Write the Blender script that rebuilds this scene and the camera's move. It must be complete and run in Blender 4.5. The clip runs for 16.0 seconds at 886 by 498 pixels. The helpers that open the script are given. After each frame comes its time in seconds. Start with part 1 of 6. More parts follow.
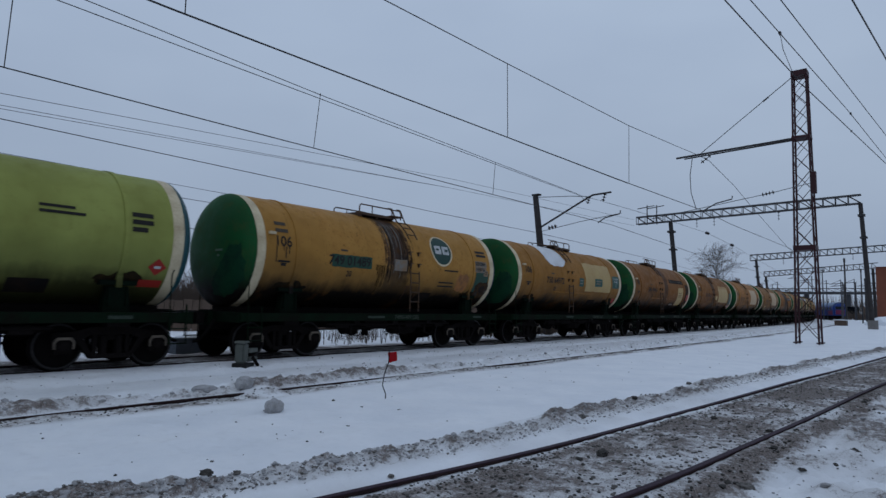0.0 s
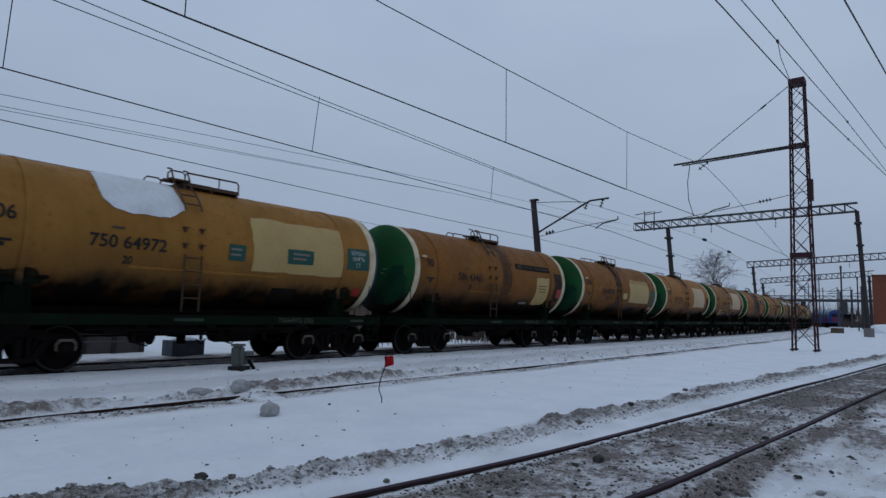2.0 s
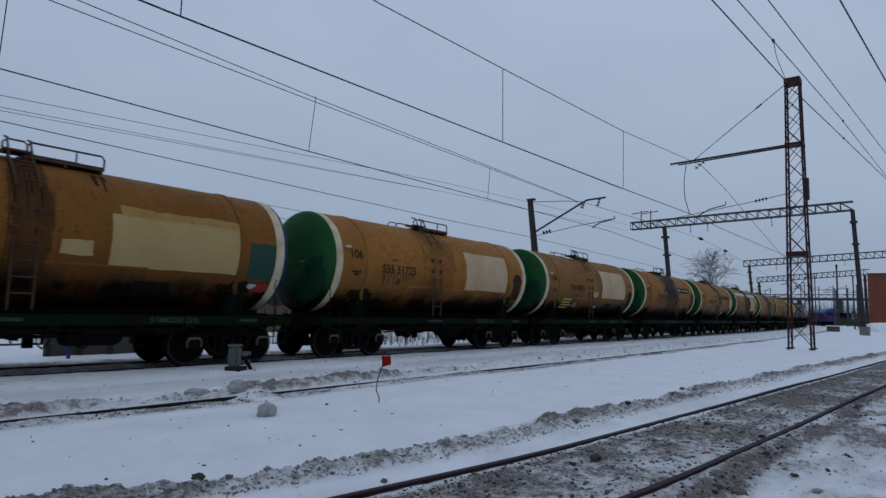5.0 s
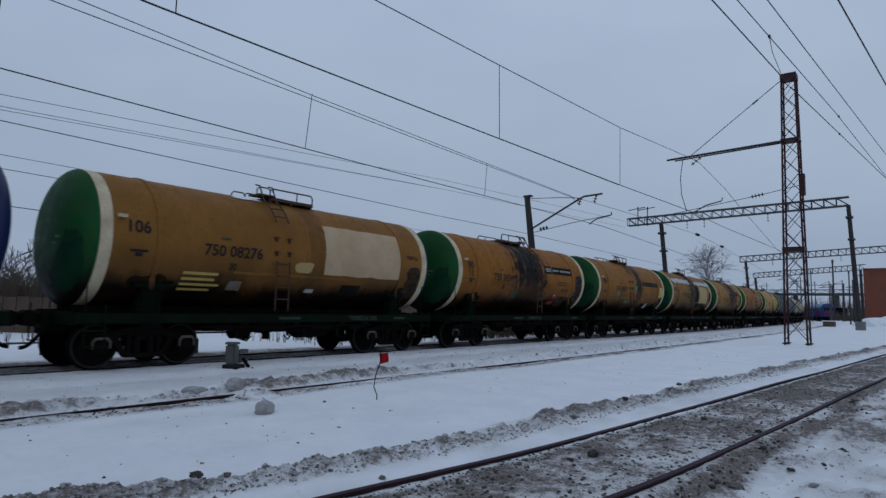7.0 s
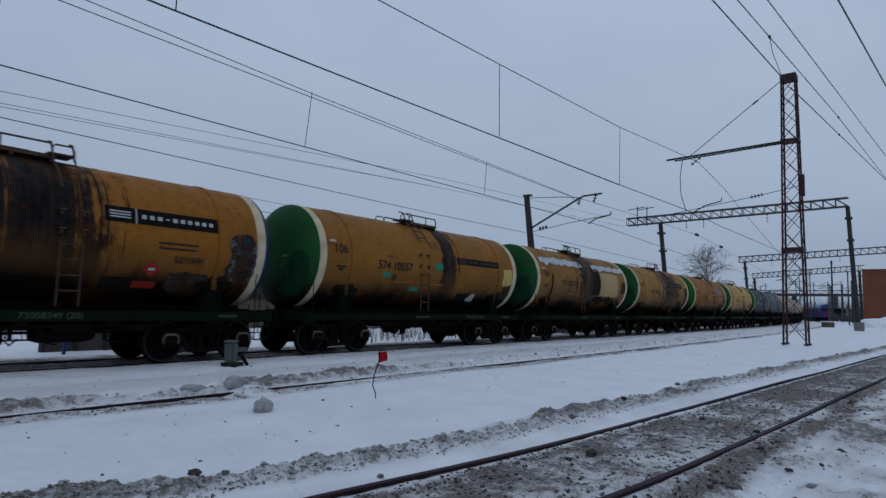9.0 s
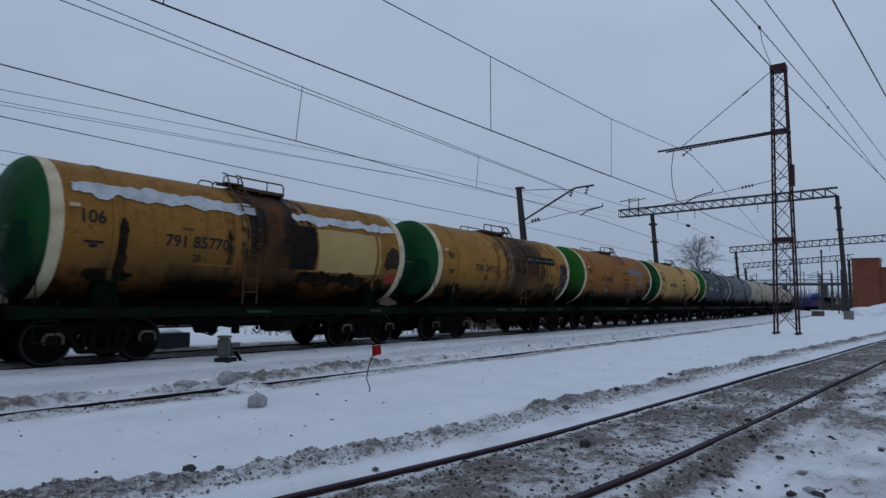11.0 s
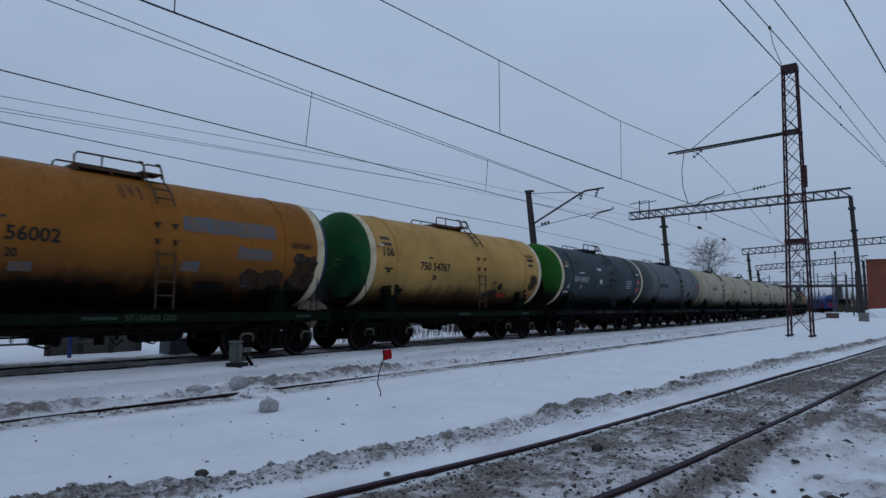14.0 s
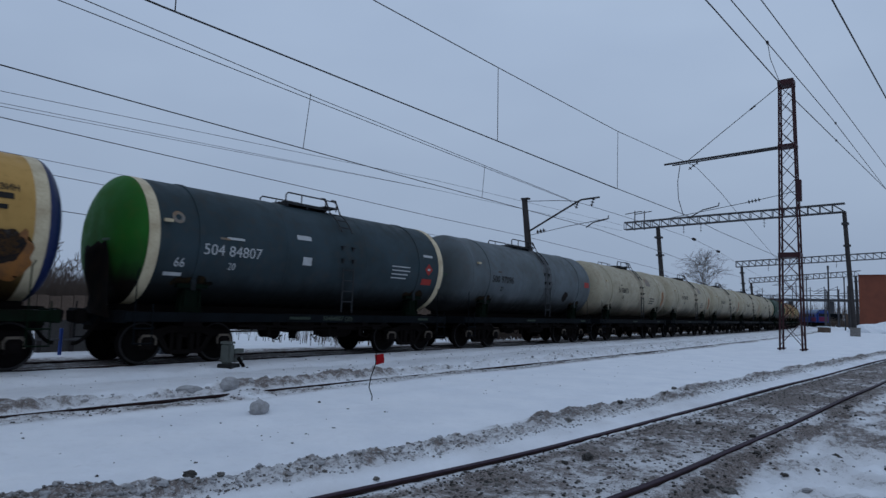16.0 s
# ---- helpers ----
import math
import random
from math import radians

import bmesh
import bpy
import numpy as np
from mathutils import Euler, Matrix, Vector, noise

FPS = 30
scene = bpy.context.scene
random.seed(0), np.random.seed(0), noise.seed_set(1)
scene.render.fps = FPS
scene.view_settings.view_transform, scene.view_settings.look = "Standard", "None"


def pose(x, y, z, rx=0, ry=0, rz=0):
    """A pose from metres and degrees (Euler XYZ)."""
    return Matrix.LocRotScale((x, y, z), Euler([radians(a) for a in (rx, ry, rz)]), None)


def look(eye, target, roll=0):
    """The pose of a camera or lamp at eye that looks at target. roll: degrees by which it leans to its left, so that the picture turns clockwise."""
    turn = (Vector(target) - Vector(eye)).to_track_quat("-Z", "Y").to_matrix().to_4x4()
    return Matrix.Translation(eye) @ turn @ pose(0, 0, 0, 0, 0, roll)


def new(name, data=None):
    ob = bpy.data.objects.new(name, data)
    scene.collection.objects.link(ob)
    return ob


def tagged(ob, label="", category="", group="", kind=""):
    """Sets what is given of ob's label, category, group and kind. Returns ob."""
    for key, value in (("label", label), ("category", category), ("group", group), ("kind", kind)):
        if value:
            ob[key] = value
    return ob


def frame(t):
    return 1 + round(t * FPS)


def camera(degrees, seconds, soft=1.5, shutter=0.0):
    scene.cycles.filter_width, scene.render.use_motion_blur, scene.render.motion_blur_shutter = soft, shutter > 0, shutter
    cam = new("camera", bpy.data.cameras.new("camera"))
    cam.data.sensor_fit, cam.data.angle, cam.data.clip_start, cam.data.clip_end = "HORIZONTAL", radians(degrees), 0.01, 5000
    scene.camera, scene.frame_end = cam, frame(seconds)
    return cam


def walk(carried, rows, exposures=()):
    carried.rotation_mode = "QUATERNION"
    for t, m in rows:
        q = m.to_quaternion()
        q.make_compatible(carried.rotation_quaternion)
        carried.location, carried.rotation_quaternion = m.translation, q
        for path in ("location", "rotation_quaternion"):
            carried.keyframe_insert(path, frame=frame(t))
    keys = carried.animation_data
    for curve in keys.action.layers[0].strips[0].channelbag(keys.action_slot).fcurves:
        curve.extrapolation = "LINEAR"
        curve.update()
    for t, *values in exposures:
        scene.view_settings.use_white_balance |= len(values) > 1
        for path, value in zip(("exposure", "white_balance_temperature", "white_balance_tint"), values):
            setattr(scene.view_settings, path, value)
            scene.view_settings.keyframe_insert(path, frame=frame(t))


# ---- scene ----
cam = camera(71.96, 16.0, soft=1.45, shutter=0.15)
EYE = (0.0, 0.0, 1.427)
PATH = [
    (0, 39.182, 5.367, -1.152),
    (0.5, 39.098, 5.497, -1.312),
    (1, 38.904, 5.621, -1.725),
    (1.5, 38.880, 5.699, -1.911),
    (2, 38.907, 5.788, -1.595),
    (2.5, 38.951, 5.777, -1.380),
    (3, 39.047, 5.785, -1.198),
    (3.5, 39.103, 5.782, -0.991),
    (4, 39.004, 5.766, -1.129),
    (4.5, 38.866, 5.754, -1.255),
    (5, 38.640, 5.761, -1.434),
    (7.5, 38.380, 5.438, -1.145),
    (8, 38.460, 5.459, -1.125),
    (8.5, 38.462, 5.464, -1.053),
    (9, 38.306, 5.382, -1.430),
    (9.5, 37.863, 7.019, -0.742),
    (10, 37.640, 6.436, -1.796),
    (10.2, 37.584, 4.737, -0.558),
    (12.5, 37.900, 4.797, -1.465),
    (13, 37.856, 4.861, -0.474),
    (13.5, 38.507, 5.065, -0.492),
    (14, 38.629, 5.116, -0.489),
    (14.5, 38.570, 5.211, -0.795),
    (15, 38.352, 5.406, -1.428),
    (15.5, 38.090, 5.523, -1.625),
    (16, 38.040, 5.638, -1.803),
]
walk(cam, [(t, pose(*EYE, 90 + pitch, roll, yaw)) for t, yaw, pitch, roll in PATH], exposures=[(0, 0, 6500, 10), (9, 0, 6500, 10), (13, 0, 6330, 10), (16, 0, 6270, 10)])

# ---- light: even overcast winter sky, weak wide sun behind the cloud ----
world = bpy.data.worlds.new("overcast")
scene.world = world
world.use_nodes = True
wn, wl = world.node_tree.nodes, world.node_tree.links
wn.clear()
w_out, w_bg = wn.new("ShaderNodeOutputWorld"), wn.new("ShaderNodeBackground")
w_tc, w_map = wn.new("ShaderNodeTexCoord"), wn.new("ShaderNodeMapping")
w_map.inputs["Scale"].default_value = (1, 1, 2.5)
w_noise, w_ramp = wn.new("ShaderNodeTexNoise"), wn.new("ShaderNodeValToRGB")
w_noise.inputs["Scale"].default_value, w_noise.inputs["Detail"].default_value = 1.6, 4
w_ramp.color_ramp.elements[0].position, w_ramp.color_ramp.elements[0].color = 0.25, (0.322, 0.405, 0.545, 1)
w_ramp.color_ramp.elements[1].position, w_ramp.color_ramp.elements[1].color = 0.75, (0.392, 0.485, 0.628, 1)
wl.new(w_tc.outputs["Generated"], w_map.inputs["Vector"])
wl.new(w_map.outputs["Vector"], w_noise.inputs["Vector"])
wl.new(w_noise.outputs["Fac"], w_ramp.inputs["Fac"])
w_sep, w_low, w_mul = wn.new("ShaderNodeSeparateXYZ"), wn.new("ShaderNodeMapRange"), wn.new("ShaderNodeMixRGB")
wl.new(w_tc.outputs["Generated"], w_sep.inputs[0])
wl.new(w_sep.outputs["Z"], w_low.inputs["Value"])
for w_key, w_val in (("From Min", 0.0), ("From Max", 0.42), ("To Min", 0.80), ("To Max", 1.02)):
    w_low.inputs[w_key].default_value = w_val
w_mul.blend_type = "MULTIPLY"
w_mul.inputs["Fac"].default_value = 1.0
wl.new(w_ramp.outputs["Color"], w_mul.inputs["Color1"])
wl.new(w_low.outputs["Result"], w_mul.inputs["Color2"])
wl.new(w_mul.outputs["Color"], w_bg.inputs["Color"])
w_bg.inputs["Strength"].default_value = 1.0
wl.new(w_bg.outputs["Background"], w_out.inputs["Surface"])

sun = new("sun", bpy.data.lights.new("sun", "SUN"))
sun.data.energy, sun.data.angle, sun.data.color = 0.15, radians(25), (1.0, 0.96, 0.9)
sun.matrix_world = look((0, 0, 50), (-18, 22, 0))

# ---- materials ----


def nodes_of(name, rough=0.7, metal=0.0, gloss=0.25):
    m = bpy.data.materials.new(name)
    m.use_nodes = True
    nt = m.node_tree
    b = nt.nodes["Principled BSDF"]
    b.inputs["Roughness"].default_value, b.inputs["Metallic"].default_value = rough, metal
    b.inputs["Specular IOR Level"].default_value = gloss
    return m, nt, b


def add(nt, kind, **kw):
    n = nt.nodes.new("ShaderNode" + kind)
    for k, v in kw.items():
        if k in n.inputs:
            n.inputs[k].default_value = v
        else:
            setattr(n, k, v)
    return n


def coords(nt, scale=(1, 1, 1), offset=(0, 0, 0)):
    tc, mp = add(nt, "TexCoord"), add(nt, "Mapping")
    mp.inputs["Scale"].default_value, mp.inputs["Location"].default_value = scale, offset
    nt.links.new(tc.outputs["Object"], mp.inputs["Vector"])
    return mp.outputs["Vector"]


def noise_of(nt, vec, scale, detail=4.0, rough=0.55):
    n = add(nt, "TexNoise", Scale=scale, Detail=detail, Roughness=rough)
    nt.links.new(vec, n.inputs["Vector"])
    return n.outputs["Fac"]


def span(nt, sock, a, b, c=0.0, d=1.0):
    n = add(nt, "MapRange", clamp=True)
    for i, v in zip(("From Min", "From Max", "To Min", "To Max"), (a, b, c, d)):
        n.inputs[i].default_value = v
    nt.links.new(sock, n.inputs["Value"])
    return n.outputs["Result"]


def calc(nt, op, a, b=0.0):
    n = add(nt, "Math", operation=op)
    for i, v in enumerate((a, b)):
        if isinstance(v, (int, float)):
            n.inputs[i].default_value = v
        else:
            nt.links.new(v, n.inputs[i])
    return n.outputs[0]


def mixed(nt, fac, a, b):
    n = add(nt, "MixRGB")
    for i, v in zip(("Fac", "Color1", "Color2"), (fac, a, b)):
        if isinstance(v, (int, float)):
            n.inputs[i].default_value = v
        elif isinstance(v, tuple):
            n.inputs[i].default_value = (*v[:3], 1)
        else:
            nt.links.new(v, n.inputs[i])
    return n.outputs["Color"]


def bump(nt, b, height, strength=0.3, distance=0.02):
    n = add(nt, "Bump", Strength=strength, Distance=distance)
    nt.links.new(height, n.inputs["Height"])
    nt.links.new(n.outputs["Normal"], b.inputs["Normal"])


def worn(name, col, dirt=(0.03, 0.027, 0.025), rough=0.7, metal=0.0, amount=0.5, scale=3.0, relief=0.2, gloss=0.25):
    """Paint or metal with blotches at two scales."""
    m, nt, b = nodes_of(name, rough, metal, gloss)
    v = coords(nt)
    big, small = noise_of(nt, v, scale, 3), noise_of(nt, v, scale * 9, 5)
    f = calc(nt, "MULTIPLY", span(nt, calc(nt, "ADD", calc(nt, "MULTIPLY", big, 0.65), calc(nt, "MULTIPLY", small, 0.35)), 0.42, 0.68), amount)
    nt.links.new(mixed(nt, f, col, dirt), b.inputs["Base Color"])
    nt.links.new(span(nt, small, 0.2, 0.8, max(rough - 0.12, 0.05), min(rough + 0.12, 1)), b.inputs["Roughness"])
    bump(nt, b, small, relief, 0.01)
    return m


def tank_paint(name, col, seed, rust=0.35, stain=0.0, stain_at=-0.3, stain_wide=1.0, stain_col=(0.022, 0.014, 0.010), grime_shade=1.0, rough=0.5):
    """Tank paint: faded blotches, rust runs, a spill below the hatch, oily dirt and painted shade along the belly."""
    m, nt, b = nodes_of(name, rough, 0.0, 0.08)
    v = coords(nt, offset=(seed * 3.1, seed * 1.7, seed * 0.9))
    plain = coords(nt)
    run = coords(nt, (0.35, 5.0, 0.35), (seed, seed * 2.3, 0))
    runs2 = coords(nt, (0.25, 26.0, 0.25), (seed * 1.3, seed, 0))
    sep = add(nt, "SeparateXYZ")
    nt.links.new(plain, sep.inputs[0])
    y, z = sep.outputs["Y"], sep.outputs["Z"]
    big, mid, fine = noise_of(nt, v, 0.7, 3), noise_of(nt, v, 3.5, 5), noise_of(nt, v, 30, 4)
    streak, streak2 = noise_of(nt, run, 1.0, 5, 0.6), noise_of(nt, runs2, 1.0, 4, 0.6)
    dark = (col[0] * 0.76, col[1] * 0.72, col[2] * 0.68)
    pale = (col[0] * 1.02, col[1] * 1.0, col[2] * 1.0)
    c = mixed(nt, span(nt, big, 0.35, 0.66), dark, pale)
    c = mixed(nt, calc(nt, "MULTIPLY", span(nt, mid, 0.5, 0.78), 0.16), c, (0.12, 0.065, 0.025))
    drips = calc(nt, "MULTIPLY", span(nt, streak2, 0.51, 0.565), span(nt, calc(nt, "ADD", calc(nt, "MULTIPLY", streak, 0.6), calc(nt, "MULTIPLY", mid, 0.5)), 0.555, 0.595))
    c = mixed(nt, calc(nt, "MULTIPLY", drips, rust * 0.4), c, (0.075, 0.032, 0.012))
    specks = span(nt, noise_of(nt, v, 14, 3, 0.6), 0.61, 0.64)
    c = mixed(nt, calc(nt, "MULTIPLY", calc(nt, "MULTIPLY", specks, span(nt, big, 0.40, 0.55)), rust), c, (0.04, 0.018, 0.008))
    if stain > 0:
        off = calc(nt, "ABSOLUTE", calc(nt, "SUBTRACT", y, stain_at))
        inside = span(nt, off, stain_wide * 0.15, stain_wide * 1.15, 1.0, 0.0)
        wob = calc(nt, "ADD", calc(nt, "MULTIPLY", calc(nt, "SUBTRACT", streak, 0.5), 1.7), calc(nt, "MULTIPLY", calc(nt, "SUBTRACT", streak2, 0.5), 1.5))
        wob = calc(nt, "ADD", wob, calc(nt, "MULTIPLY", calc(nt, "SUBTRACT", mid, 0.5), 0.8))
        f = calc(nt, "MULTIPLY", span(nt, calc(nt, "ADD", inside, wob), 0.42, 0.56), span(nt, inside, 0.02, 0.22))
        tint = mixed(nt, span(nt, streak2, 0.42, 0.62), stain_col, tuple(q * 1.9 + 0.003 for q in stain_col))
        tint = mixed(nt, span(nt, calc(nt, "ADD", calc(nt, "MULTIPLY", streak, 0.6), calc(nt, "MULTIPLY", mid, 0.5)), 0.52, 0.62, 0.0, 0.85), tint, tuple(q * 0.3 for q in stain_col))
        c = mixed(nt, calc(nt, "MULTIPLY", f, stain), c, tint)
    # lower half: oily dirt, with the belly's shade painted in as a gradient
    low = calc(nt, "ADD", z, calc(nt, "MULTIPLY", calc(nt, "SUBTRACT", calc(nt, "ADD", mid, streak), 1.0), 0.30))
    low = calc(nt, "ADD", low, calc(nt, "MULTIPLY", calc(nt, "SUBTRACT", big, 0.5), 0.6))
    c = mixed(nt, calc(nt, "MULTIPLY", span(nt, low, -1.0, -0.05, 0.85, 0.0), grime_shade), c, tuple(q * 0.30 + 0.008 for q in col))
    # near-black band: oily dirt plus painted underside shade
    oil = calc(nt, "MULTIPLY", span(nt, low, -1.08, -0.68, 1.0, 0.0), grime_shade)
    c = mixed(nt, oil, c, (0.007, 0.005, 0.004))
    top_dirt = calc(nt, "MULTIPLY", span(nt, calc(nt, "ADD", big, calc(nt, "MULTIPLY", mid, 0.4)), 0.68, 0.86, 0.0, 0.55), rust)
    c = mixed(nt, top_dirt, c, (col[0] * 0.55 + 0.03, col[1] * 0.42 + 0.01, col[2] * 0.4))
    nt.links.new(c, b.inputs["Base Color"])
    nt.links.new(span(nt, mid, 0.3, 0.7, rough - 0.08, rough + 0.18), b.inputs["Roughness"])
    bump(nt, b, calc(nt, "ADD", calc(nt, "MULTIPLY", big, 1.0), calc(nt, "MULTIPLY", fine, 0.08)), 0.18, 0.05)
    return m


def snow_ground():
    """Snow with trodden relief; soot, sand and ballast show by the mesh's own dirt value."""
    m, nt, b = nodes_of("snow_ground", 0.6)
    v = coords(nt)
    at = add(nt, "Attribute", attribute_name="dirt")
    n1, n2, n3 = noise_of(nt, v, 1.1, 5), noise_of(nt, v, 7, 6, 0.65), noise_of(nt, v, 42, 6, 0.75)
    snow = mixed(nt, span(nt, n1, 0.35, 0.7), (0.87, 0.885, 0.915), (0.78, 0.805, 0.85))
    snow = mixed(nt, calc(nt, "MULTIPLY", span(nt, n2, 0.52, 0.75), 0.22), snow, (0.58, 0.59, 0.61))
    snow = mixed(nt, span(nt, at.outputs["Fac"], 0.0, 0.4, 0.0, 0.75), snow, (0.46, 0.45, 0.45))
    n4 = noise_of(nt, v, 16, 5, 0.7)
    earth = mixed(nt, span(nt, n3, 0.38, 0.60), (0.036, 0.028, 0.024), (0.25, 0.215, 0.20))
    earth = mixed(nt, span(nt, n4, 0.54, 0.66, 0.0, 0.6), earth, (0.42, 0.41, 0.41))
    edge = calc(nt, "ADD", at.outputs["Fac"], calc(nt, "MULTIPLY", calc(nt, "SUBTRACT", calc(nt, "ADD", calc(nt, "MULTIPLY", n2, 0.9), calc(nt, "MULTIPLY", n3, 0.9)), 0.9), 1.5))
    f = calc(nt, "MULTIPLY", span(nt, edge, 0.34, 0.62), span(nt, at.outputs["Fac"], 0.02, 0.15))
    nt.links.new(mixed(nt, f, snow, earth), b.inputs["Base Color"])
    nt.links.new(span(nt, f, 0, 1, 0.5, 0.9), b.inputs["Roughness"])
    bump(nt, b, calc(nt, "ADD", calc(nt, "ADD", calc(nt, "MULTIPLY", n2, 0.8), calc(nt, "MULTIPLY", n3, 0.5)), calc(nt, "MULTIPLY", noise_of(nt, v, 3.2, 4, 0.6), 1.2)), 0.5, 0.06)
    return m


def scrawl_paint(name, cols, seed):
    """Torn, overpainted scrawl: smudged patches of several paints under dark dirt and thin scratches."""
    m, nt, b = nodes_of(name, 0.7, 0.0, 0.04)
    v = coords(nt, offset=(seed, seed * 2.0, 0))
    warp = calc(nt, "ADD", calc(nt, "MULTIPLY", noise_of(nt, v, 3.2, 5, 0.7), 0.75), calc(nt, "MULTIPLY", noise_of(nt, v, 11, 4, 0.6), 0.25))
    ramp = add(nt, "ValToRGB")
    ramp.color_ramp.interpolation = "LINEAR"
    els = ramp.color_ramp.elements
    while len(els) < len(cols):
        els.new(0.5)
    for k, q in enumerate(cols):
        els[k].position, els[k].color = 0.34 + 0.34 * k / len(cols) if k else 0.0, (*q, 1)
    nt.links.new(warp, ramp.inputs["Fac"])
    small = noise_of(nt, v, 26, 5, 0.7)
    run = noise_of(nt, coords(nt, (0.6, 14.0, 0.6), (seed, 0, 0)), 1.0, 4, 0.6)
    c = mixed(nt, span(nt, small, 0.46, 0.62, 0, 0.75), ramp.outputs["Color"], (0.022, 0.016, 0.012))
    c = mixed(nt, span(nt, run, 0.5, 0.64, 0, 0.7), c, (0.03, 0.019, 0.011))
    nt.links.new(c, b.inputs["Base Color"])
    return m


M_SOOT = scrawl_paint("peeled_dark_scrawl", ((0.010, 0.010, 0.012), (0.03, 0.024, 0.02), (0.010, 0.012, 0.018), (0.09, 0.045, 0.015), (0.014, 0.014, 0.018), (0.09, 0.075, 0.065), (0.02, 0.02, 0.02)), 1)
M_BLUEGREY = worn("blue_grey_overpaint", (0.085, 0.095, 0.105), (0.20, 0.085, 0.02), 0.5, 0.0, 0.8, 5)
M_SCRAWL = scrawl_paint("peeled_coloured_scrawl", ((0.01, 0.03, 0.035), (0.02, 0.06, 0.065), (0.012, 0.012, 0.014), (0.10, 0.03, 0.022), (0.02, 0.045, 0.055), (0.20, 0.18, 0.17), (0.02, 0.02, 0.02)), 4)
M_CABINET = worn("blue_grey_cabinet", (0.085, 0.10, 0.125), (0.04, 0.045, 0.05), 0.7, 0.0, 0.6, 4)
M_SNOW = snow_ground()
M_CLING = worn("clinging_snow", (0.50, 0.52, 0.55), (0.22, 0.20, 0.18), 0.7, amount=0.7, scale=3)
M_SNOWCAP = worn("snow_cap", (0.80, 0.83, 0.87), (0.6, 0.63, 0.68), 0.6, amount=0.5, scale=2)
M_CLOD = worn("dirty_snow_clod", (0.16, 0.15, 0.14), (0.05, 0.045, 0.04), 0.9, amount=0.8, scale=9, relief=0.8)
M_LUMP = worn("greyed_snow_lump", (0.37, 0.37, 0.38), (0.15, 0.14, 0.13), 0.8, amount=0.7, scale=5, relief=0.8)
M_STONE = worn("ballast_stone", (0.06, 0.055, 0.05), (0.02, 0.02, 0.02), 0.85, amount=0.7, scale=8, relief=0.6)
M_RAIL = worn("rail_steel", (0.030, 0.018, 0.018), (0.012, 0.008, 0.008), 0.8, 0.0, 0.7, 5, gloss=0.05)
M_RAILHEAD = worn("worn_rail_head", (0.040, 0.024, 0.036), (0.020, 0.012, 0.016), 0.6, 0.0, 0.6, 4, gloss=0.08)
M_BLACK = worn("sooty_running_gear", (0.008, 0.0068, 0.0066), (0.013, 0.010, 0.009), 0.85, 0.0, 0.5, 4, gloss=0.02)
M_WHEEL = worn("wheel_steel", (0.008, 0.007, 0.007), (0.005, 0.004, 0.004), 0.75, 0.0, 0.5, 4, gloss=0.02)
M_TYRE = worn("worn_wheel_rim", (0.02, 0.018, 0.018), (0.012, 0.01, 0.01), 0.5, 0.2, 0.5, 6)
M_CAP = worn("pale_axle_box_cover", (0.13, 0.105, 0.08), (0.02, 0.016, 0.012), 0.7, 0.0, 0.95, 7)
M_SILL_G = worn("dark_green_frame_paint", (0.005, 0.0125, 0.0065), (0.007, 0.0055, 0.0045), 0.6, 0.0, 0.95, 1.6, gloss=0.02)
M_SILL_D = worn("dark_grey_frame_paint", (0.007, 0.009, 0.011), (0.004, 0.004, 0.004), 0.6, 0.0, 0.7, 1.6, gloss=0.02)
M_WHITE = worn("cream_white_ring_paint", (0.60, 0.51, 0.34), (0.2, 0.11, 0.05), 0.5, 0.0, 0.5, 2.2)
M_GREENHEAD = tank_paint("green_head_paint", (0.009, 0.078, 0.023), 5, rust=0.2, grime_shade=1.0)
M_GREENBRIGHT = tank_paint("bright_green_head_paint", (0.022, 0.13, 0.018), 9, rust=0.15, grime_shade=1.0)
M_TEALGREEN = worn("dark_green_overpaint", (0.009, 0.050, 0.031), (0.02, 0.04, 0.025), 0.5, 0.0, 0.6, 3)
M_BLUEHEAD = worn("dark_blue_head_paint", (0.009, 0.018, 0.075), (0.01, 0.012, 0.02), 0.5, 0.0, 0.5, 1.2)
M_TEALHEAD = worn("dark_teal_head_paint", (0.01, 0.06, 0.07), (0.01, 0.012, 0.02), 0.5, 0.0, 0.5, 1.2)
M_LADDER = worn("oily_ochre_ladder_paint", (0.06, 0.03, 0.013), (0.016, 0.010, 0.008), 0.6, 0.0, 0.9, 3)
M_LADDER_D = worn("dark_ladder_steel", (0.02, 0.022, 0.025), (0.012, 0.010, 0.010), 0.6, 0.0, 0.7, 3)
M_STEP = worn("oily_brown_platform_steel", (0.085, 0.045, 0.024), (0.018, 0.013, 0.011), 0.6, 0.0, 0.8, 3)
M_TXT_K = worn("black_stencil_paint", (0.008, 0.007, 0.006), (0.04, 0.025, 0.015), 0.6, 0.0, 0.2, 6)
M_TXT_W = worn("white_stencil_paint", (0.45, 0.46, 0.46), (0.2, 0.2, 0.2), 0.6, 0.0, 0.5, 6)
M_CREAM = worn("cream_overpaint", (0.40, 0.28, 0.11), (0.33, 0.2, 0.07), 0.5, 0.0, 0.6, 1.4)
M_PINK = worn("pinkish_overpaint", (0.47, 0.34, 0.21), (0.34, 0.22, 0.11), 0.5, 0.0, 0.6, 1.4)
M_TEAL = worn("teal_overpaint", (0.011, 0.068, 0.052), (0.02, 0.05, 0.035), 0.5, 0.0, 0.5, 3)
M_GREYPATCH = worn("grey_overpaint", (0.165, 0.16, 0.145), (0.22, 0.105, 0.025), 0.5, 0.0, 1.0, 5)
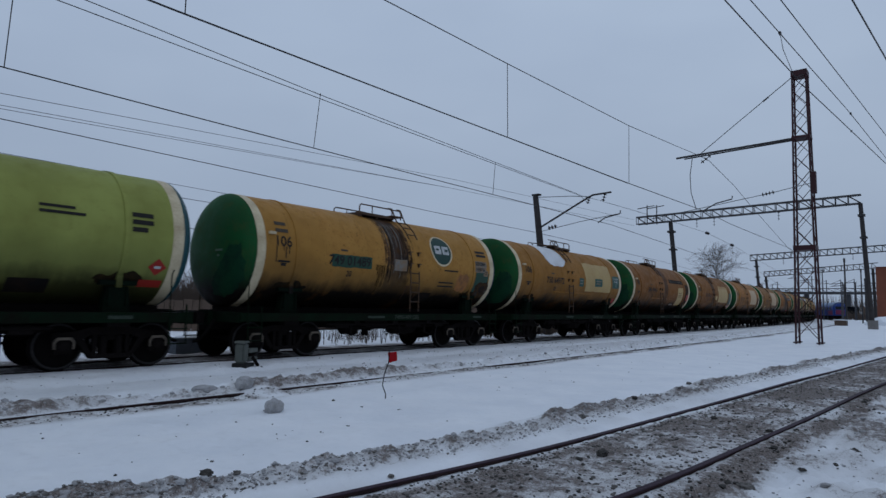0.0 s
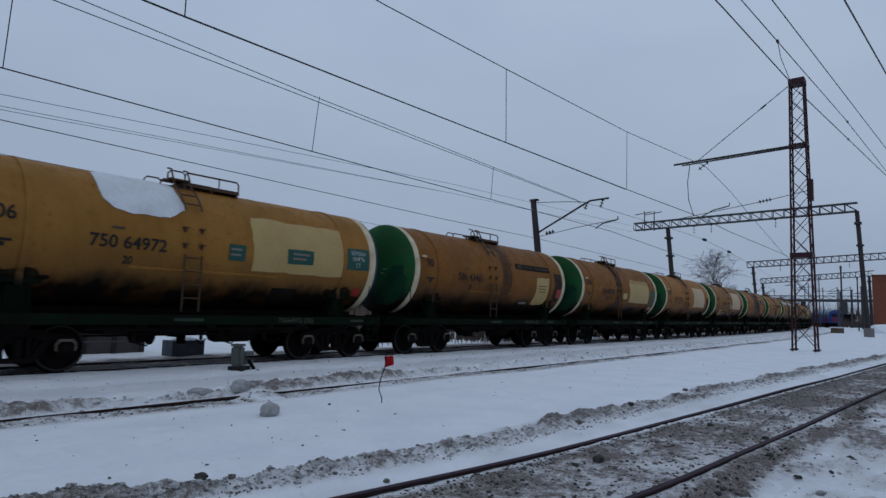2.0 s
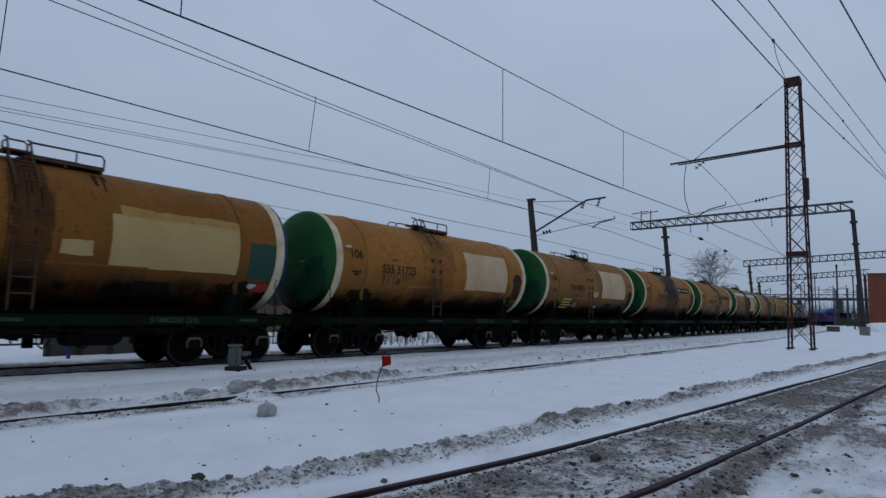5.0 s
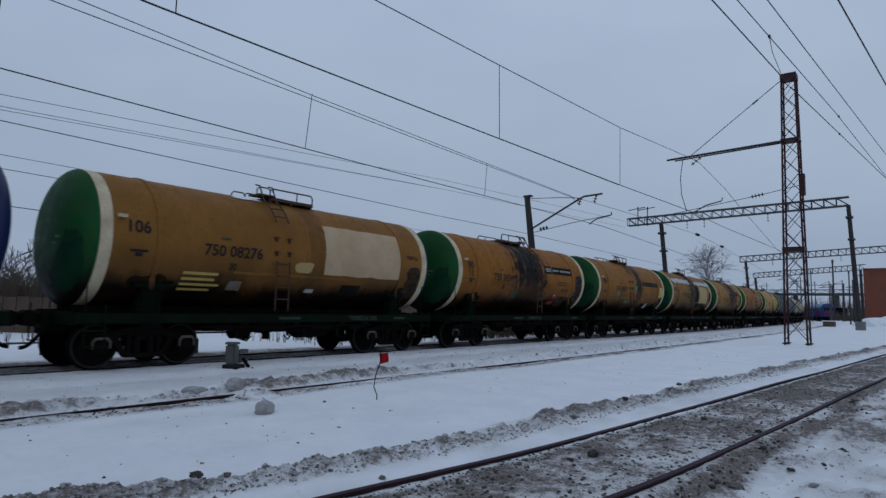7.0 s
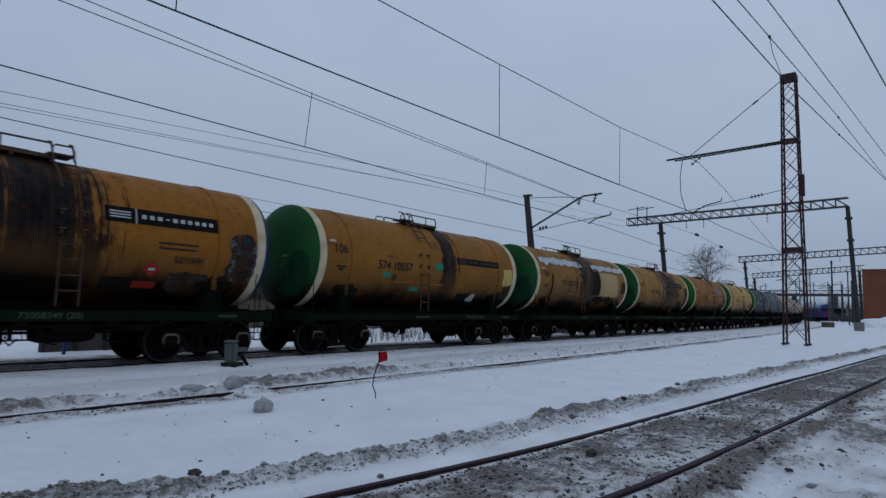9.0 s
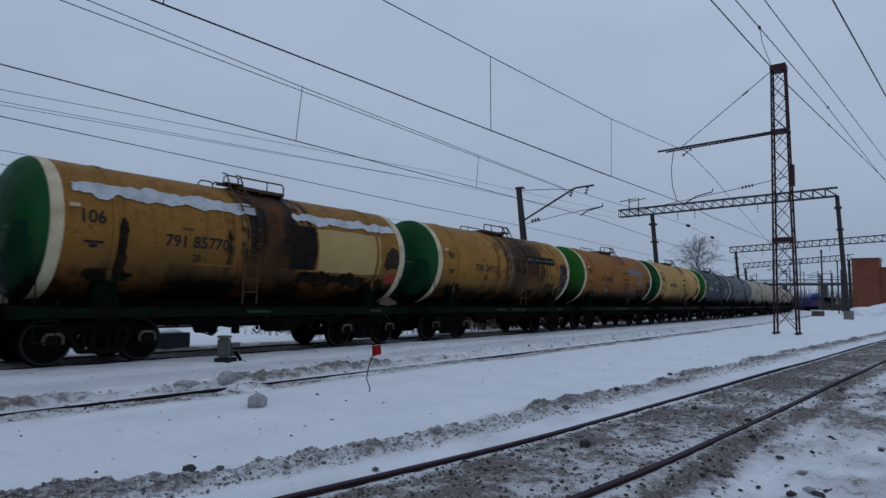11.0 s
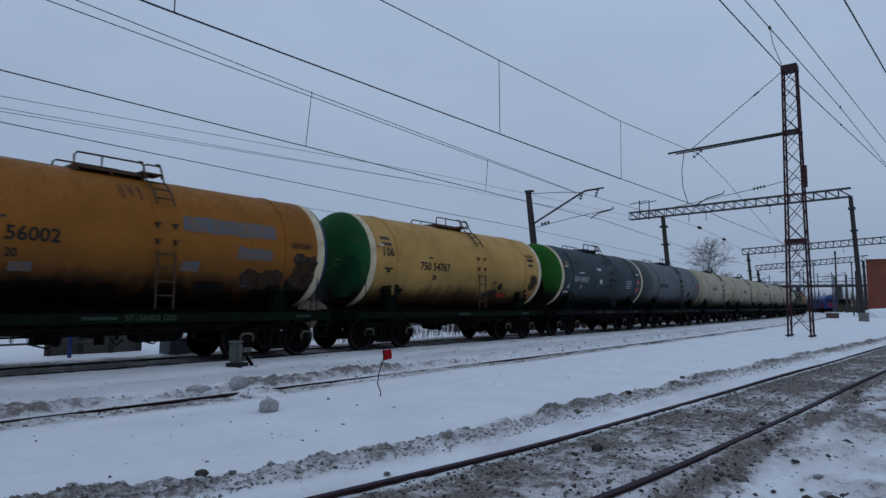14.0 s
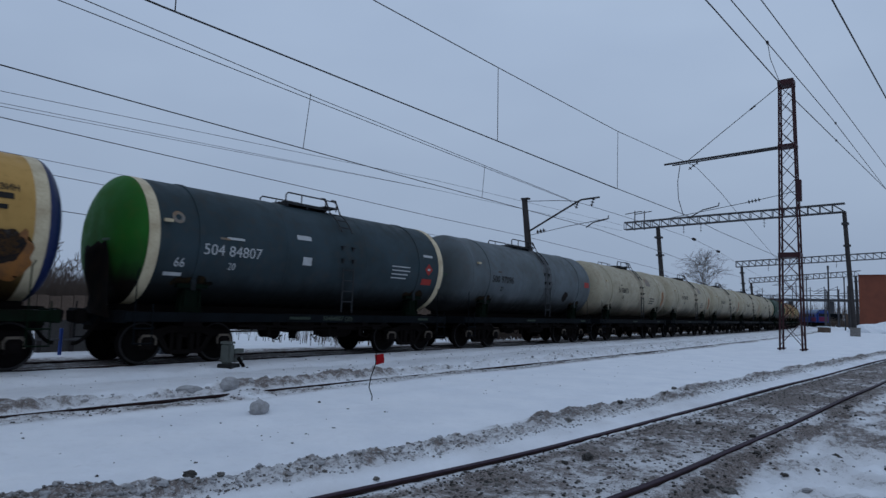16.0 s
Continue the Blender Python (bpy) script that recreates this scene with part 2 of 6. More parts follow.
M_DARKPATCH = worn("blackened_patch", (0.010, 0.009, 0.009), (0.035, 0.02, 0.012), 0.7, 0.0, 0.5, 3, gloss=0.05)
M_GREASE = worn("black_grease", (0.006, 0.006, 0.005), (0.05, 0.028, 0.01), 0.7, 0.0, 0.7, 4, gloss=0.05)
M_RUSTPATCH = worn("orange_rust_smear", (0.30, 0.12, 0.03), (0.09, 0.05, 0.03), 0.6, 0.0, 0.8, 5)
M_YELLOWBAR = worn("pale_yellow_overpaint", (0.50, 0.36, 0.10), (0.3, 0.18, 0.06), 0.5, 0.0, 0.5, 3)
M_YELLOWFADE = worn("thin_yellow_overpaint", (0.33, 0.20, 0.055), (0.26, 0.125, 0.025), 0.5, 0.0, 0.9, 4)
M_STREAK = worn("pale_dried_spill", (0.12, 0.11, 0.10), (0.05, 0.03, 0.02), 0.5, 0.0, 0.7, 7)
M_RED = worn("red_marking", (0.30, 0.02, 0.014), (0.2, 0.02, 0.01), 0.5, 0.0, 0.4, 6)
M_MAST = worn("red_brown_mast_paint", (0.046, 0.016, 0.019), (0.03, 0.018, 0.018), 0.6, 0.2, 0.6, 2)
M_STEELDARK = worn("dark_galvanised_steel", (0.05, 0.048, 0.05), (0.025, 0.02, 0.02), 0.6, 0.3, 0.5, 2)
M_GIRDER = worn("grey_girder_steel", (0.09, 0.09, 0.095), (0.04, 0.035, 0.035), 0.6, 0.3, 0.5, 2)
M_POLE = worn("dark_concrete_pole", (0.045, 0.04, 0.04), (0.02, 0.018, 0.018), 0.85, 0.0, 0.6, 2)
M_WIRE = worn("weathered_copper_wire", (0.035, 0.033, 0.035), (0.02, 0.018, 0.018), 0.5, 0.5, 0.4, 2)
M_INSUL = worn("brown_glass_insulator", (0.02, 0.016, 0.016), (0.01, 0.01, 0.01), 0.25, 0.0, 0.3, 4)
M_BOX = worn("grey_cabinet_paint", (0.095, 0.105, 0.095), (0.07, 0.07, 0.06), 0.6, 0.2, 0.6, 7)
M_DARKCONC = worn("sooty_concrete", (0.018, 0.018, 0.018), (0.01, 0.01, 0.01), 0.9, 0.0, 0.6, 5)
M_CONC = worn("weathered_concrete", (0.20, 0.19, 0.18), (0.08, 0.075, 0.07), 0.9, 0.0, 0.6, 5)
M_FLAG = worn("red_flag_cloth", (0.45, 0.012, 0.02), (0.25, 0.01, 0.015), 0.8, 0.0, 0.4, 12)
M_BARK = worn("bare_branch_bark", (0.10, 0.085, 0.08), (0.05, 0.042, 0.04), 0.9, 0.0, 0.6, 4)
M_BIRCH = worn("birch_bark", (0.24, 0.22, 0.21), (0.07, 0.06, 0.06), 0.85, 0.0, 0.7, 3)
M_BRUSH = worn("dry_brushwood", (0.10, 0.075, 0.06), (0.05, 0.04, 0.035), 0.95, 0.0, 0.6, 1)
M_BRICK = worn("red_brick_wall", (0.20, 0.068, 0.042), (0.12, 0.045, 0.032), 0.9, 0.0, 0.6, 0.8)
M_WALL = worn("grey_plaster_wall", (0.26, 0.25, 0.24), (0.15, 0.14, 0.13), 0.9, 0.0, 0.6, 0.8)
M_WALLDARK = worn("dark_grey_concrete", (0.085, 0.08, 0.078), (0.04, 0.038, 0.036), 0.9, 0.0, 0.6, 2)
M_PLANK = worn("weathered_board", (0.12, 0.085, 0.065), (0.06, 0.045, 0.035), 0.9, 0.0, 0.7, 1.2)
M_GLASSDARK = worn("dark_window_glass", (0.02, 0.024, 0.03), (0.015, 0.015, 0.02), 0.15, 0.0, 0.3, 2)
M_BLUECAR = worn("blue_carriage_paint", (0.022, 0.055, 0.22), (0.02, 0.03, 0.13), 0.4, 0.0, 0.4, 0.5)
M_CARROOF = worn("pale_carriage_roof", (0.16, 0.22, 0.33), (0.10, 0.14, 0.22), 0.6, 0.0, 0.5, 0.6)
M_CARRED = worn("red_carriage_front", (0.13, 0.02, 0.06), (0.12, 0.015, 0.05), 0.4, 0.0, 0.4, 0.8)
M_HAZE = worn("far_steel", (0.07, 0.072, 0.08), (0.04, 0.04, 0.045), 0.8, 0.0, 0.5, 0.3)

# ---- mesh helpers ----


def box(bm, c, s, m=None):
    vs = [Vector((c[0] + s[0] * i / 2, c[1] + s[1] * j / 2, c[2] + s[2] * k / 2)) for i in (-1, 1) for j in (-1, 1) for k in (-1, 1)]
    v = [bm.verts.new(m @ p if m else p) for p in vs]
    for f in ((0, 1, 3, 2), (4, 6, 7, 5), (0, 4, 5, 1), (2, 3, 7, 6), (0, 2, 6, 4), (1, 5, 7, 3)):
        bm.faces.new([v[i] for i in f])


def tube(bm, pts, r, seg=6, caps=True):
    """A round bar along points; r may be one radius or one for each point."""
    pts = [Vector(p) for p in pts]
    rs = r if isinstance(r, (list, tuple)) else [r] * len(pts)
    rings = []
    ref = None
    for i, p in enumerate(pts):
        d = (pts[min(i + 1, len(pts) - 1)] - pts[max(i - 1, 0)]).normalized()
        if ref is None:
            ref = Vector((0, 0, 1)) if abs(d.z) < 0.9 else Vector((1, 0, 0))
        a = d.cross(ref).normalized()
        b = a.cross(d).normalized()
        ref = b
        rings.append([bm.verts.new(p + rs[i] * (math.cos(k * math.tau / seg) * a + math.sin(k * math.tau / seg) * b)) for k in range(seg)])
    for q, w in zip(rings, rings[1:]):
        for k in range(seg):
            bm.faces.new((q[k], q[(k + 1) % seg], w[(k + 1) % seg], w[k]))
    if caps:
        bm.faces.new(rings[0][::-1])
        bm.faces.new(rings[-1])


def lathe(bm, prof, seg=48, axis="Y", centre=(0, 0, 0), smooth=True, caps=True):
    """Turn (radius, place along the axis) about an axis."""
    rings = []
    for r, a in prof:
        ring = []
        for k in range(seg):
            c, s = r * math.cos(k * math.tau / seg), r * math.sin(k * math.tau / seg)
            p = {"Y": (c, a, s), "X": (a, c, s), "Z": (c, s, a)}[axis]
            ring.append(bm.verts.new(Vector(p) + Vector(centre)))
        rings.append(ring)
    for q, w in zip(rings, rings[1:]):
        for k in range(seg):
            f = bm.faces.new((q[k], q[(k + 1) % seg], w[(k + 1) % seg], w[k]))
            f.smooth = smooth
    for ring, (r, a) in ((rings[0], prof[0]), (rings[-1], prof[-1])):
        if caps and r > 1e-4:
            bm.faces.new(ring)
    bmesh.ops.remove_doubles(bm, verts=bm.verts[:], dist=1e-5)


def prism(bm, outline, x0, x1):
    """Outline in (y, z), pushed from x0 to x1."""
    a = [bm.verts.new((x0, y, z)) for y, z in outline]
    b = [bm.verts.new((x1, y, z)) for y, z in outline]
    n = len(a)
    bm.faces.new(a)
    bm.faces.new(b[::-1])
    for i in range(n):
        bm.faces.new((a[i], b[i], b[(i + 1) % n], a[(i + 1) % n]))


def mesh_of(name, bm, mat):
    bmesh.ops.recalc_face_normals(bm, faces=bm.faces[:])
    me = bpy.data.meshes.new(name)
    bm.to_mesh(me)
    bm.free()
    me.materials.append(mat)
    return me


def part(name, me, parent=None, label="", mat=None, at=None):
    """One mesh object under a thing or a part; mat replaces the mesh's own paint."""
    ob = new(name, me)
    if parent:
        ob.parent = parent
    if at is not None:
        ob.matrix_basis = at
    if mat:
        ob.material_slots[0].link, ob.material_slots[0].material = "OBJECT", mat
    return tagged(ob, label)


def made(name, mat, parent, build, label=""):
    bm = bmesh.new()
    build(bm)
    return part(name, mesh_of(name, bm, mat), parent, label)


def thing(name, label, category, group="", at=None):
    ob = new(name)
    ob.empty_display_size = 0.3
    if at is not None:
        ob.matrix_basis = at
    return tagged(ob, label, category, group)


# ---- the plan of the tracks ----
BEND_FROM, BEND, BEND_FAR_FROM, BEND_FAR = 13.35, 0.000756, 95.0, 0.0012
TRAIN_D, MID_D = 14.534, 9.83   # track centres, metres to the left of the eye
step = 0.5
S_TAB = np.arange(-80, 900, step)
K_TAB = np.where(S_TAB < BEND_FROM, 0, np.where(S_TAB < BEND_FAR_FROM, BEND, BEND_FAR))
A_TAB = np.concatenate(([0], np.cumsum(K_TAB[:-1] * step)))
X_TAB = np.concatenate(([0], np.cumsum(-np.sin(A_TAB[:-1]) * step)))
Y_TAB = -80 + np.concatenate(([0], np.cumsum(np.cos(A_TAB[:-1]) * step)))
LEN_TAB = -80 + np.concatenate(([0], np.cumsum(step * (1 - TRAIN_D * K_TAB[:-1]))))


def along(s, d):
    """Point and heading at s along the bent base line, d to its left."""
    a = np.interp(s, S_TAB, A_TAB)
    return np.interp(s, S_TAB, X_TAB) - d * np.cos(a), np.interp(s, S_TAB, Y_TAB) - d * np.sin(a), a


def on_train(length):
    return along(np.interp(length, LEN_TAB, S_TAB), TRAIN_D)


NEAR_RAILS = (-4.06, -2.54)   # near track: x at y = 0
NEAR_LEAN = 0.08
NEAR_TOP = -0.14


def near_line(y):
    """How far the near track has moved to the right at y: a lean, and an easing curve close by."""
    return NEAR_LEAN * y - 0.42 * (1 - np.exp(-(np.clip(7.0 - y, 0, None) / 5.2) ** 2))



def lattice(x, y, seed):
    h = np.sin(x * 127.1 + y * 311.7 + seed * 74.7) * 43758.5453
    return h - np.floor(h)


def rough_noise(x, y, seed=0):
    xi, yi = np.floor(x), np.floor(y)
    fx, fy = x - xi, y - yi
    fx, fy = fx * fx * (3 - 2 * fx), fy * fy * (3 - 2 * fy)
    a, b = lattice(xi, yi, seed), lattice(xi + 1, yi, seed)
    c, d = lattice(xi, yi + 1, seed), lattice(xi + 1, yi + 1, seed)
    return (a + (b - a) * fx) * (1 - fy) + (c + (d - c) * fx) * fy


def hump(v, a, b, soft):
    """1 between a and b, with soft edges."""
    return np.clip((v - a) / soft + 0.5, 0, 1) * np.clip((b - v) / soft + 0.5, 0, 1)


def ground_at(x, y):
    """Height and dirt of the ground."""
    x, y = np.asarray(x, float), np.asarray(y, float)
    lat = np.interp(y, Y_TAB, X_TAB) - x
    v = x - near_line(y)
    wob = rough_noise(y * 0.5, x * 0 + 3, 1) * 0.25 - 0.12
    big = rough_noise(x * 0.35, y * 0.35, 2) - 0.5
    mid = rough_noise(x * 2.3, y * 1.9, 3) - 0.5
    fine = rough_noise(x * 8.5, y * 7.5, 4) - 0.5
    grain = rough_noise(x * 17.0, y * 14.0, 9) - 0.5
    z = -0.10 + 0.07 * big + 0.035 * mid + 0.014 * fine
    dirt = 0.0 * x
    # near track, trodden and gritty
    bed = hump(v, -4.18, -0.2, 0.25)
    z = z * (1 - bed) + bed * (-0.188 + 0.03 * mid + 0.03 * fine + 0.02 * grain)
    inside = hump(v, -3.96, -2.57, 0.12)
    dirt = np.maximum(dirt, inside * np.clip(0.80 - 0.20 * (v + 3.96) + 0.5 * mid + 0.25 * big, 0, 1))
    outer = hump(v, -2.46, 3.5, 0.3)
    z = z + outer * (0.05 * mid + 0.06 * fine + 0.05 * big + 0.035 * grain)
    dirt = np.maximum(dirt, outer * np.clip(0.34 + 0.6 * mid + 0.4 * big, 0, 1))
    # sandy dirt right of the second rail, with the trench's shadow painted in
    dirt = np.maximum(dirt, hump(v + 1.6 * wob, -2.5, -2.0, 0.35) * (0.74 + 0.3 * mid))
    for r in NEAR_RAILS:
        near = hump(v, r - 0.10, r + 0.16, 0.1)
        z = z * (1 - near) + near * (-0.178 + 0.016 * fine)
    # ploughed ridge beside it
    ridge = hump(v + wob, -5.07, -4.50, 0.26)
    z = z + ridge * (0.06 + 0.07 * mid + 0.10 * fine + 0.07 * grain)
    dirt = np.maximum(dirt, ridge * (0.46 + 0.5 * mid + 0.45 * fine))
    gap = hump(v + wob, -4.50, -4.18, 0.15)
    dirt = np.maximum(dirt, gap * (0.12 + 0.25 * mid))
    # half-buried middle track
    gauge = lat - (MID_D - 0.76)
    bank = hump(gauge + wob, 0.22, 0.85, 0.25)
    z = z + bank * (0.10 + 0.13 * mid + 0.12 * fine + 0.07 * grain)
    dirt = np.maximum(dirt, hump(gauge + wob, 0.12, 0.62, 0.2) * (0.44 + 0.6 * mid + 0.4 * fine) * np.clip((17 - y) / 8, 0.45, 1))
    dirt = np.maximum(dirt, hump(gauge, -0.5, 0.03, 0.18) * (0.42 + 0.5 * mid + 0.4 * fine))
    z = z + hump(gauge, -0.5, 0.2, 0.2) * 0.015
    # a short stretch of that rail lies under trodden snow
    z = z + hump(y, 5.9, 6.55, 0.3) * hump(gauge, -0.28, 0.3, 0.25) * 0.085
    # shoulder and bed of the train's track
    t = lat - TRAIN_D
    dirt = np.maximum(dirt, hump(t, -4.0, -0.8, 0.6) * np.clip(0.13 + 0.10 * big + 0.10 * mid, 0, 1))
    z = z + hump(t, -2.6, 2.6, 0.8) * (-0.02)
    dirt = np.maximum(dirt, hump(t, -0.45, 2.9, 0.4) * (0.66 + 0.4 * mid))
    z = z + hump(t, -2.4, -0.80, 0.22) * (0.105 + 0.05 * mid)
    dirt = np.maximum(dirt, hump(t, -2.3, -1.0, 0.5) * (0.10 + 0.3 * mid))
    lift = hump(t, -1.75, 1.5, 0.3)
    z = z * (1 - lift) + lift * (-0.035 + 0.03 * mid + 0.015 * fine)
    z = z + hump(t, -1.75, -0.81, 0.08) * 0.022
    # behind the train the yard falls away a little and rises far off
    z = z + np.clip((lat - 22) / 30, 0, 1) * (0.5 * big)
    # keep the far plain calm
    far = np.clip((np.hypot(x, y) - 120) / 200, 0, 1)
    z = z * (1 - far) + far * -0.3
    return z, np.clip(dirt, 0, 1)


def stepped(edges):
    """Grid lines: (from, to, start spacing, end spacing) stretches."""
    out = []
    for a, b, da, db in edges:
        n = max(2, int(round((b - a) / ((da + db) / 2))))
        u = np.linspace(0, 1, n, endpoint=False)
        k = (db - da) / (da + db)
        w = u * (1 - k) + u * u * k
        out.append(a + (b - a) * w)
    return np.concatenate(out + [[edges[-1][1]]])


def build_ground():
    xs = stepped([(-2600, -400, 300, 100), (-400, -60, 60, 8), (-60, -17, 3, 0.4), (-17, -12, 0.2, 0.09), (-12, -8.5, 0.06, 0.06), (-8.5, -5.2, 0.08, 0.05),
                  (-5.2, 1.5, 0.04, 0.05), (1.5, 12, 0.1, 0.8), (12, 80, 1, 12), (80, 400, 15, 80), (400, 2600, 100, 300)])
    ys = stepped([(-2600, -300, 400, 100), (-300, -20, 60, 4), (-20, 0.5, 1.5, 0.1), (0.5, 9, 0.04, 0.05), (9, 30, 0.05, 0.16), (30, 90, 0.18, 0.9), (90, 300, 1, 12), (300, 3000, 20, 300)])
    gx, gy = np.meshgrid(xs, ys)
    # the rails lean: follow the near track so that the lines stay fine along it
    gz, dirt = ground_at(gx, gy)
    co = np.stack([gx, gy, gz], -1).reshape(-1, 3)
    nx, ny = len(xs), len(ys)
    i = np.arange(nx * ny).reshape(ny, nx)
    q = np.stack([i[:-1, :-1], i[:-1, 1:], i[1:, 1:], i[1:, :-1]], -1).reshape(-1, 4)
    me = bpy.data.meshes.new("ground")
    me.vertices.add(len(co))
    me.vertices.foreach_set("co", co.ravel())
    me.loops.add(q.size)
    me.loops.foreach_set("vertex_index", q.ravel().astype(np.int32))
    me.polygons.add(len(q))
    me.polygons.foreach_set("loop_start", np.arange(0, q.size, 4, dtype=np.int32))
    me.polygons.foreach_set("use_smooth", np.ones(len(q), dtype=bool))
    me.update(calc_edges=True)
    at = me.attributes.new("dirt", "FLOAT", "POINT")
    at.data.foreach_set("value", dirt.ravel().astype(np.float32))
    me.materials.append(M_SNOW)
    tagged(new("ground", me), "flat snow-covered railway yard with dirty ridges along the tracks", "ground", kind="structure")


build_ground()


def rail_mesh(name, pts):
    """A flat-bottomed rail swept along (x, y, top) points."""
    prof = [(-0.075, -0.18), (0.075, -0.18), (0.075, -0.165), (0.012, -0.145), (0.012, -0.045), (0.036, -0.035), (0.036, -0.006), (0.028, 0), (-0.028, 0), (-0.036, -0.006), (-0.036, -0.035), (-0.012, -0.045), (-0.012, -0.145), (-0.075, -0.165)]
    bm = bmesh.new()
    rings = []
    for i, p in enumerate(pts):
        d = Vector(pts[min(i + 1, len(pts) - 1)]) - Vector(pts[max(i - 1, 0)])
        side = Vector((d.y, -d.x, 0)).normalized()
        rings.append([bm.verts.new(Vector(p) + side * a + Vector((0, 0, b))) for a, b in prof])
    n = len(prof)
    for q, w in zip(rings, rings[1:]):
        for k in range(n):
            bm.faces.new((q[k], q[(k + 1) % n], w[(k + 1) % n], w[k]))
    bm.faces.new(rings[0])
    bm.faces.new(rings[-1][::-1])
    me = mesh_of(name, bm, M_RAIL)
    me.materials.append(M_RAILHEAD)
    for k, f in enumerate(me.polygons):
        f.material_index = 1 if f.normal.z > 0.7 and f.center.z > pts[0][2] - 0.02 else 0
    return me


def build_rails():
    for x0 in NEAR_RAILS:
        pts = [(x0 + float(near_line(y)) + 0.008 * math.sin(y * 0.9 + x0), y, NEAR_TOP + 0.01 * math.sin(y * 0.5)) for y in np.concatenate((np.arange(-12, 0, 1.5), np.arange(0, 10, 0.4), np.arange(10, 260, 1.5)))]
        tagged(new("rail", rail_mesh("rail", pts)), "worn brown steel rail of the near track in gritty snow", "rail", kind="structure")
    for d, top, name in ((MID_D - 0.76, -0.07, "dull rail half buried in snow"), (MID_D + 0.76, -0.22, "rail buried under a snow bank"), (TRAIN_D - 0.76, 0, "rail under the passing train"), (TRAIN_D + 0.76, 0, "far rail under the passing train")):
        pts = []
        for s in np.arange(-14, 420, 2.0):
            x, y, a = along(s, d)
            pts.append((x, y, top))
        me = rail_mesh("rail", pts)
        me.materials[1] = M_RAIL
        tagged(new("rail", me), name, "rail", kind="structure")


build_rails()

# ---- the tank wagons ----
PITCH, TANK_R, TANK_Z = 12.02, 1.5, 2.776
SEAM, RING, DOME = 5.13, 0.25, 0.47
AXLES = 1.85
BOGIE = 3.9


def on_tank(y, arc, lift=0.0):
    """Point on the camera side of the shell: y along, arc metres up from the middle height."""
    a = arc / TANK_R
    return Vector(((TANK_R + lift) * math.cos(a), y, TANK_Z + (TANK_R + lift) * math.sin(a)))


def curved_patch(name, mat, y, arc, w, h, lift=0.007, ragged=0.0, seed=0):
    """A painted field lying on the shell, with an uneven edge where it is ragged."""
    bm = bmesh.new()
    fine = 0.07 if ragged else 0.3
    ny, na = max(2, int(w / fine)), max(2, int(h / min(fine, 0.12)))
    grid = []
    for i in range(ny + 1):
        row = []
        for j in range(na + 1):
            u, k = 2 * i / ny - 1, 2 * j / na - 1
            yy, aa = y + w * u / 2, arc + h * k / 2
            if ragged:
                p = Vector((yy * 1.6 + seed * 3.7, aa * 1.6, seed * 1.3))
                r1 = noise.noise(p * 1.3) * 1.4 + noise.noise(p * 4.0) * 0.9
                r2 = noise.noise(p * 1.3 + Vector((9, 4, 2))) * 1.4 + noise.noise(p * 4.0 + Vector((5, 8, 1))) * 0.9
                yy += ragged * r1 * abs(u) ** 3
                aa += ragged * r2 * abs(k) ** 3
                corner = min(w, h) * 0.16 * (abs(u) * abs(k)) ** 6 if ragged > 0.04 else 0.0
                yy -= corner * (1 if u > 0 else -1)
                aa -= corner * (1 if k > 0 else -1)
            row.append(bm.verts.new(on_tank(yy, aa, lift)))
        grid.append(row)
    for i in range(ny):
        for j in range(na):
            bm.faces.new((grid[i][j], grid[i + 1][j], grid[i + 1][j + 1], grid[i][j + 1])).smooth = True
    me = mesh_of(name, bm, mat)
    return me


def disc_patch(name, mat, y, arc, r0, r1, lift):
    """A ring (or disc, r0 = 0) lying on the shell."""
    bm = bmesh.new()
    n, rows = 36, 5
    rings = []
    for j in range(rows):
        r = r0 + (r1 - r0) * j / (rows - 1)
        rings.append([bm.verts.new(on_tank(y + max(r, 0.002) * math.cos(k * math.tau / n), arc + max(r, 0.002) * math.sin(k * math.tau / n), lift)) for k in range(n)])
    for q, w in zip(rings, rings[1:]):
        for k in range(n):
            bm.faces.new((q[k], q[(k + 1) % n], w[(k + 1) % n], w[k])).smooth = True
    return mesh_of(name, bm, mat)


def lettering(text, size, bold=0.018):
    """Flat mesh of a text in the built-in font, centred."""
    cu = bpy.data.curves.new("lettering", "FONT")
    cu.body, cu.size, cu.align_x, cu.align_y, cu.resolution_u = text, size, "CENTER", "CENTER", 3
    cu.offset = size * bold
    ob = bpy.data.objects.new("lettering", cu)
    scene.collection.objects.link(ob)
    bpy.context.view_layer.update()
    me = bpy.data.meshes.new_from_object(ob.evaluated_get(bpy.context.evaluated_depsgraph_get()))
    bpy.data.objects.remove(ob)
    bpy.data.curves.remove(cu)
    return me


def tank_text(text, y, arc, size, mat, lift=0.012, squeeze=0.85):
    flat = lettering(text, size * 1.35, 0.0 if mat is M_TXT_W else 0.018)
    bm = bmesh.new()
    bm.from_mesh(flat)
    bpy.data.meshes.remove(flat)
    for k in range(-8, 9):
        bmesh.ops.bisect_plane(bm, geom=bm.verts[:] + bm.edges[:] + bm.faces[:], plane_co=(0, k * 0.08, 0), plane_no=(0, 1, 0))
    for v in bm.verts:
        v.co = on_tank(y + v.co.x * squeeze, arc + v.co.y, lift)
    return mesh_of("lettering", bm, mat)


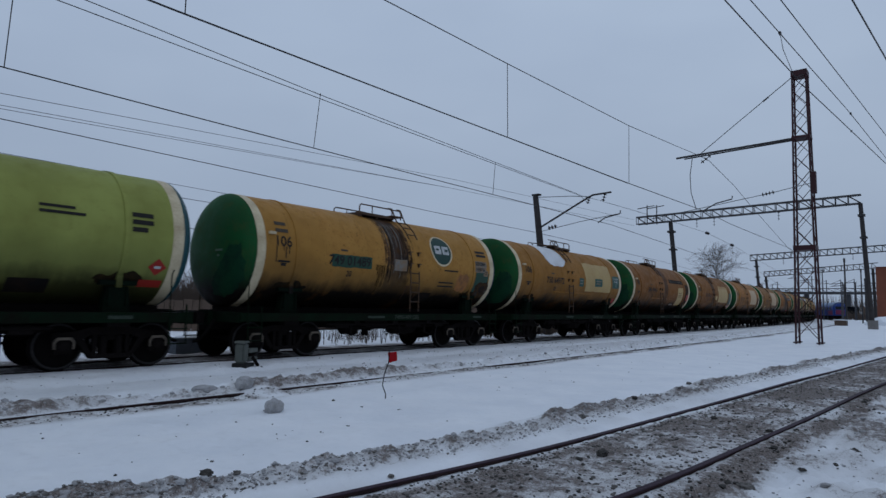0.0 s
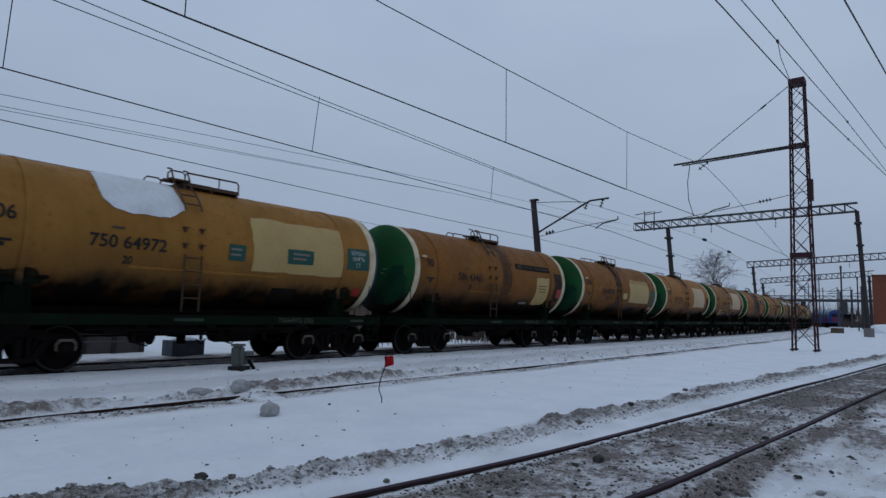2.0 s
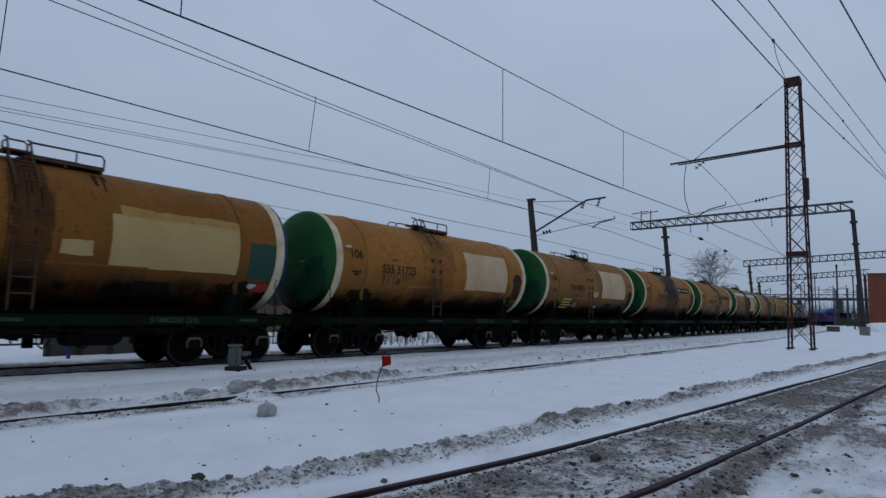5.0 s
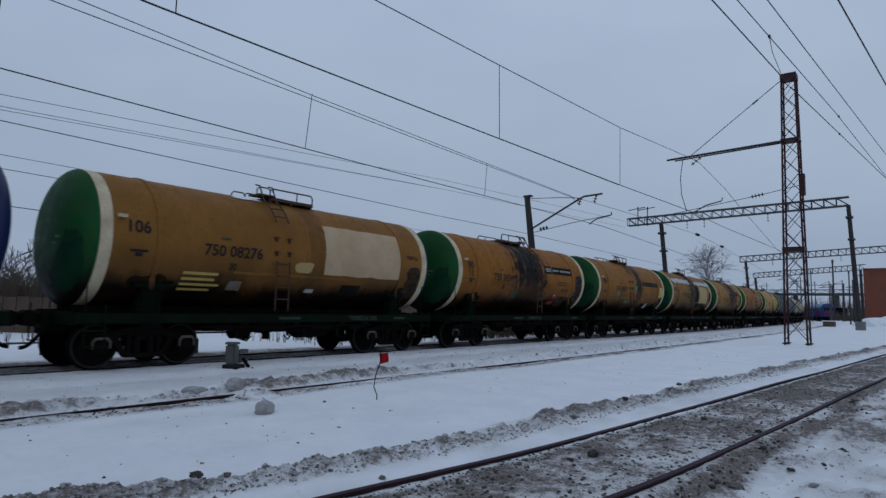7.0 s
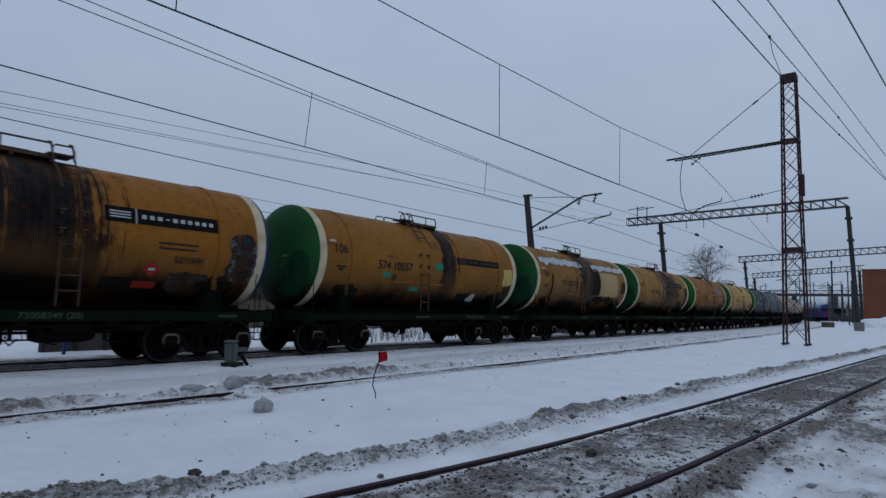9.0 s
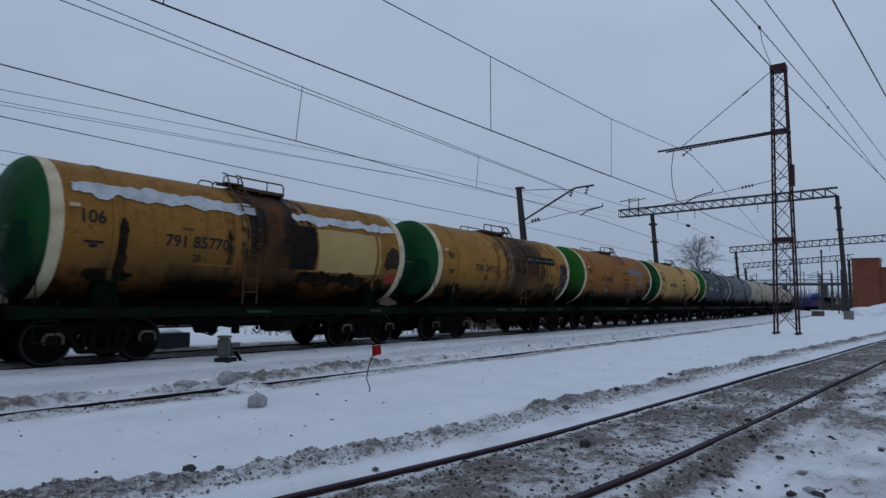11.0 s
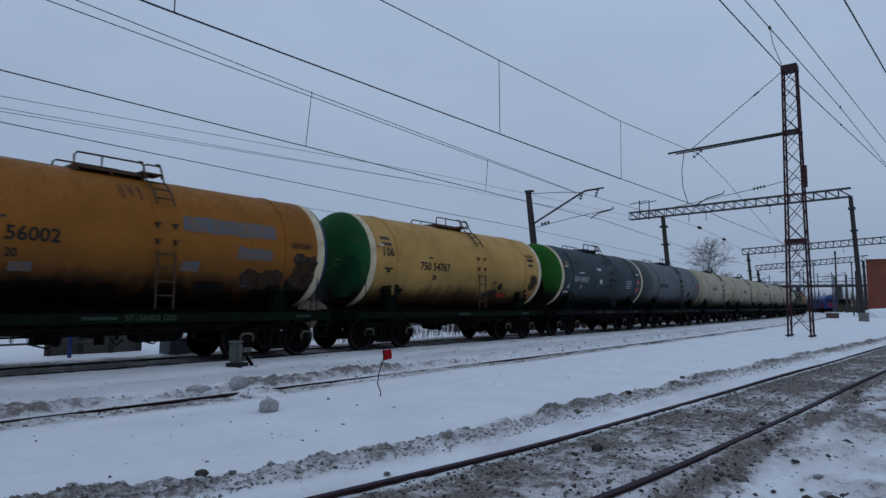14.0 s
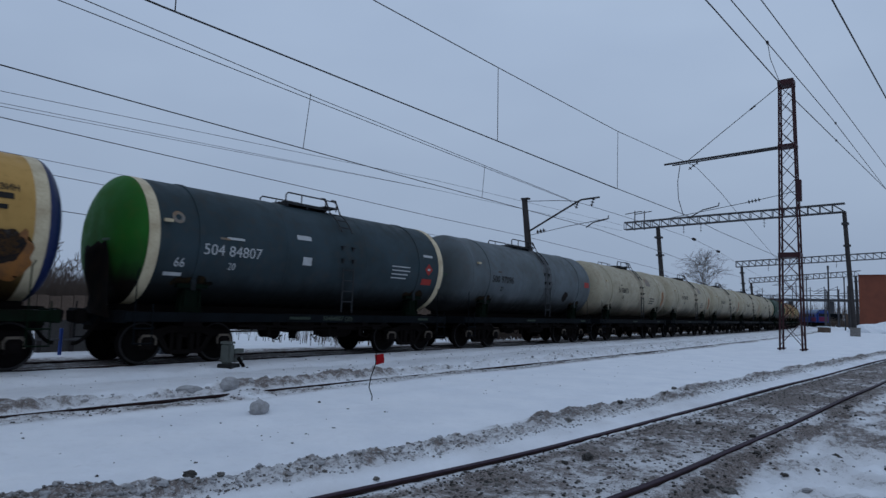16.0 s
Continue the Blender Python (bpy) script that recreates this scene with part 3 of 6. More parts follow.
def wagon_meshes():
    """Meshes that all wagons share."""
    out = {}

    def keep(name, mat, build):
        bm = bmesh.new()
        build(bm)
        out[name] = mesh_of(name, bm, mat)

    c = (0, 0, 0)
    edge = SEAM - RING
    keep("barrel", M_CREAM, lambda bm: lathe(bm, [(TANK_R, y) for y in np.linspace(-edge, edge, 20)], 64, "Y", c, caps=False))
    keep("ring", M_WHITE, lambda bm: lathe(bm, [(TANK_R - 0.002, -RING / 2), (TANK_R + 0.003, -RING / 2 + 0.01), (TANK_R + 0.003, RING / 2 - 0.01), (TANK_R - 0.002, RING / 2)], 64, "Y", c, caps=False))

    def dome(bm):
        prof = [(TANK_R, 0.0)]
        for k in range(1, 17):
            a = k / 16 * math.pi / 2
            r = TANK_R * math.cos(a) ** 0.75 if k < 16 else 0.0
            prof.append((max(r, 0.0), -DOME * math.sin(a) ** 1.15))
        lathe(bm, prof, 64, "Y", c)
    keep("head", M_GREENHEAD, dome)

    def strap(at):
        def build(bm):
            rows = []
            for k in range(41):
                a = math.radians(-38 + 256 * k / 40)
                for w in (-0.055, 0.055):
                    rows.append([bm.verts.new(((TANK_R + q) * math.cos(a), at + w, (TANK_R + q) * math.sin(a))) for q in (0.0, 0.022)])
            for k in range(40):
                a0, a1, b0, b1 = rows[2 * k], rows[2 * k + 1], rows[2 * k + 2], rows[2 * k + 3]
                for f in ((a0[1], a1[1], b1[1], b0[1]), (a0[0], a0[1], b0[1], b0[0]), (a1[1], a1[0], b1[0], b1[1])):
                    bm.faces.new(f)
            for k in (0, 40):
                a = math.radians(-38 + 256 * k / 40)
                box(bm, ((TANK_R + 0.05) * math.cos(a), at, (TANK_R + 0.05) * math.sin(a)), (0.09, 0.12, 0.28))
        return build
    for q in (-1, 1):
        keep("strap%+d" % q, M_CREAM, strap(q * 3.9))
        keep("seam%+d" % q, M_CREAM, lambda bm: lathe(bm, [(TANK_R, q * 1.45 - 0.02), (TANK_R + 0.006, q * 1.45 - 0.008), (TANK_R + 0.006, q * 1.45 + 0.008), (TANK_R, q * 1.45 + 0.02)], 64, "Y", c, caps=False))

    def sill(bm):
        box(bm, (0, 0, 1.065), (0.04, 10.9, 0.19))
        box(bm, (-0.04, 0, 1.16), (0.12, 10.9, 0.022))
        box(bm, (-0.04, 0, 0.97), (0.12, 10.9, 0.022))
        for y in np.linspace(-5.2, 5.2, 9):
            box(bm, (-0.03, y, 1.065), (0.09, 0.03, 0.16))
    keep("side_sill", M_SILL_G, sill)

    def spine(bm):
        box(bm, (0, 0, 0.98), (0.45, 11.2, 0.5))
        # dark filler, added to close the shaded gap under the tank
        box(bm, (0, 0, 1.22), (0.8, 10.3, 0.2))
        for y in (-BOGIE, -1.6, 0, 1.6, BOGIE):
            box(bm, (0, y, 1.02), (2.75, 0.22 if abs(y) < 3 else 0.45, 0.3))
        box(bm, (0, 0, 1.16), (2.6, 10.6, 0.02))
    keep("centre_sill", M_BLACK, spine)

    def beam(bm):
        box(bm, (0, 0, 1.06), (2.8, 0.09, 0.26))
        box(bm, (0, -0.10, 1.02), (0.5, 0.14, 0.36))
    keep("end_beam", M_SILL_G, beam)

    def coupler(bm):
        box(bm, (0, -0.18, 1.03), (0.18, 0.5, 0.2))
        prism(bm, [(-0.42, 0.88), (-0.52, 0.92), (-0.54, 1.14), (-0.42, 1.2), (-0.26, 1.15), (-0.26, 0.9)], -0.2, 0.2)
        box(bm, (0.26, -0.45, 1.03), (0.14, 0.16, 0.26))
    keep("coupler", M_BLACK, coupler)

    def hose(bm):
        pts = [(0.42, -0.1, 0.98)]
        for k in range(9):
            u = k / 8
            pts.append((0.42 - 0.2 * u, -0.12 - 0.42 * u, 0.95 - 0.50 * math.sin(u * 1.65)))
        tube(bm, pts, 0.04, 6)
    keep("brake_hose", M_BLACK, hose)

    def saddle(bm):
        prism(bm, [(-0.28, 1.15), (0.28, 1.15), (0.22, 1.70), (-0.22, 1.70)], -0.10, 0.10)
        box(bm, (0.0, 0, 1.78), (0.30, 0.75, 0.1))
        box(bm, (0.13, 0.18, 1.5), (0.06, 0.03, 0.4))
        box(bm, (0.13, -0.18, 1.5), (0.06, 0.03, 0.4))
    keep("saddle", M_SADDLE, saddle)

    def platform(bm):
        box(bm, (0, -0.2, -0.05), (1.3, 1.5, 0.05))
        for y in (-0.9, -0.2, 0.5):
            box(bm, (0, y, -0.09), (1.25, 0.06, 0.09))
    keep("platform", M_STEP, platform)
    keep("slat", M_STEP, lambda bm: box(bm, (0, -0.2, 0), (0.09, 1.46, 0.025)))

    def rail(bm):
        tube(bm, [(0, -0.95, -0.05), (0, -0.95, 0.18), (0, -0.89, 0.25), (0, -0.2, 0.25), (0, 0.44, 0.25), (0, 0.5, 0.18), (0, 0.5, -0.05)], 0.022, 6)
        tube(bm, [(0, -0.4, -0.05), (0, -0.4, 0.25)], 0.018, 6)
    keep("handrail", M_STEP, rail)
    keep("grab_rail", M_STEP, lambda bm: tube(bm, [(0, 0.5, -0.05), (0, 0.5, 0.18), (0, 0.56, 0.24), (0, 0.85, 0.24), (0, 0.92, 0.16), (0, 0.92, -0.05)], 0.02, 6))

    def hatch(bm):
        lathe(bm, [(0.36, 0), (0.36, 0.16), (0.42, 0.16), (0.42, 0.2), (0.3, 0.27), (0.0, 0.30)], 20, "Z")
        for k in range(6):
            a = k * math.tau / 6
            tube(bm, [(0.4 * math.cos(a), 0.4 * math.sin(a), 0.1), (0.4 * math.cos(a), 0.4 * math.sin(a), 0.27)], 0.025, 5)
        tube(bm, [(0.0, 0.75, -0.02), (0.0, 0.75, 0.24)], 0.07, 8)
        tube(bm, [(0.1, -0.8, -0.02), (0.1, -0.8, 0.2)], 0.05, 8)
    keep("hatch", M_STEP, hatch)

    def ladder(bm):
        box(bm, (0.45, 0, 4.34), (0.5, 0.5, 0.04))
    keep("ladder", M_STEP, ladder)

    def stile(bm):
        tube(bm, [(0.45, 0, 4.62), (0.62, 0, 4.58)] + [on_tank(0, TANK_R * a, 0.12) for a in (1.02, 0.85, 0.68, 0.5)], 0.022, 5)
    keep("stile", M_LADDER, stile)
    keep("low_stile", M_LADDER, lambda bm: tube(bm, [on_tank(0, -0.25, 0.06), (TANK_R + 0.05, 0, 2.2), (TANK_R + 0.03, 0, 1.25)], 0.022, 5))
    keep("rung", M_LADDER, lambda bm: tube(bm, [(0, -0.2, 0), (0, 0.2, 0)], 0.018, 5))

    def foothold(bm):
        box(bm, (0.05, 0, 0), (0.12, 0.12, 0.025))
        box(bm, (0.02, 0, -0.05), (0.06, 0.05, 0.1))
    keep("foothold", M_STEP, foothold)

    def corner_step(bm):
        for y in (-0.19, 0.19):
            tube(bm, [(0, y, 1.35), (0.03, y, 1.0), (0.03, y, 0.5)], 0.016, 5)
        for z in (0.5, 0.82):
            box(bm, (0.02, 0, z), (0.12, 0.4, 0.025))
        tube(bm, [(0, -0.19, 1.35), (0, -0.19, 2.0), (-0.05, -0.12, 2.1)], 0.014, 5)
    keep("corner_step", M_SILL_G, corner_step)

    def reservoir(bm):
        lathe(bm, [(0.0, -0.62), (0.16, -0.58), (0.21, -0.45), (0.21, 0.45), (0.16, 0.58), (0.0, 0.62)], 18, "Y", (0.75, 0.9, 0.72))
        for y in (0.6, 1.2):
            box(bm, (0.75, y, 0.95), (0.44, 0.06, 0.2))
    keep("air_reservoir", M_BLACK, reservoir)

    def brake(bm):
        lathe(bm, [(0.0, -0.3), (0.19, -0.26), (0.19, 0.1), (0.24, 0.12), (0.24, 0.18), (0.05, 0.2), (0.04, 0.7), (0.0, 0.7)], 18, "Y", (0.55, -1.2, 0.72))
        box(bm, (0.55, -1.2, 0.95), (0.3, 0.4, 0.14))
        tube(bm, [(0.3, -3, 0.68), (0.3, 3, 0.68)], 0.022, 5)
        box(bm, (0.4, -0.4, 0.68), (0.6, 0.05, 0.09))
        tube(bm, [(1.3, -2.7, 0.87), (1.3, -0.6, 0.84), (1.28, 0.9, 0.87), (1.3, 2.7, 0.86)], 0.04, 6)
        tube(bm, [(1.18, -2.6, 0.78), (1.18, 0.4, 0.74), (1.18, 2.6, 0.8)], 0.025, 5)
        for y, w, z in ((-2.1, 0.5, 0.84), (-0.75, 0.9, 0.86), (0.9, 0.7, 0.85), (2.2, 0.4, 0.83)):
            box(bm, (1.12, y, z), (0.35, w, 0.17))
        for y in (-1.7, 0.35, 1.55):
            box(bm, (1.2, y, 0.72), (0.05, 0.09, 0.3))
            tube(bm, [(1.2, y, 0.58), (1.2, y + 0.28, 0.5), (1.2, y + 0.42, 0.62)], 0.018, 5)
        tube(bm, [(0.0, 0, 0.45), (0.0, 0, 0.95)], 0.11, 10)
        tube(bm, [(1.1, -0.1, 0.6), (1.1, -0.1, 1.0)], 0.04, 8)
        tube(bm, [(1.1, -0.22, 0.62), (1.1, -0.1, 0.5), (1.1, 0.02, 0.62)], 0.02, 6)
    keep("brake_gear", M_BLACK, brake)

    def shell_joint(bm):
        n = 12
        rows = [[bm.verts.new(on_tank(-2.0 + 3.7 * i / n, a, l)) for a, l in ((-0.66, 0.0), (-0.65, 0.018), (-0.61, 0.018), (-0.60, 0.0))] for i in range(n + 1)]
        for p, q in zip(rows, rows[1:]):
            for k in range(3):
                bm.faces.new((p[k], q[k], q[k + 1], p[k + 1]))
    keep("shell_joint", M_CREAM, shell_joint)
    keep("card_holder", M_WHITE, lambda bm: box(bm, (TANK_R + 0.01, -4.72, TANK_Z + 0.42), (0.08, 0.18, 0.07)))
    keep("head_bar", M_HEADTEXT, lambda bm: box(bm, (0, 0, 0), (0.42, 0.02, 0.055)))
    keep("sill_bar", M_SILLTEXT, lambda bm: box(bm, (0, 0, 0), (0.006, 1.0, 0.07)))

    # bogie, about its own centre at rail level
    def bolster(bm):
        box(bm, (0, 0, 0.72), (2.1, 0.36, 0.26))
        lathe(bm, [(0.22, 0.83), (0.22, 0.95)], 16, "Z")
        for y in (-0.52, 0.52):
            box(bm, (0, y, 0.42), (1.5, 0.12, 0.12))
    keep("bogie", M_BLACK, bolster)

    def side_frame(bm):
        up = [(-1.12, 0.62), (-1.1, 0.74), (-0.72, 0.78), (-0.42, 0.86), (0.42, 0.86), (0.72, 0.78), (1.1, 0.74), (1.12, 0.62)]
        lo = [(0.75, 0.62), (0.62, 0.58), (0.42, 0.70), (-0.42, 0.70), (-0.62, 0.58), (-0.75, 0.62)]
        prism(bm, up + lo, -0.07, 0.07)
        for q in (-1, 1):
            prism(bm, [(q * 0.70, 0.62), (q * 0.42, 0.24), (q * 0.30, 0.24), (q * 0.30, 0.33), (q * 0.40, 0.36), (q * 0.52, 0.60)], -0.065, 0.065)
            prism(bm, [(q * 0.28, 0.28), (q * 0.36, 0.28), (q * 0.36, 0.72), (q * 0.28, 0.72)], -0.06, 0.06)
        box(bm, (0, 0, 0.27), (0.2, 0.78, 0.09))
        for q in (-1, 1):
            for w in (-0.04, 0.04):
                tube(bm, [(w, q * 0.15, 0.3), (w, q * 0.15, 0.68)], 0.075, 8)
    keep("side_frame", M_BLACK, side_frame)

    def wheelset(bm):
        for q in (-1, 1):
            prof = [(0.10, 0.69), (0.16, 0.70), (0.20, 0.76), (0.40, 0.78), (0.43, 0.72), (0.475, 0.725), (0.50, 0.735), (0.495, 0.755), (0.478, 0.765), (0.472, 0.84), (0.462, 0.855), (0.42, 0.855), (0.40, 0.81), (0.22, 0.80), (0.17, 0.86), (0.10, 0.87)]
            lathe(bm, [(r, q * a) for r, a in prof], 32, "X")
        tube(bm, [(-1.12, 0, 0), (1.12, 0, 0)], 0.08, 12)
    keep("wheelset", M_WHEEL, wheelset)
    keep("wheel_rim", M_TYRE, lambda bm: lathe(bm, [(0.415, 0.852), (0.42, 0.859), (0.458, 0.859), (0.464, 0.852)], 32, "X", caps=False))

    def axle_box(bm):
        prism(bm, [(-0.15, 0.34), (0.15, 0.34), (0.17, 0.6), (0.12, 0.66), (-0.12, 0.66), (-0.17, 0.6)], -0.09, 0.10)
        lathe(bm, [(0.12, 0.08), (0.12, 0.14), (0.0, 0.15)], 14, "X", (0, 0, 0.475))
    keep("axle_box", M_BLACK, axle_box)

    def adapter(bm):
        pts = [(-0.19, 0.44), (-0.20, 0.58), (-0.13, 0.67), (0.13, 0.67), (0.20, 0.58), (0.19, 0.44), (0.15, 0.44), (0.155, 0.56), (0.10, 0.62), (-0.10, 0.62), (-0.155, 0.56), (-0.15, 0.44)]
        prism(bm, pts, 0.09, 0.125)
    keep("axle_box_cover", M_CAP, adapter)
    return out


M_SILLTEXT = worn("faded_sill_writing", (0.028, 0.042, 0.03), (0.004, 0.012, 0.006), 0.7, 0.0, 1.0, 14)
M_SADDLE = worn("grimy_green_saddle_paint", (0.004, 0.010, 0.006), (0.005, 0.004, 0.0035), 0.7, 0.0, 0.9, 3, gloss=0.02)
M_SILLNUMBER = worn("worn_sill_number", (0.040, 0.052, 0.038), (0.02, 0.035, 0.02), 0.7, 0.0, 0.9, 9)
# darker green that paints shade and dirt onto the tank ends
M_HEADSHADE = worn("shaded_dirty_green_paint", (0.008, 0.046, 0.021), (0.006, 0.018, 0.014), 0.6, 0.0, 0.9, 2.2, gloss=0.05)
M_HEADTEXT = worn("faded_head_writing", (0.10, 0.15, 0.11), (0.012, 0.06, 0.02), 0.7, 0.0, 1.0, 9)
WM = wagon_meshes()
SMEARS = [curved_patch("grease_smear", M_GREASE, y, -1.0, 1.05, 0.2, 0.006, 0.10, 40 + k) for k, y in enumerate((-3.9, 3.9))]


def shade_patch(seed):
    """Shade and dirt painted as a dark patch on the domed end, low on the camera's side."""
    bm = bmesh.new()
    rows = []
    for i in range(15):
        row = []
        for j in range(9):
            u, k = 2 * i / 14 - 1, 2 * j / 8 - 1
            a = math.radians(-38 + 42 * u + 7 * noise.noise(Vector((i * 0.5, j * 0.6, seed))))
            f = 0.70 + 0.24 * k * (1 - 0.55 * u * u) + 0.05 * noise.noise(Vector((i * 0.7, seed, j * 0.4)))
            r = min(max(f, 0.2), 0.985)
            q = math.acos(r ** (1 / 0.75))
            row.append(bm.verts.new((TANK_R * r * math.cos(a), -SEAM - DOME * math.sin(q) ** 1.15 - 0.012, TANK_Z + TANK_R * r * math.sin(a))))
        rows.append(row)
    for p, q in zip(rows, rows[1:]):
        for j in range(8):
            bm.faces.new((p[j], q[j], q[j + 1], p[j + 1])).smooth = True
    return mesh_of("head_shade", bm, M_HEADSHADE)


HEAD_SHADE = [shade_patch(3.1), shade_patch(8.7)]
WHEELS, WAGONS = [], []


def bogie(parent, y):
    b = part("bogie", WM["bogie"], parent, at=pose(0, y, 0))
    for q in (-1, 1):
        part("side_frame", WM["side_frame"], b, at=pose(q * 1.02, 0, 0))
        for a in (-AXLES / 2, AXLES / 2):
            m = pose(q * 1.08, a, 0, 0, 0, 0 if q > 0 else 180)
            part("axle_box", WM["axle_box"], b, at=m)
            part("axle_box_cover", WM["axle_box_cover"], b, "pale worn axle box cover", at=m)
    for a in (-AXLES / 2, AXLES / 2):
        w = part("wheelset", WM["wheelset"], b, at=pose(0, a, 0.475))
        WHEELS.append(w)
        for q in (0, 180):
            part("wheel_rim", WM["wheel_rim"], b, "worn bright wheel rim", at=pose(0, a, 0.475, 0, 0, q))


def tank_wagon(n, label, body, front, rear, sill=None, ring=True, marks=(), mirrored=False, sill_text=""):
    """One tank wagon; marks are meshes that lie on its shell, with names."""
    w = thing("tank_wagon", label, "tank wagon", "wagons of the freight train")
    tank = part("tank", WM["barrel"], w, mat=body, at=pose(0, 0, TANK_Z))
    for q in (-1, 1):
        m = pose(0, q * (SEAM - RING / 2), TANK_Z)
        part("ring", WM["ring"], w, "cream white end ring" if ring else "", M_WHITE if ring else body, m)
        part("head", WM["head"], w, "", front if q < 0 else rear, pose(0, q * SEAM, TANK_Z, 0, 0, 0 if q < 0 else 180))
        part("strap", WM["strap%+d" % q], w, "", body, pose(0, 0, TANK_Z))
        part("weld_seam", WM["seam%+d" % q], tank, "", body)
        part("side_sill", WM["side_sill"], w, "", sill, pose(q * 1.42, 0, 0, 0, 0, 0 if q > 0 else 180))
        end = pose(0, q * 5.45, 0, 0, 0, 0 if q < 0 else 180)
        part("end_beam", WM["end_beam"], w, "", sill, end)
        part("coupler", WM["coupler"], w, "", None, end)
        part("brake_hose", WM["brake_hose"], w, "", None, end)
        for x in (-1, 1):
            part("saddle", WM["saddle"], w, "", None, pose(x * 1.1, q * 3.9, 0, 0, 0, 0 if x > 0 else 180))
            part("corner_step", WM["corner_step"], w, "", sill, pose(x * 1.47, q * 5.1, 0, 0, 0, 0 if x > 0 else 180))
        bogie(w, q * BOGIE)
    part("centre_sill", WM["centre_sill"], w)
    hand = -1 if mirrored else 1
    iron = M_LADDER_D if sill is M_SILL_D else None
    turned = pose(0, 0, 4.31, 0, 0, 180 if mirrored else 0)
    deck = part("platform", WM["platform"], w, "dark grating platform" if iron else "oily brown grating platform", iron, turned)
    for k in range(8):
        part("slat", WM["slat"], deck, mat=iron, at=pose(-0.56 + k * 0.16, 0, 0))
    for x in (-0.6, 0.6):
        part("handrail", WM["handrail"], w, "bent tubular handrail", iron, turned @ pose(x, 0, 0))
        part("handrail", WM["grab_rail"], w, "bent tubular handrail", iron, turned @ pose(x, 0, 0))
    part("hatch", WM["hatch"], w, "", iron, pose(0, 0.1, 4.03))
    mid = hand * 0.66
    lad = part("ladder", WM["ladder"], w, mat=iron, at=pose(0, mid, 0))
    for y in (-0.2, 0.2):
        part("stile", WM["stile"], lad, mat=iron, at=pose(0, y, 0))
        part("stile", WM["low_stile"], lad, mat=iron, at=pose(0, y, 0))
    for a in (0.95, 0.78, 0.6):
        q = on_tank(0, TANK_R * a, 0.12)
        part("rung", WM["rung"], lad, mat=iron, at=pose(*q))
    for z in (2.45, 2.15, 1.85, 1.55):
        part("rung", WM["rung"], lad, mat=iron, at=pose(TANK_R + 0.045, 0, z))
    for arc in (0.35, -0.02):
        a = arc / TANK_R
        for y in (-0.2, 0.2):
            part("foothold", WM["foothold"], w, "", iron, pose(TANK_R * math.cos(a), mid + y, TANK_Z + TANK_R * math.sin(a)))
    if mirrored:
        part("shell_joint", WM["shell_joint"], w, "", body)
    # green ends get their lower shading as a painted patch
    if front is M_GREENHEAD:
        part("head_shade", HEAD_SHADE[n % 2], w, "dark painted shade and dirt on the tank end")
    part("card_holder", WM["card_holder"], w, "small pale card holder")
    for k, y in enumerate((-3.9, 3.9)):
        part("grease_smear", SMEARS[k], w, "black greasy smear above the saddle")
    if sill_text:
        part("lettering", sill_lettering(sill_text + " (20)"), w, "worn pale wagon number on the frame", None, pose(1.444, 2.35 if mirrored else 0.45, 1.065))
    for k, (y, ww) in enumerate(((-0.9, 0.7), (3.9, 0.5))):
        part("writing_bar", WM["sill_bar"], w, "line of worn pale writing", None, pose(1.444, y + 0.3 * ((n * 7 + k) % 3), 1.07) @ Matrix.Diagonal((1, ww, 1, 1)))
    for k in range(3):
        part("writing_bar", WM["head_bar"], w, "faded pale writing on the tank end", None, pose(0.62, -SEAM - DOME * 0.93 + 0.02 * k, TANK_Z - 0.05 - 0.13 * k, 0, 0, 14) @ Matrix.Diagonal((1.0 - 0.22 * ((n + k) % 3), 1, 1, 1)))
    part("air_reservoir", WM["air_reservoir"], w)
    part("brake_gear", WM["brake_gear"], w)
    for name, me, lab in marks:
        part(name, me, w, lab)
    w["slot"] = n
    WAGONS.append((n, w))
    return w


def sill_lettering(text):
    """Flat letters standing on the frame's side."""
    flat = lettering(text, 0.165)
    bm = bmesh.new()
    bm.from_mesh(flat)
    bpy.data.meshes.remove(flat)
    for v in bm.verts:
        v.co = Vector((0, v.co.x * 1.15, v.co.y))
    return mesh_of("lettering", bm, M_SILLNUMBER)


def bars(mat, y, arc, w, rows, h=0.07, gap=0.13, seed=0, lift=0.011):
    """Lines of unreadable writing as plain bars."""
    rnd = random.Random(seed)
    out = []
    for k in range(rows):
        ww = w * rnd.uniform(0.7, 1.0)
        out.append(("writing_bar", curved_patch("writing_bar", mat, y - (w - ww) / 2, arc - k * gap, ww, h, lift), "line of worn unreadable writing"))
    return out


def number(text, y=-2.05, arc=-0.13, mat=None, under="20"):
    mat = mat or M_TXT_K
    out = [("wagon_number", tank_text(text, y, arc, 0.27, mat, squeeze=1.02), "large stencilled wagon number")]
    out.append(("writing_bar", curved_patch("writing_bar", M_FADED if mat is M_TXT_K else M_GREYPATCH, y - 0.25, arc + 0.30, 0.26, 0.05, 0.011), "line of worn unreadable writing"))
    if under:
        out.append(("wagon_number", tank_text(under, y, arc - 0.36, 0.18, mat), "small stencilled number"))
    return out


def code(text, mat=None):
    mat = mat or M_TXT_K
    out = [("class_number", tank_text(text, -4.36, 0.22, 0.28, mat, squeeze=0.95), "stencilled class number")]
    # winged badge as plain shapes
    out.append(("badge", curved_patch("badge", mat, -4.32, -0.28, 0.38, 0.05, 0.011), "plain winged badge"))
    out.append(("badge", curved_patch("badge", mat, -4.32, -0.36, 0.16, 0.08, 0.011), ""))
    return out


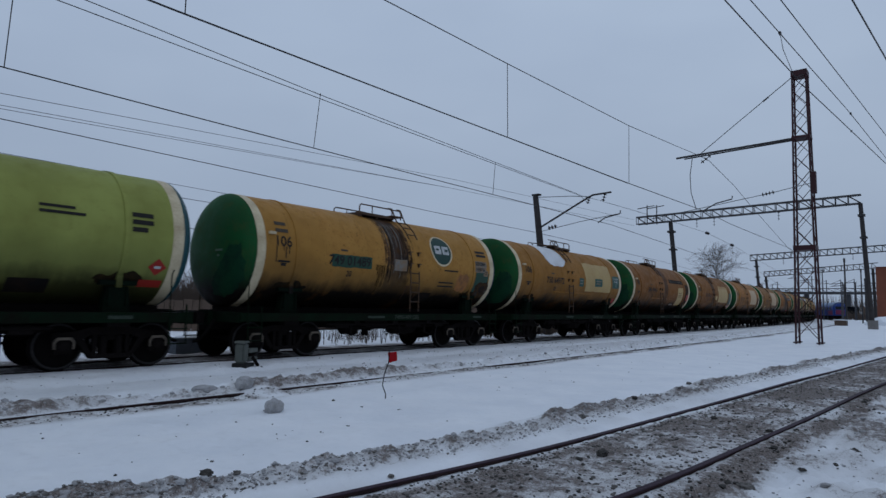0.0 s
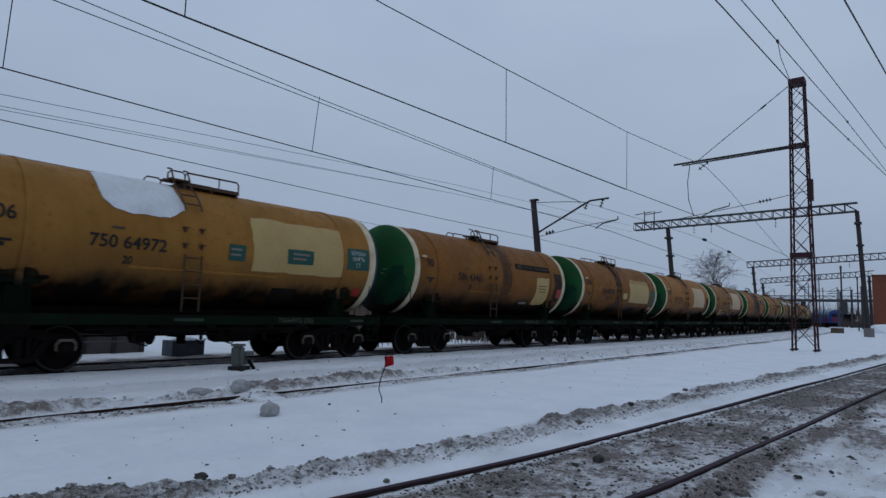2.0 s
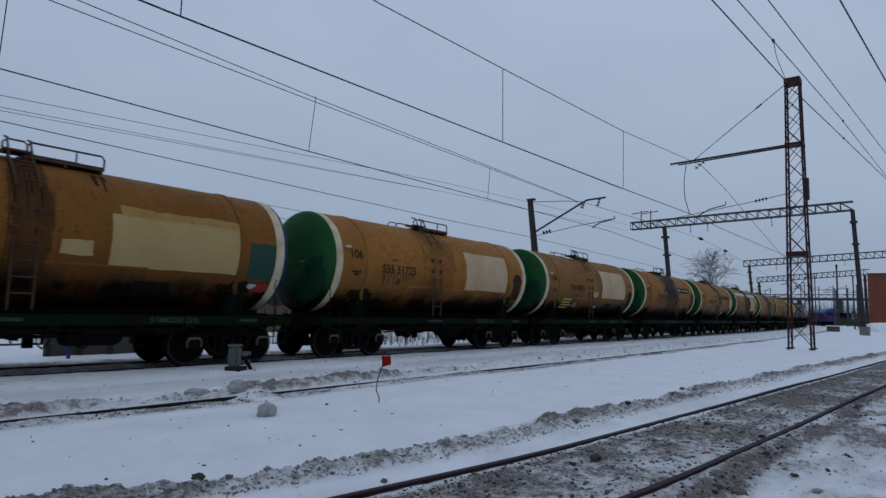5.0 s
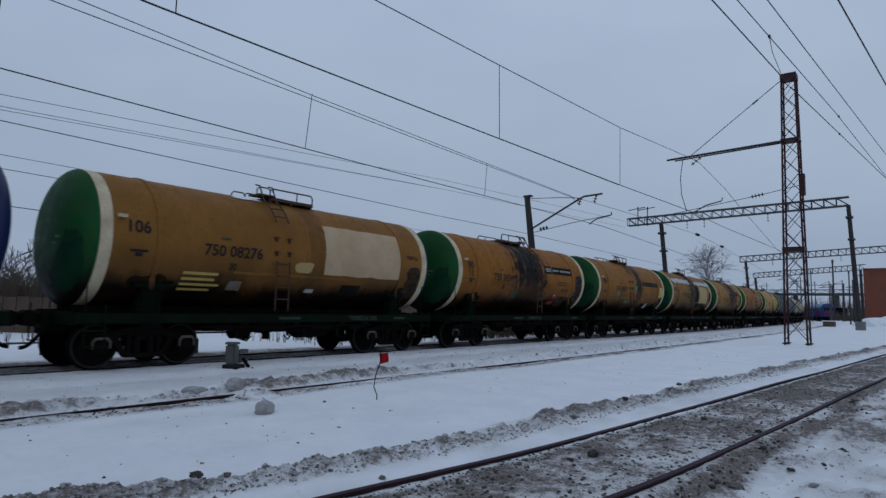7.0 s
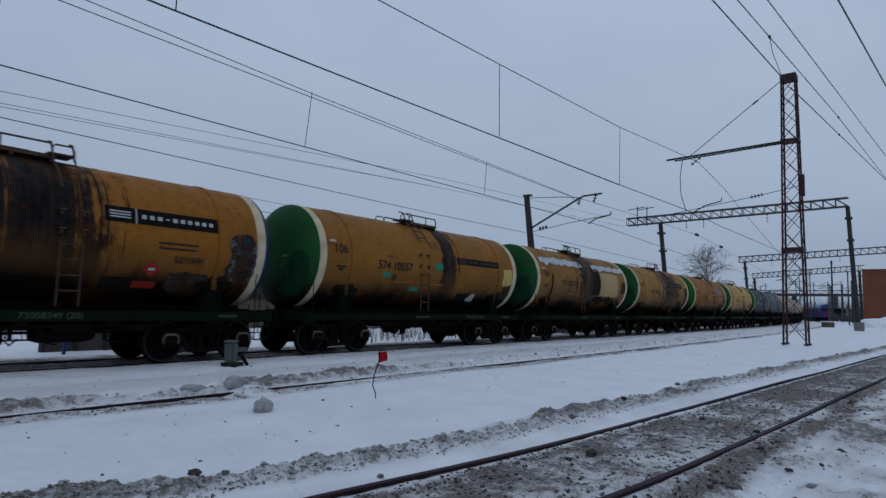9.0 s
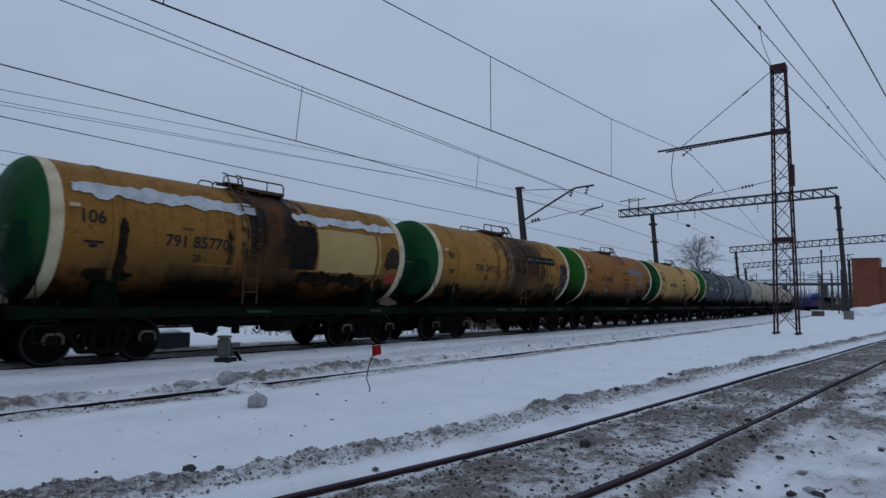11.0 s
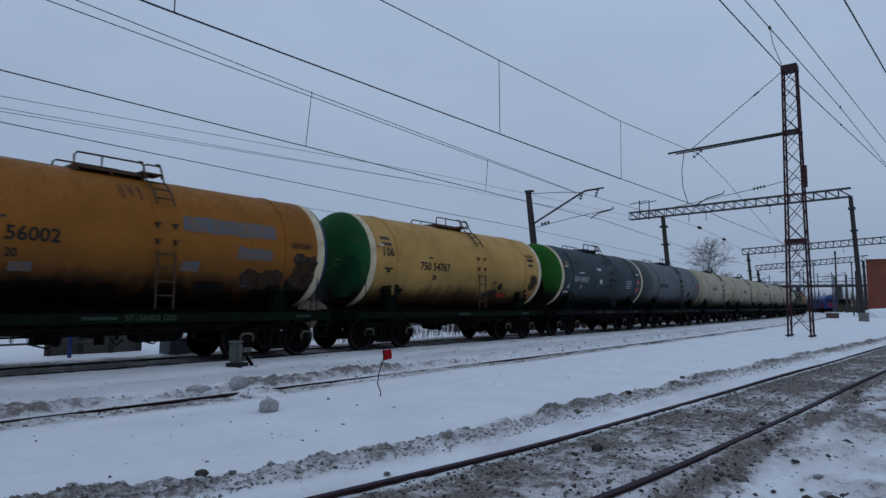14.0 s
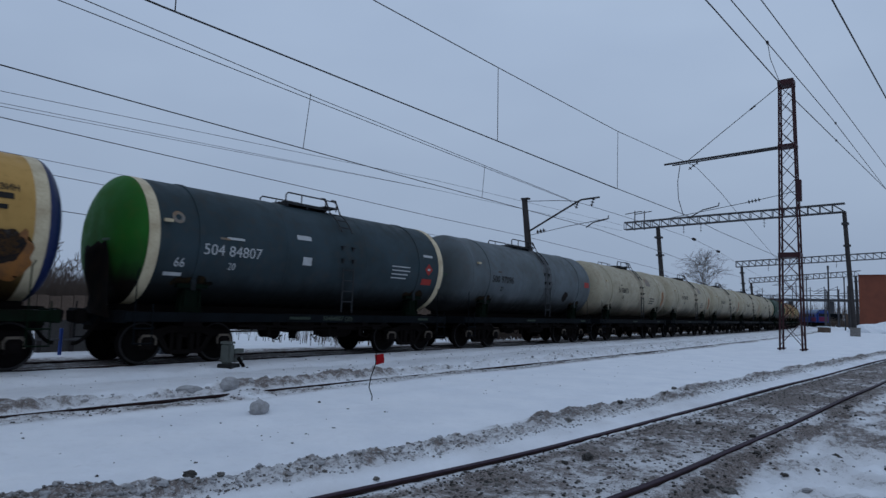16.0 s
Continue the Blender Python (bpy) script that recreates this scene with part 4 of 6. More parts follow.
def patch(mat, y, arc, w, h, label, seed=0, ragged=0.03, lift=0.007):
    return [("paint_patch", curved_patch("paint_patch", mat, y, arc, w, h, lift, ragged, seed), label)]


def runs(y, arc, w, n, seed, mat=None, long=0.45):
    """Thin runs of thinned paint or rust below a mark."""
    rnd = random.Random(seed)
    out = []
    for k in range(n):
        h = rnd.uniform(0.3, 1.0) ** 2 * long + 0.05
        yy = y + w * ((k + rnd.random()) / n - 0.5)
        out.append(("paint_run", curved_patch("paint_run", mat or M_RUN, yy, arc - h / 2, rnd.uniform(0.015, 0.04), h, 0.010, 0.006, seed + k), ""))
    return out


def hazard(y=4.55, arc=-0.72):
    """Red diamond over a red plate."""
    bm = bmesh.new()
    v = [bm.verts.new(on_tank(y + a, arc + 0.2 + b, 0.014)) for a, b in ((0, -0.2), (0.2, 0), (0, 0.2), (-0.2, 0))]
    bm.faces.new(v)
    d = mesh_of("hazard_diamond", bm, M_RED)
    return [("hazard_diamond", d, "red hazard diamond"), ("hazard_plate", curved_patch("hazard_plate", M_RED, y - 0.05, arc - 0.22, 0.5, 0.2, 0.011), "orange-red hazard plate"),
            ("writing_bar", curved_patch("writing_bar", M_TXT_W, y, arc + 0.2, 0.14, 0.06, 0.017), "")]


def strip_logo(y=2.75, arc=0.98, w=2.6, bright=True, faint=False):
    """Black owner's strip, the name as plain pale bars."""
    ink = M_TXT_W if bright else M_FADED
    ink = M_WORNWHITE if faint else ink
    high = 0.34 if bright else 0.24
    out = [("owner_strip", curved_patch("owner_strip", M_STRIP, y, arc, w, high, 0.009), "black owner's strip with pale plain bars")]
    for k in range(3):
        out.append(("writing_bar", curved_patch("writing_bar", ink, y - w * 0.38, arc + 0.06 - 0.06 * k, 0.42, 0.03, 0.014), ""))
    out.append(("writing_bar", curved_patch("writing_bar", ink, y - w * 0.25, arc, 0.025, high, 0.014), ""))
    for k in range(10):
        if k != 3:
            out.append(("writing_bar", curved_patch("writing_bar", ink, y - w * 0.185 + k * w * 0.068, arc, 0.10, 0.09, 0.014), ""))
        else:
            out.append(("writing_bar", curved_patch("writing_bar", ink, y - w * 0.185 + k * w * 0.068, arc, 0.08, 0.03, 0.014), ""))
    return out


M_RUN = worn("rust_brown_paint_run", (0.065, 0.024, 0.010), (0.03, 0.014, 0.008), 0.6, 0.0, 0.7, 6)
M_STRIP = worn("black_strip_paint", (0.006, 0.006, 0.006), (0.02, 0.012, 0.008), 0.6, 0.0, 0.4, 4, gloss=0.05)
M_WORNWHITE = worn("worn_off_lettering", (0.13, 0.11, 0.085), (0.03, 0.02, 0.014), 0.6, 0.0, 0.9, 7)
M_SNOWPATCH = worn("thin_snow_patch", (0.66, 0.68, 0.71), (0.42, 0.42, 0.42), 0.7, amount=0.6, scale=1.5)
M_FADED = worn("faded_lettering", (0.06, 0.045, 0.03), (0.02, 0.015, 0.01), 0.6, 0.0, 0.5, 6)
M_BADGE = worn("deep_green_badge_paint", (0.010, 0.040, 0.032), (0.02, 0.05, 0.04), 0.5, 0.0, 0.5, 4)
M_TEALDAB = worn("bright_teal_dab", (0.015, 0.20, 0.12), (0.02, 0.08, 0.05), 0.5, 0.0, 0.5, 5)


def flap():
    """A torn sheet hanging across the tank's end, creased."""
    bm = bmesh.new()
    top, foot = ((-0.15, -5.74, 2.55), (0.72, -5.66, 2.68)), ((0.15, -5.72, 1.12), (1.05, -5.6, 1.02))
    grid = []
    for i in range(7):
        a, b = Vector(top[0]).lerp(Vector(top[1]), i / 6), Vector(foot[0]).lerp(Vector(foot[1]), i / 6)
        a.z += 0.05 * math.sin(i * 2.1)
        row = []
        for j in range(9):
            p = a.lerp(b, j / 8)
            p.y += 0.05 * noise.noise(p * 2.3) - 0.03 * math.sin(j * 0.8 + i * 0.5)
            row.append(bm.verts.new(p))
        grid.append(row)
    for i in range(6):
        for j in range(8):
            bm.faces.new((grid[i][j], grid[i + 1][j], grid[i + 1][j + 1], grid[i][j + 1])).smooth = True
    bmesh.ops.solidify(bm, geom=bm.faces[:], thickness=0.012)
    return mesh_of("torn_flap", bm, M_DARKPATCH)



OCHRE, OCHRE2, PALE = (0.295, 0.135, 0.03), (0.235, 0.104, 0.023), (0.47, 0.288, 0.092)


def build_train():
    K, W = M_TXT_K, M_TXT_W
    p = tank_paint
    tank_wagon(-1, "lime green tank wagon with dark teal end and red hazard plates", p("lime_tank_paint", (0.27, 0.305, 0.082), 1, rust=0.08, grime_shade=0.8), M_GREENHEAD, M_TEALHEAD, None, True,
               bars(K, 2.7, 0.43, 0.85, 2, 0.06, 0.12, seed=1) + bars(K, 4.22, 0.45, 0.45, 3, 0.10, 0.16, 2) + hazard(4.62, -0.85) + patch(M_DARKPATCH, 2.3, -1.25, 0.7, 0.4, "black rectangular plate", ragged=0.0), sill_text="50219245")
    tank_wagon(0, "ochre tank wagon streaked with oil, round green badge", p("ochre_tank_paint", (0.395, 0.208, 0.051), 2, rust=0.5, stain=1.0, stain_at=-0.1, stain_wide=0.8, stain_col=(0.030, 0.019, 0.014)), M_GREENHEAD, M_BLUEHEAD, None, True,
               bars(M_FADED, -4.35, 0.72, 0.45, 2, 0.10, 0.2, 3) + code("106") + patch(M_TEALGREEN, -1.97, -0.13, 1.55, 0.34, "green overpainted number field", 3, 0.02) + number("749 01489") + runs(-4.35, 0.1, 0.5, 4, 70, M_TXT_K, 0.4) + runs(0.75, -0.75, 0.7, 9, 71, None, 0.5) + runs(-0.75, -0.15, 0.55, 9, 72, M_GREASE, 0.9)
               + [("owner_badge", disc_patch("owner_badge", M_WHITE, 2.12, 0.55, 0.0, 0.56, 0.009), "white round badge"), ("owner_badge", disc_patch("owner_badge", M_BADGE, 2.12, 0.55, 0.0, 0.50, 0.012), "dark green round badge"),
                  ("writing_bar", curved_patch("writing_bar", M_TXT_W, 1.92, 0.55, 0.32, 0.30, 0.016), ""), ("writing_bar", curved_patch("writing_bar", M_TXT_W, 2.32, 0.55, 0.34, 0.30, 0.016), ""), ("writing_bar", curved_patch("writing_bar", M_BADGE, 1.90, 0.56, 0.14, 0.08, 0.020), ""), ("writing_bar", curved_patch("writing_bar", M_BADGE, 2.36, 0.55, 0.16, 0.10, 0.020), "")]
               + bars(K, 2.6, -0.14, 0.8, 1, 0.05) + bars(K, 2.45, -0.56, 0.9, 2, 0.05, 0.13, 5) + bars(K, 4.4, 0.66, 0.62, 2, 0.09, 0.14, 6) + patch(M_GREYPATCH, 0.05, -0.1, 0.55, 0.34, "white smeared field", 6, 0.01, 0.013) + runs(-0.15, 1.35, 0.75, 9, 81, M_STREAK, 1.9) + runs(-0.1, 1.2, 0.9, 10, 82, M_GREASE, 1.9)
               + patch(M_RUSTPATCH, 3.3, -0.55, 0.7, 0.7, "orange rust smear", 15, 0.12) + patch(M_TEALGREEN, 4.42, -0.48, 0.8, 0.75, "green overpainted field", 4, 0.02) + patch(M_SOOT, 4.55, -0.75, 0.75, 0.5, "peeling painted-over scrawl", 8, 0.1, 0.012)
               + patch(M_GREYPATCH, 4.3, 0.1, 0.75, 0.42, "whitish smeared field", 51, 0.03) + patch(M_GREYPATCH, 4.62, -0.12, 0.26, 0.2, "whitish smeared field", 52, 0.01, 0.014) + [("lettering", tank_text("БЕНЗИН", 4.28, 0.2, 0.13, K, 0.016), "black stencilled word"), ("lettering", tank_text("НЕФТЬ", 4.28, 0.0, 0.13, K, 0.016), "black stencilled word"), ("lettering", tank_text("СТ", 4.62, -0.12, 0.11, K, 0.018), "black stencilled letters")] + patch(M_DARKPATCH, 1.55, -1.18, 0.65, 0.4, "black plate", 4, 0.0), sill_text="74901489")
    tank_wagon(1, "ochre tank wagon with snow patch and teal painted fields", p("ochre_tank_paint", (0.305, 0.147, 0.034), 3, rust=0.4), M_GREENHEAD, M_BLUEHEAD, None, True,
               code("106") + number("750 64972") + patch(M_SNOWPATCH, -1.72, 1.28, 1.8, 1.5, "patch of snow lying on the shell", 3, 0.045, 0.012)
               + patch(M_CREAM, 2.4, 0.2, 3.0, 1.4, "cream overpainted field", 5, 0.03) + patch(M_TEAL, 0.47, -0.1, 0.45, 0.38, "teal field", 7, 0.01, 0.012) + patch(M_TEAL, 2.35, -0.05, 0.85, 0.38, "teal field", 8, 0.01, 0.012) + bars(M_GREYPATCH, 0.47, -0.02, 0.36, 2, 0.05, 0.13, 41, 0.017) + bars(M_GREYPATCH, 2.4, 0.02, 0.6, 2, 0.05, 0.12, 42, 0.017)
               + patch(M_TEAL, 4.42, 0.05, 0.85, 0.62, "teal field", 9, 0.02) + [("lettering", tank_text("БЕНЗИН", 4.42, 0.22, 0.12, W), "white stencilled word"), ("lettering", tank_text("НЕФТЬ", 4.42, 0.06, 0.12, W), "white stencilled word"), ("lettering", tank_text("СТ", 4.42, -0.12, 0.12, W), "white stencilled letters")] + patch(M_DARKPATCH, 2.1, -1.15, 0.8, 0.42, "black plate", 4, 0.0) + patch(M_RED, 4.6, -0.95, 0.3, 0.25, "red plate", 4), True, sill_text="75064972")
    tank_wagon(2, "ochre tank wagon with brown oil spill and black strip", p("ochre_tank_paint", (0.22, 0.092, 0.021), 4, rust=0.5, stain=0.85, stain_at=0.38, stain_wide=0.55, stain_col=(0.035, 0.017, 0.009)), M_GREENHEAD, M_BLUEHEAD, None, True,
               code("90") + number("586 43461") + runs(-2.05, -0.25, 1.5, 8, 67, None, 0.3) + runs(0.0, 1.55, 1.1, 10, 69, None, 0.9) + strip_logo(2.4, 0.52, 2.75, False) + patch(M_CREAM, 3.15, -0.45, 1.05, 1.2, "cream overpainted field", 4) + bars(K, 3.2, -0.2, 0.8, 3, 0.03, 0.12, 4)
               + patch(M_SOOT, 4.5, -0.2, 0.65, 1.3, "peeling painted-over scrawl", 8, 0.08) + patch(M_RED, 4.65, -0.45, 0.4, 0.4, "red plate", 3, 0.04, 0.013) + patch(M_DARKPATCH, 1.95, -1.1, 0.75, 0.42, "black plate", 2, 0.0) + patch(M_GREYPATCH, 1.95, -1.0, 0.6, 0.12, "pale label", 2, 0.0, 0.012), True, sill_text="58643461")
    tank_wagon(3, "ochre tank wagon with large cream field and dark green end panel", p("ochre_tank_paint", (0.225, 0.093, 0.018), 6, rust=0.8, stain=0.7, stain_at=-0.6, stain_wide=0.45, stain_col=(0.012, 0.008, 0.006)), M_GREENHEAD, M_BLUEHEAD, None, True,
               code("106") + number("518 80250") + runs(-2.05, -0.25, 1.5, 12, 61) + runs(-0.62, 1.5, 0.5, 9, 62, M_GREASE, 1.1) + runs(0.75, 1.6, 0.25, 5, 63, M_GREASE, 1.0) + patch(M_CREAM, 2.35, -0.08, 2.95, 1.1, "large cream overpainted field", 14, 0.012) + patch(M_YELLOWFADE, 2.45, 0.56, 2.8, 0.24, "yellowed streaky edge", 15, 0.035) + patch(M_CREAM, 0.25, -0.3, 0.6, 0.3, "small cream field", 2) + patch(M_TEALGREEN, 4.5, -0.27, 0.75, 0.9, "dark green end panel", 3, 0.015) + patch(M_RED, 4.6, -0.98, 0.5, 0.3, "red plate", 3, 0.05) + patch(M_TXT_W, 4.35, -0.9, 0.25, 0.15, "white scrap", 3, 0.05, 0.012) + patch(M_DARKPATCH, 1.9, -1.15, 0.75, 0.42, "black plate", 2, 0.0), True, sill_text="51880250")
    tank_wagon(4, "ochre tank wagon with a pinkish overpainted field", p("ochre_tank_paint", (0.34, 0.148, 0.032), 7, rust=0.7, stain=0.35, stain_at=-0.4), M_GREENHEAD, M_BLUEHEAD, None, True,
               code("106") + number("555 51725", -2.5) + runs(-2.5, -0.25, 1.5, 14, 64) + runs(0.3, 1.2, 1.2, 7, 68, None, 0.6) + patch(M_PINK, 2.4, 0.1, 2.7, 1.4, "pinkish overpainted field", 15, 0.02) + patch(M_SOOT, 4.5, -0.4, 0.6, 1.1, "peeling painted-over scrawl", 11, 0.08), True, sill_text="55551725")
    tank_wagon(5, "dull ochre tank wagon with a large pale field", p("ochre_tank_paint", (0.245, 0.114, 0.028), 8, rust=0.3, stain=0.35, stain_at=0.5, stain_wide=0.5), M_GREENHEAD, M_BLUEHEAD, None, True,
               code("106") + number("750 08276") + patch(M_PINK, 2.35, 0.2, 3.1, 1.45, "large pale overpainted field", 16, 0.02) + patch(M_SOOT, 4.5, -0.65, 0.6, 1.1, "peeling painted-over scrawl", 12, 0.08) + patch(M_DARKPATCH, 1.95, -1.0, 0.75, 0.4, "black plate", 2, 0.0)
               + bars(M_YELLOWBAR, -2.7, -0.7, 1.1, 4, 0.07, 0.15, 7) + patch(M_GREYPATCH, -1.85, -1.0, 0.36, 0.28, "whitish dab", 4) + patch(M_TXT_W, 0.5, -1.05, 0.3, 0.13, "white label", 4, 0.01) + patch(M_CREAM, 0.1, -0.35, 0.6, 0.24, "small cream field", 5, 0.05)
               + [("lettering", tank_text("НЕФТЬ", 4.4, 0.2, 0.13, K), "black stencilled word")] + patch(M_SNOWCAP, -1.2, 1.75, 0.9, 0.25, "scrap of snow", 8, 0.08, 0.02), True, sill_text="75008276")
    tank_wagon(6, "orange ochre tank wagon blackened by an oil spill", p("orange_tank_paint", (0.30, 0.121, 0.02), 9, rust=0.6, stain=1.0, stain_at=0.1, stain_wide=1.75, stain_col=(0.010, 0.007, 0.006)), M_GREENHEAD, M_BLUEHEAD, None, True,
               code("90") + number("730 58349") + runs(-2.05, -0.25, 1.6, 14, 65) + runs(-4.36, 0.08, 0.4, 4, 66, None, 0.5) + strip_logo(2.53, 0.4, 2.55) + bars(K, 3.0, -0.12, 1.2, 2, 0.04, 0.11, 4) + [("lettering", tank_text("БЕНЗИН", 3.15, -0.48, 0.15, K), "black stencilled word")]
               + hazard(2.35, -0.92) + patch(M_SOOT, 3.25, -1.0, 1.0, 0.6, "peeling painted-over scrawl", 5, 0.1) + patch(M_SCRAWL, 4.5, -0.35, 0.75, 1.2, "peeling painted-over scrawl", 13, 0.08) + patch(M_SOOT, 4.6, -0.5, 0.5, 0.7, "torn pale scrap", 14, 0.1, 0.012) + patch(M_DARKPATCH, 1.75, -1.15, 0.75, 0.38, "black plate", 2, 0.0) + patch(M_TEALGREEN, -1.15, -0.8, 0.38, 0.28, "dark green dab", 4), sill_text="73058349")
    tank_wagon(7, "ochre tank wagon with black strip and teal dabs", p("ochre_tank_paint", (0.285, 0.123, 0.023), 10, rust=0.4, stain=1.0, stain_at=0.8, stain_wide=0.62, stain_col=(0.018, 0.010, 0.006)), M_GREENHEAD, M_BLUEHEAD, None, True,
               code("106") + number("574 10557") + runs(-0.05, 0.9, 0.5, 6, 73, None, 0.7) + strip_logo(2.5, 0.28, 2.7, False) + patch(M_TEALDAB, 0.1, 0.0, 0.42, 0.22, "teal dab", 1, 0.01, 0.012) + patch(M_TEALDAB, -2.4, -0.42, 0.38, 0.16, "teal dab", 2, 0.02) + patch(M_TEALDAB, -0.95, -0.85, 0.45, 0.16, "teal dab", 4, 0.02)
               + patch(M_DARKPATCH, 1.9, -1.12, 0.75, 0.4, "black plate", 2, 0.0) + patch(M_TXT_W, 2.5, -1.12, 0.35, 0.45, "white torn scrap", 4, 0.1) + patch(M_YELLOWBAR, 4.5, -0.15, 0.65, 0.7, "yellow painted-over scrawl", 21, 0.09) + patch(M_SOOT, 4.55, -0.75, 0.6, 0.6, "peeling painted-over scrawl", 22, 0.1), True, sill_text="57410557")
    tank_wagon(8, "ochre tank wagon with snow band and cream field", p("ochre_tank_paint", (0.29, 0.146, 0.036), 11, rust=0.8, stain=1.0, stain_at=0.1, stain_wide=1.6, stain_col=(0.014, 0.009, 0.007)), M_GREENHEAD, M_BLUEHEAD, None, True,
               code("106") + number("791 85770") + patch(M_CLING, -2.55, 0.86, 4.3, 0.36, "long band of snow clinging to the shell", 6, 0.09, 0.03) + patch(M_CLING, 2.8, 0.86, 4.0, 0.3, "band of snow clinging to the shell", 7, 0.09, 0.03) + patch(M_DARKPATCH, 1.05, 0.0, 0.85, 1.25, "black oily panel", 9, 0.03) + patch(M_CREAM, 2.8, -0.02, 2.5, 1.25, "large cream overpainted field", 18, 0.03) + patch(M_GREASE, 2.3, -0.85, 2.6, 0.4, "black grease smear", 31, 0.16, 0.012) + patch(M_GREASE, -3.75, -0.35, 0.22, 1.3, "black grease run", 32, 0.06) + patch(M_RED, 4.65, -0.75, 0.4, 0.3, "red plate") + patch(M_SOOT, 4.6, -0.1, 0.6, 0.6, "peeling painted-over scrawl", 3, 0.08), True)
    tank_wagon(9, "yellow ochre tank wagon with rust-brown oil spill", p("yellow_tank_paint", (0.34, 0.175, 0.038), 12, rust=0.6, stain=0.95, stain_at=1.1, stain_wide=2.7, stain_col=(0.030, 0.011, 0.005)), M_GREENHEAD, M_BLUEHEAD, None, True,
               code("90") + number("730 24713") + runs(-0.9, 1.1, 0.8, 10, 74, None, 0.9) + runs(1.7, 1.15, 1.6, 18, 75, M_GREASE, 1.0) + runs(2.6, -0.1, 2.2, 16, 76, M_GREASE, 0.6) + strip_logo(2.4, 0.44, 2.55, faint=True) + runs(-0.2, 0.9, 0.55, 9, 83, M_STREAK, 2.3) + patch(M_SCRAWL, 4.5, -0.3, 0.75, 1.4, "peeling painted-over scrawl", 23, 0.09) + patch(M_SOOT, 3.3, -0.85, 0.9, 0.5, "peeling painted-over scrawl", 24, 0.1) + patch(M_DARKPATCH, 1.7, -1.1, 0.7, 0.38, "black plate", 2, 0.0), sill_text="73024713")
    tank_wagon(10, "ochre tank wagon with grey-blue overpainted fields", p("ochre_tank_paint", (0.28, 0.112, 0.02), 13, rust=0.35), M_GREENBRIGHT, M_BLUEHEAD, None, True,
               code("90") + number("571 56002", -2.2) + runs(0.0, 1.3, 0.5, 6, 77, None, 0.5) + patch(M_BLUEGREY, 2.3, 0.42, 2.5, 0.38, "grey-blue overpainted field", 4, 0.03) + patch(M_BLUEGREY, 2.95, -0.17, 1.0, 0.28, "grey-blue overpainted field", 5, 0.04) + patch(M_BLUEGREY, 1.27, -0.56, 0.42, 0.28, "grey-blue dab", 5, 0.04) + patch(M_BLUEGREY, -2.0, -0.75, 0.36, 0.2, "grey-blue dab", 6, 0.04)
               + [("lettering", tank_text("БЕНЗИН", 4.35, 0.12, 0.14, K), "black stencilled word")] + patch(M_SOOT, 4.5, -0.55, 0.8, 0.95, "peeling painted-over scrawl", 25, 0.1) + patch(M_SOOT, 3.25, -0.85, 1.2, 0.55, "peeling painted-over scrawl", 26, 0.12) + patch(M_DARKPATCH, 1.9, -1.1, 0.7, 0.34, "black plate", 2, 0.0), sill_text="57156002")
    tank_wagon(11, "clean pale yellow tank wagon", p("pale_yellow_tank_paint", PALE, 14, rust=0.12, grime_shade=0.8), M_GREENHEAD, M_BLUEHEAD, None, True,
               bars(M_FADED, -4.35, 0.68, 0.5, 2, 0.10, 0.2, 3) + code("106") + number("750 54767") + [("lettering", tank_text("CT", 1.66, -0.6, 0.2, K), "black brushed letters")] + patch(M_SOOT, 1.6, -1.08, 1.0, 0.36, "peeling painted-over scrawl", 27, 0.12) + patch(M_DARKPATCH, 2.15, -0.71, 0.3, 0.3, "dark blot", 7, 0.05) + patch(M_RED, 2.4, -1.08, 0.5, 0.3, "orange-red scrap of paint", 5, 0.1, 0.012) + patch(M_RUSTPATCH, 4.55, -0.7, 0.7, 0.95, "brown painted-over scrawl", 28, 0.1) + patch(M_SOOT, 4.5, -0.45, 0.45, 0.6, "peeling painted-over scrawl", 29, 0.1, 0.012)
               + [("lettering", tank_text("БЕНЗИН", 4.3, 0.65, 0.14, K), "black stencilled word")] + bars(K, 4.3, 0.48, 0.5, 1, 0.12) + bars(K, 4.25, 0.26, 0.4, 1, 0.09))
    slate = p("slate_grey_tank_paint", (0.035, 0.055, 0.066), 15, rust=0.05, grime_shade=0.7)
    tank_wagon(12, "dark slate grey tank wagon with white lettering", slate, M_GREENBRIGHT, slate, M_SILL_D, True,
               [("class_number", tank_text("66", -4.37, -0.5, 0.23, W), "white class number")] + bars(W, -4.45, -0.78, 0.45, 1, 0.09) + number("504 84807", -3.05, -0.14, W) + bars(W, -3.0, 0.18, 0.5, 1, 0.06)
               + [("badge", disc_patch("badge", M_GREYPATCH, -4.45, 0.54, 0.07, 0.15, 0.011), "pale ring badge")]
               + patch(M_TXT_W, -0.9, 0.45, 0.48, 0.13, "white plate", ragged=0.0) + patch(M_TXT_W, -0.8, -0.18, 0.3, 0.22, "white plate", ragged=0.0) + bars(W, 3.0, -0.05, 0.9, 4, 0.035, 0.12, 6) + hazard(4.35, -0.25) + bars(W, 4.35, 0.4, 0.5, 1, 0.08) + [("torn_flap", flap(), "torn black sheet hanging at the end")], sill_text="50484807")
    grey = p("blue_grey_tank_paint", (0.115, 0.14, 0.155), 16, rust=0.1, stain=0.7, stain_at=0.8, stain_wide=0.5, stain_col=(0.04, 0.04, 0.042), grime_shade=0.8)
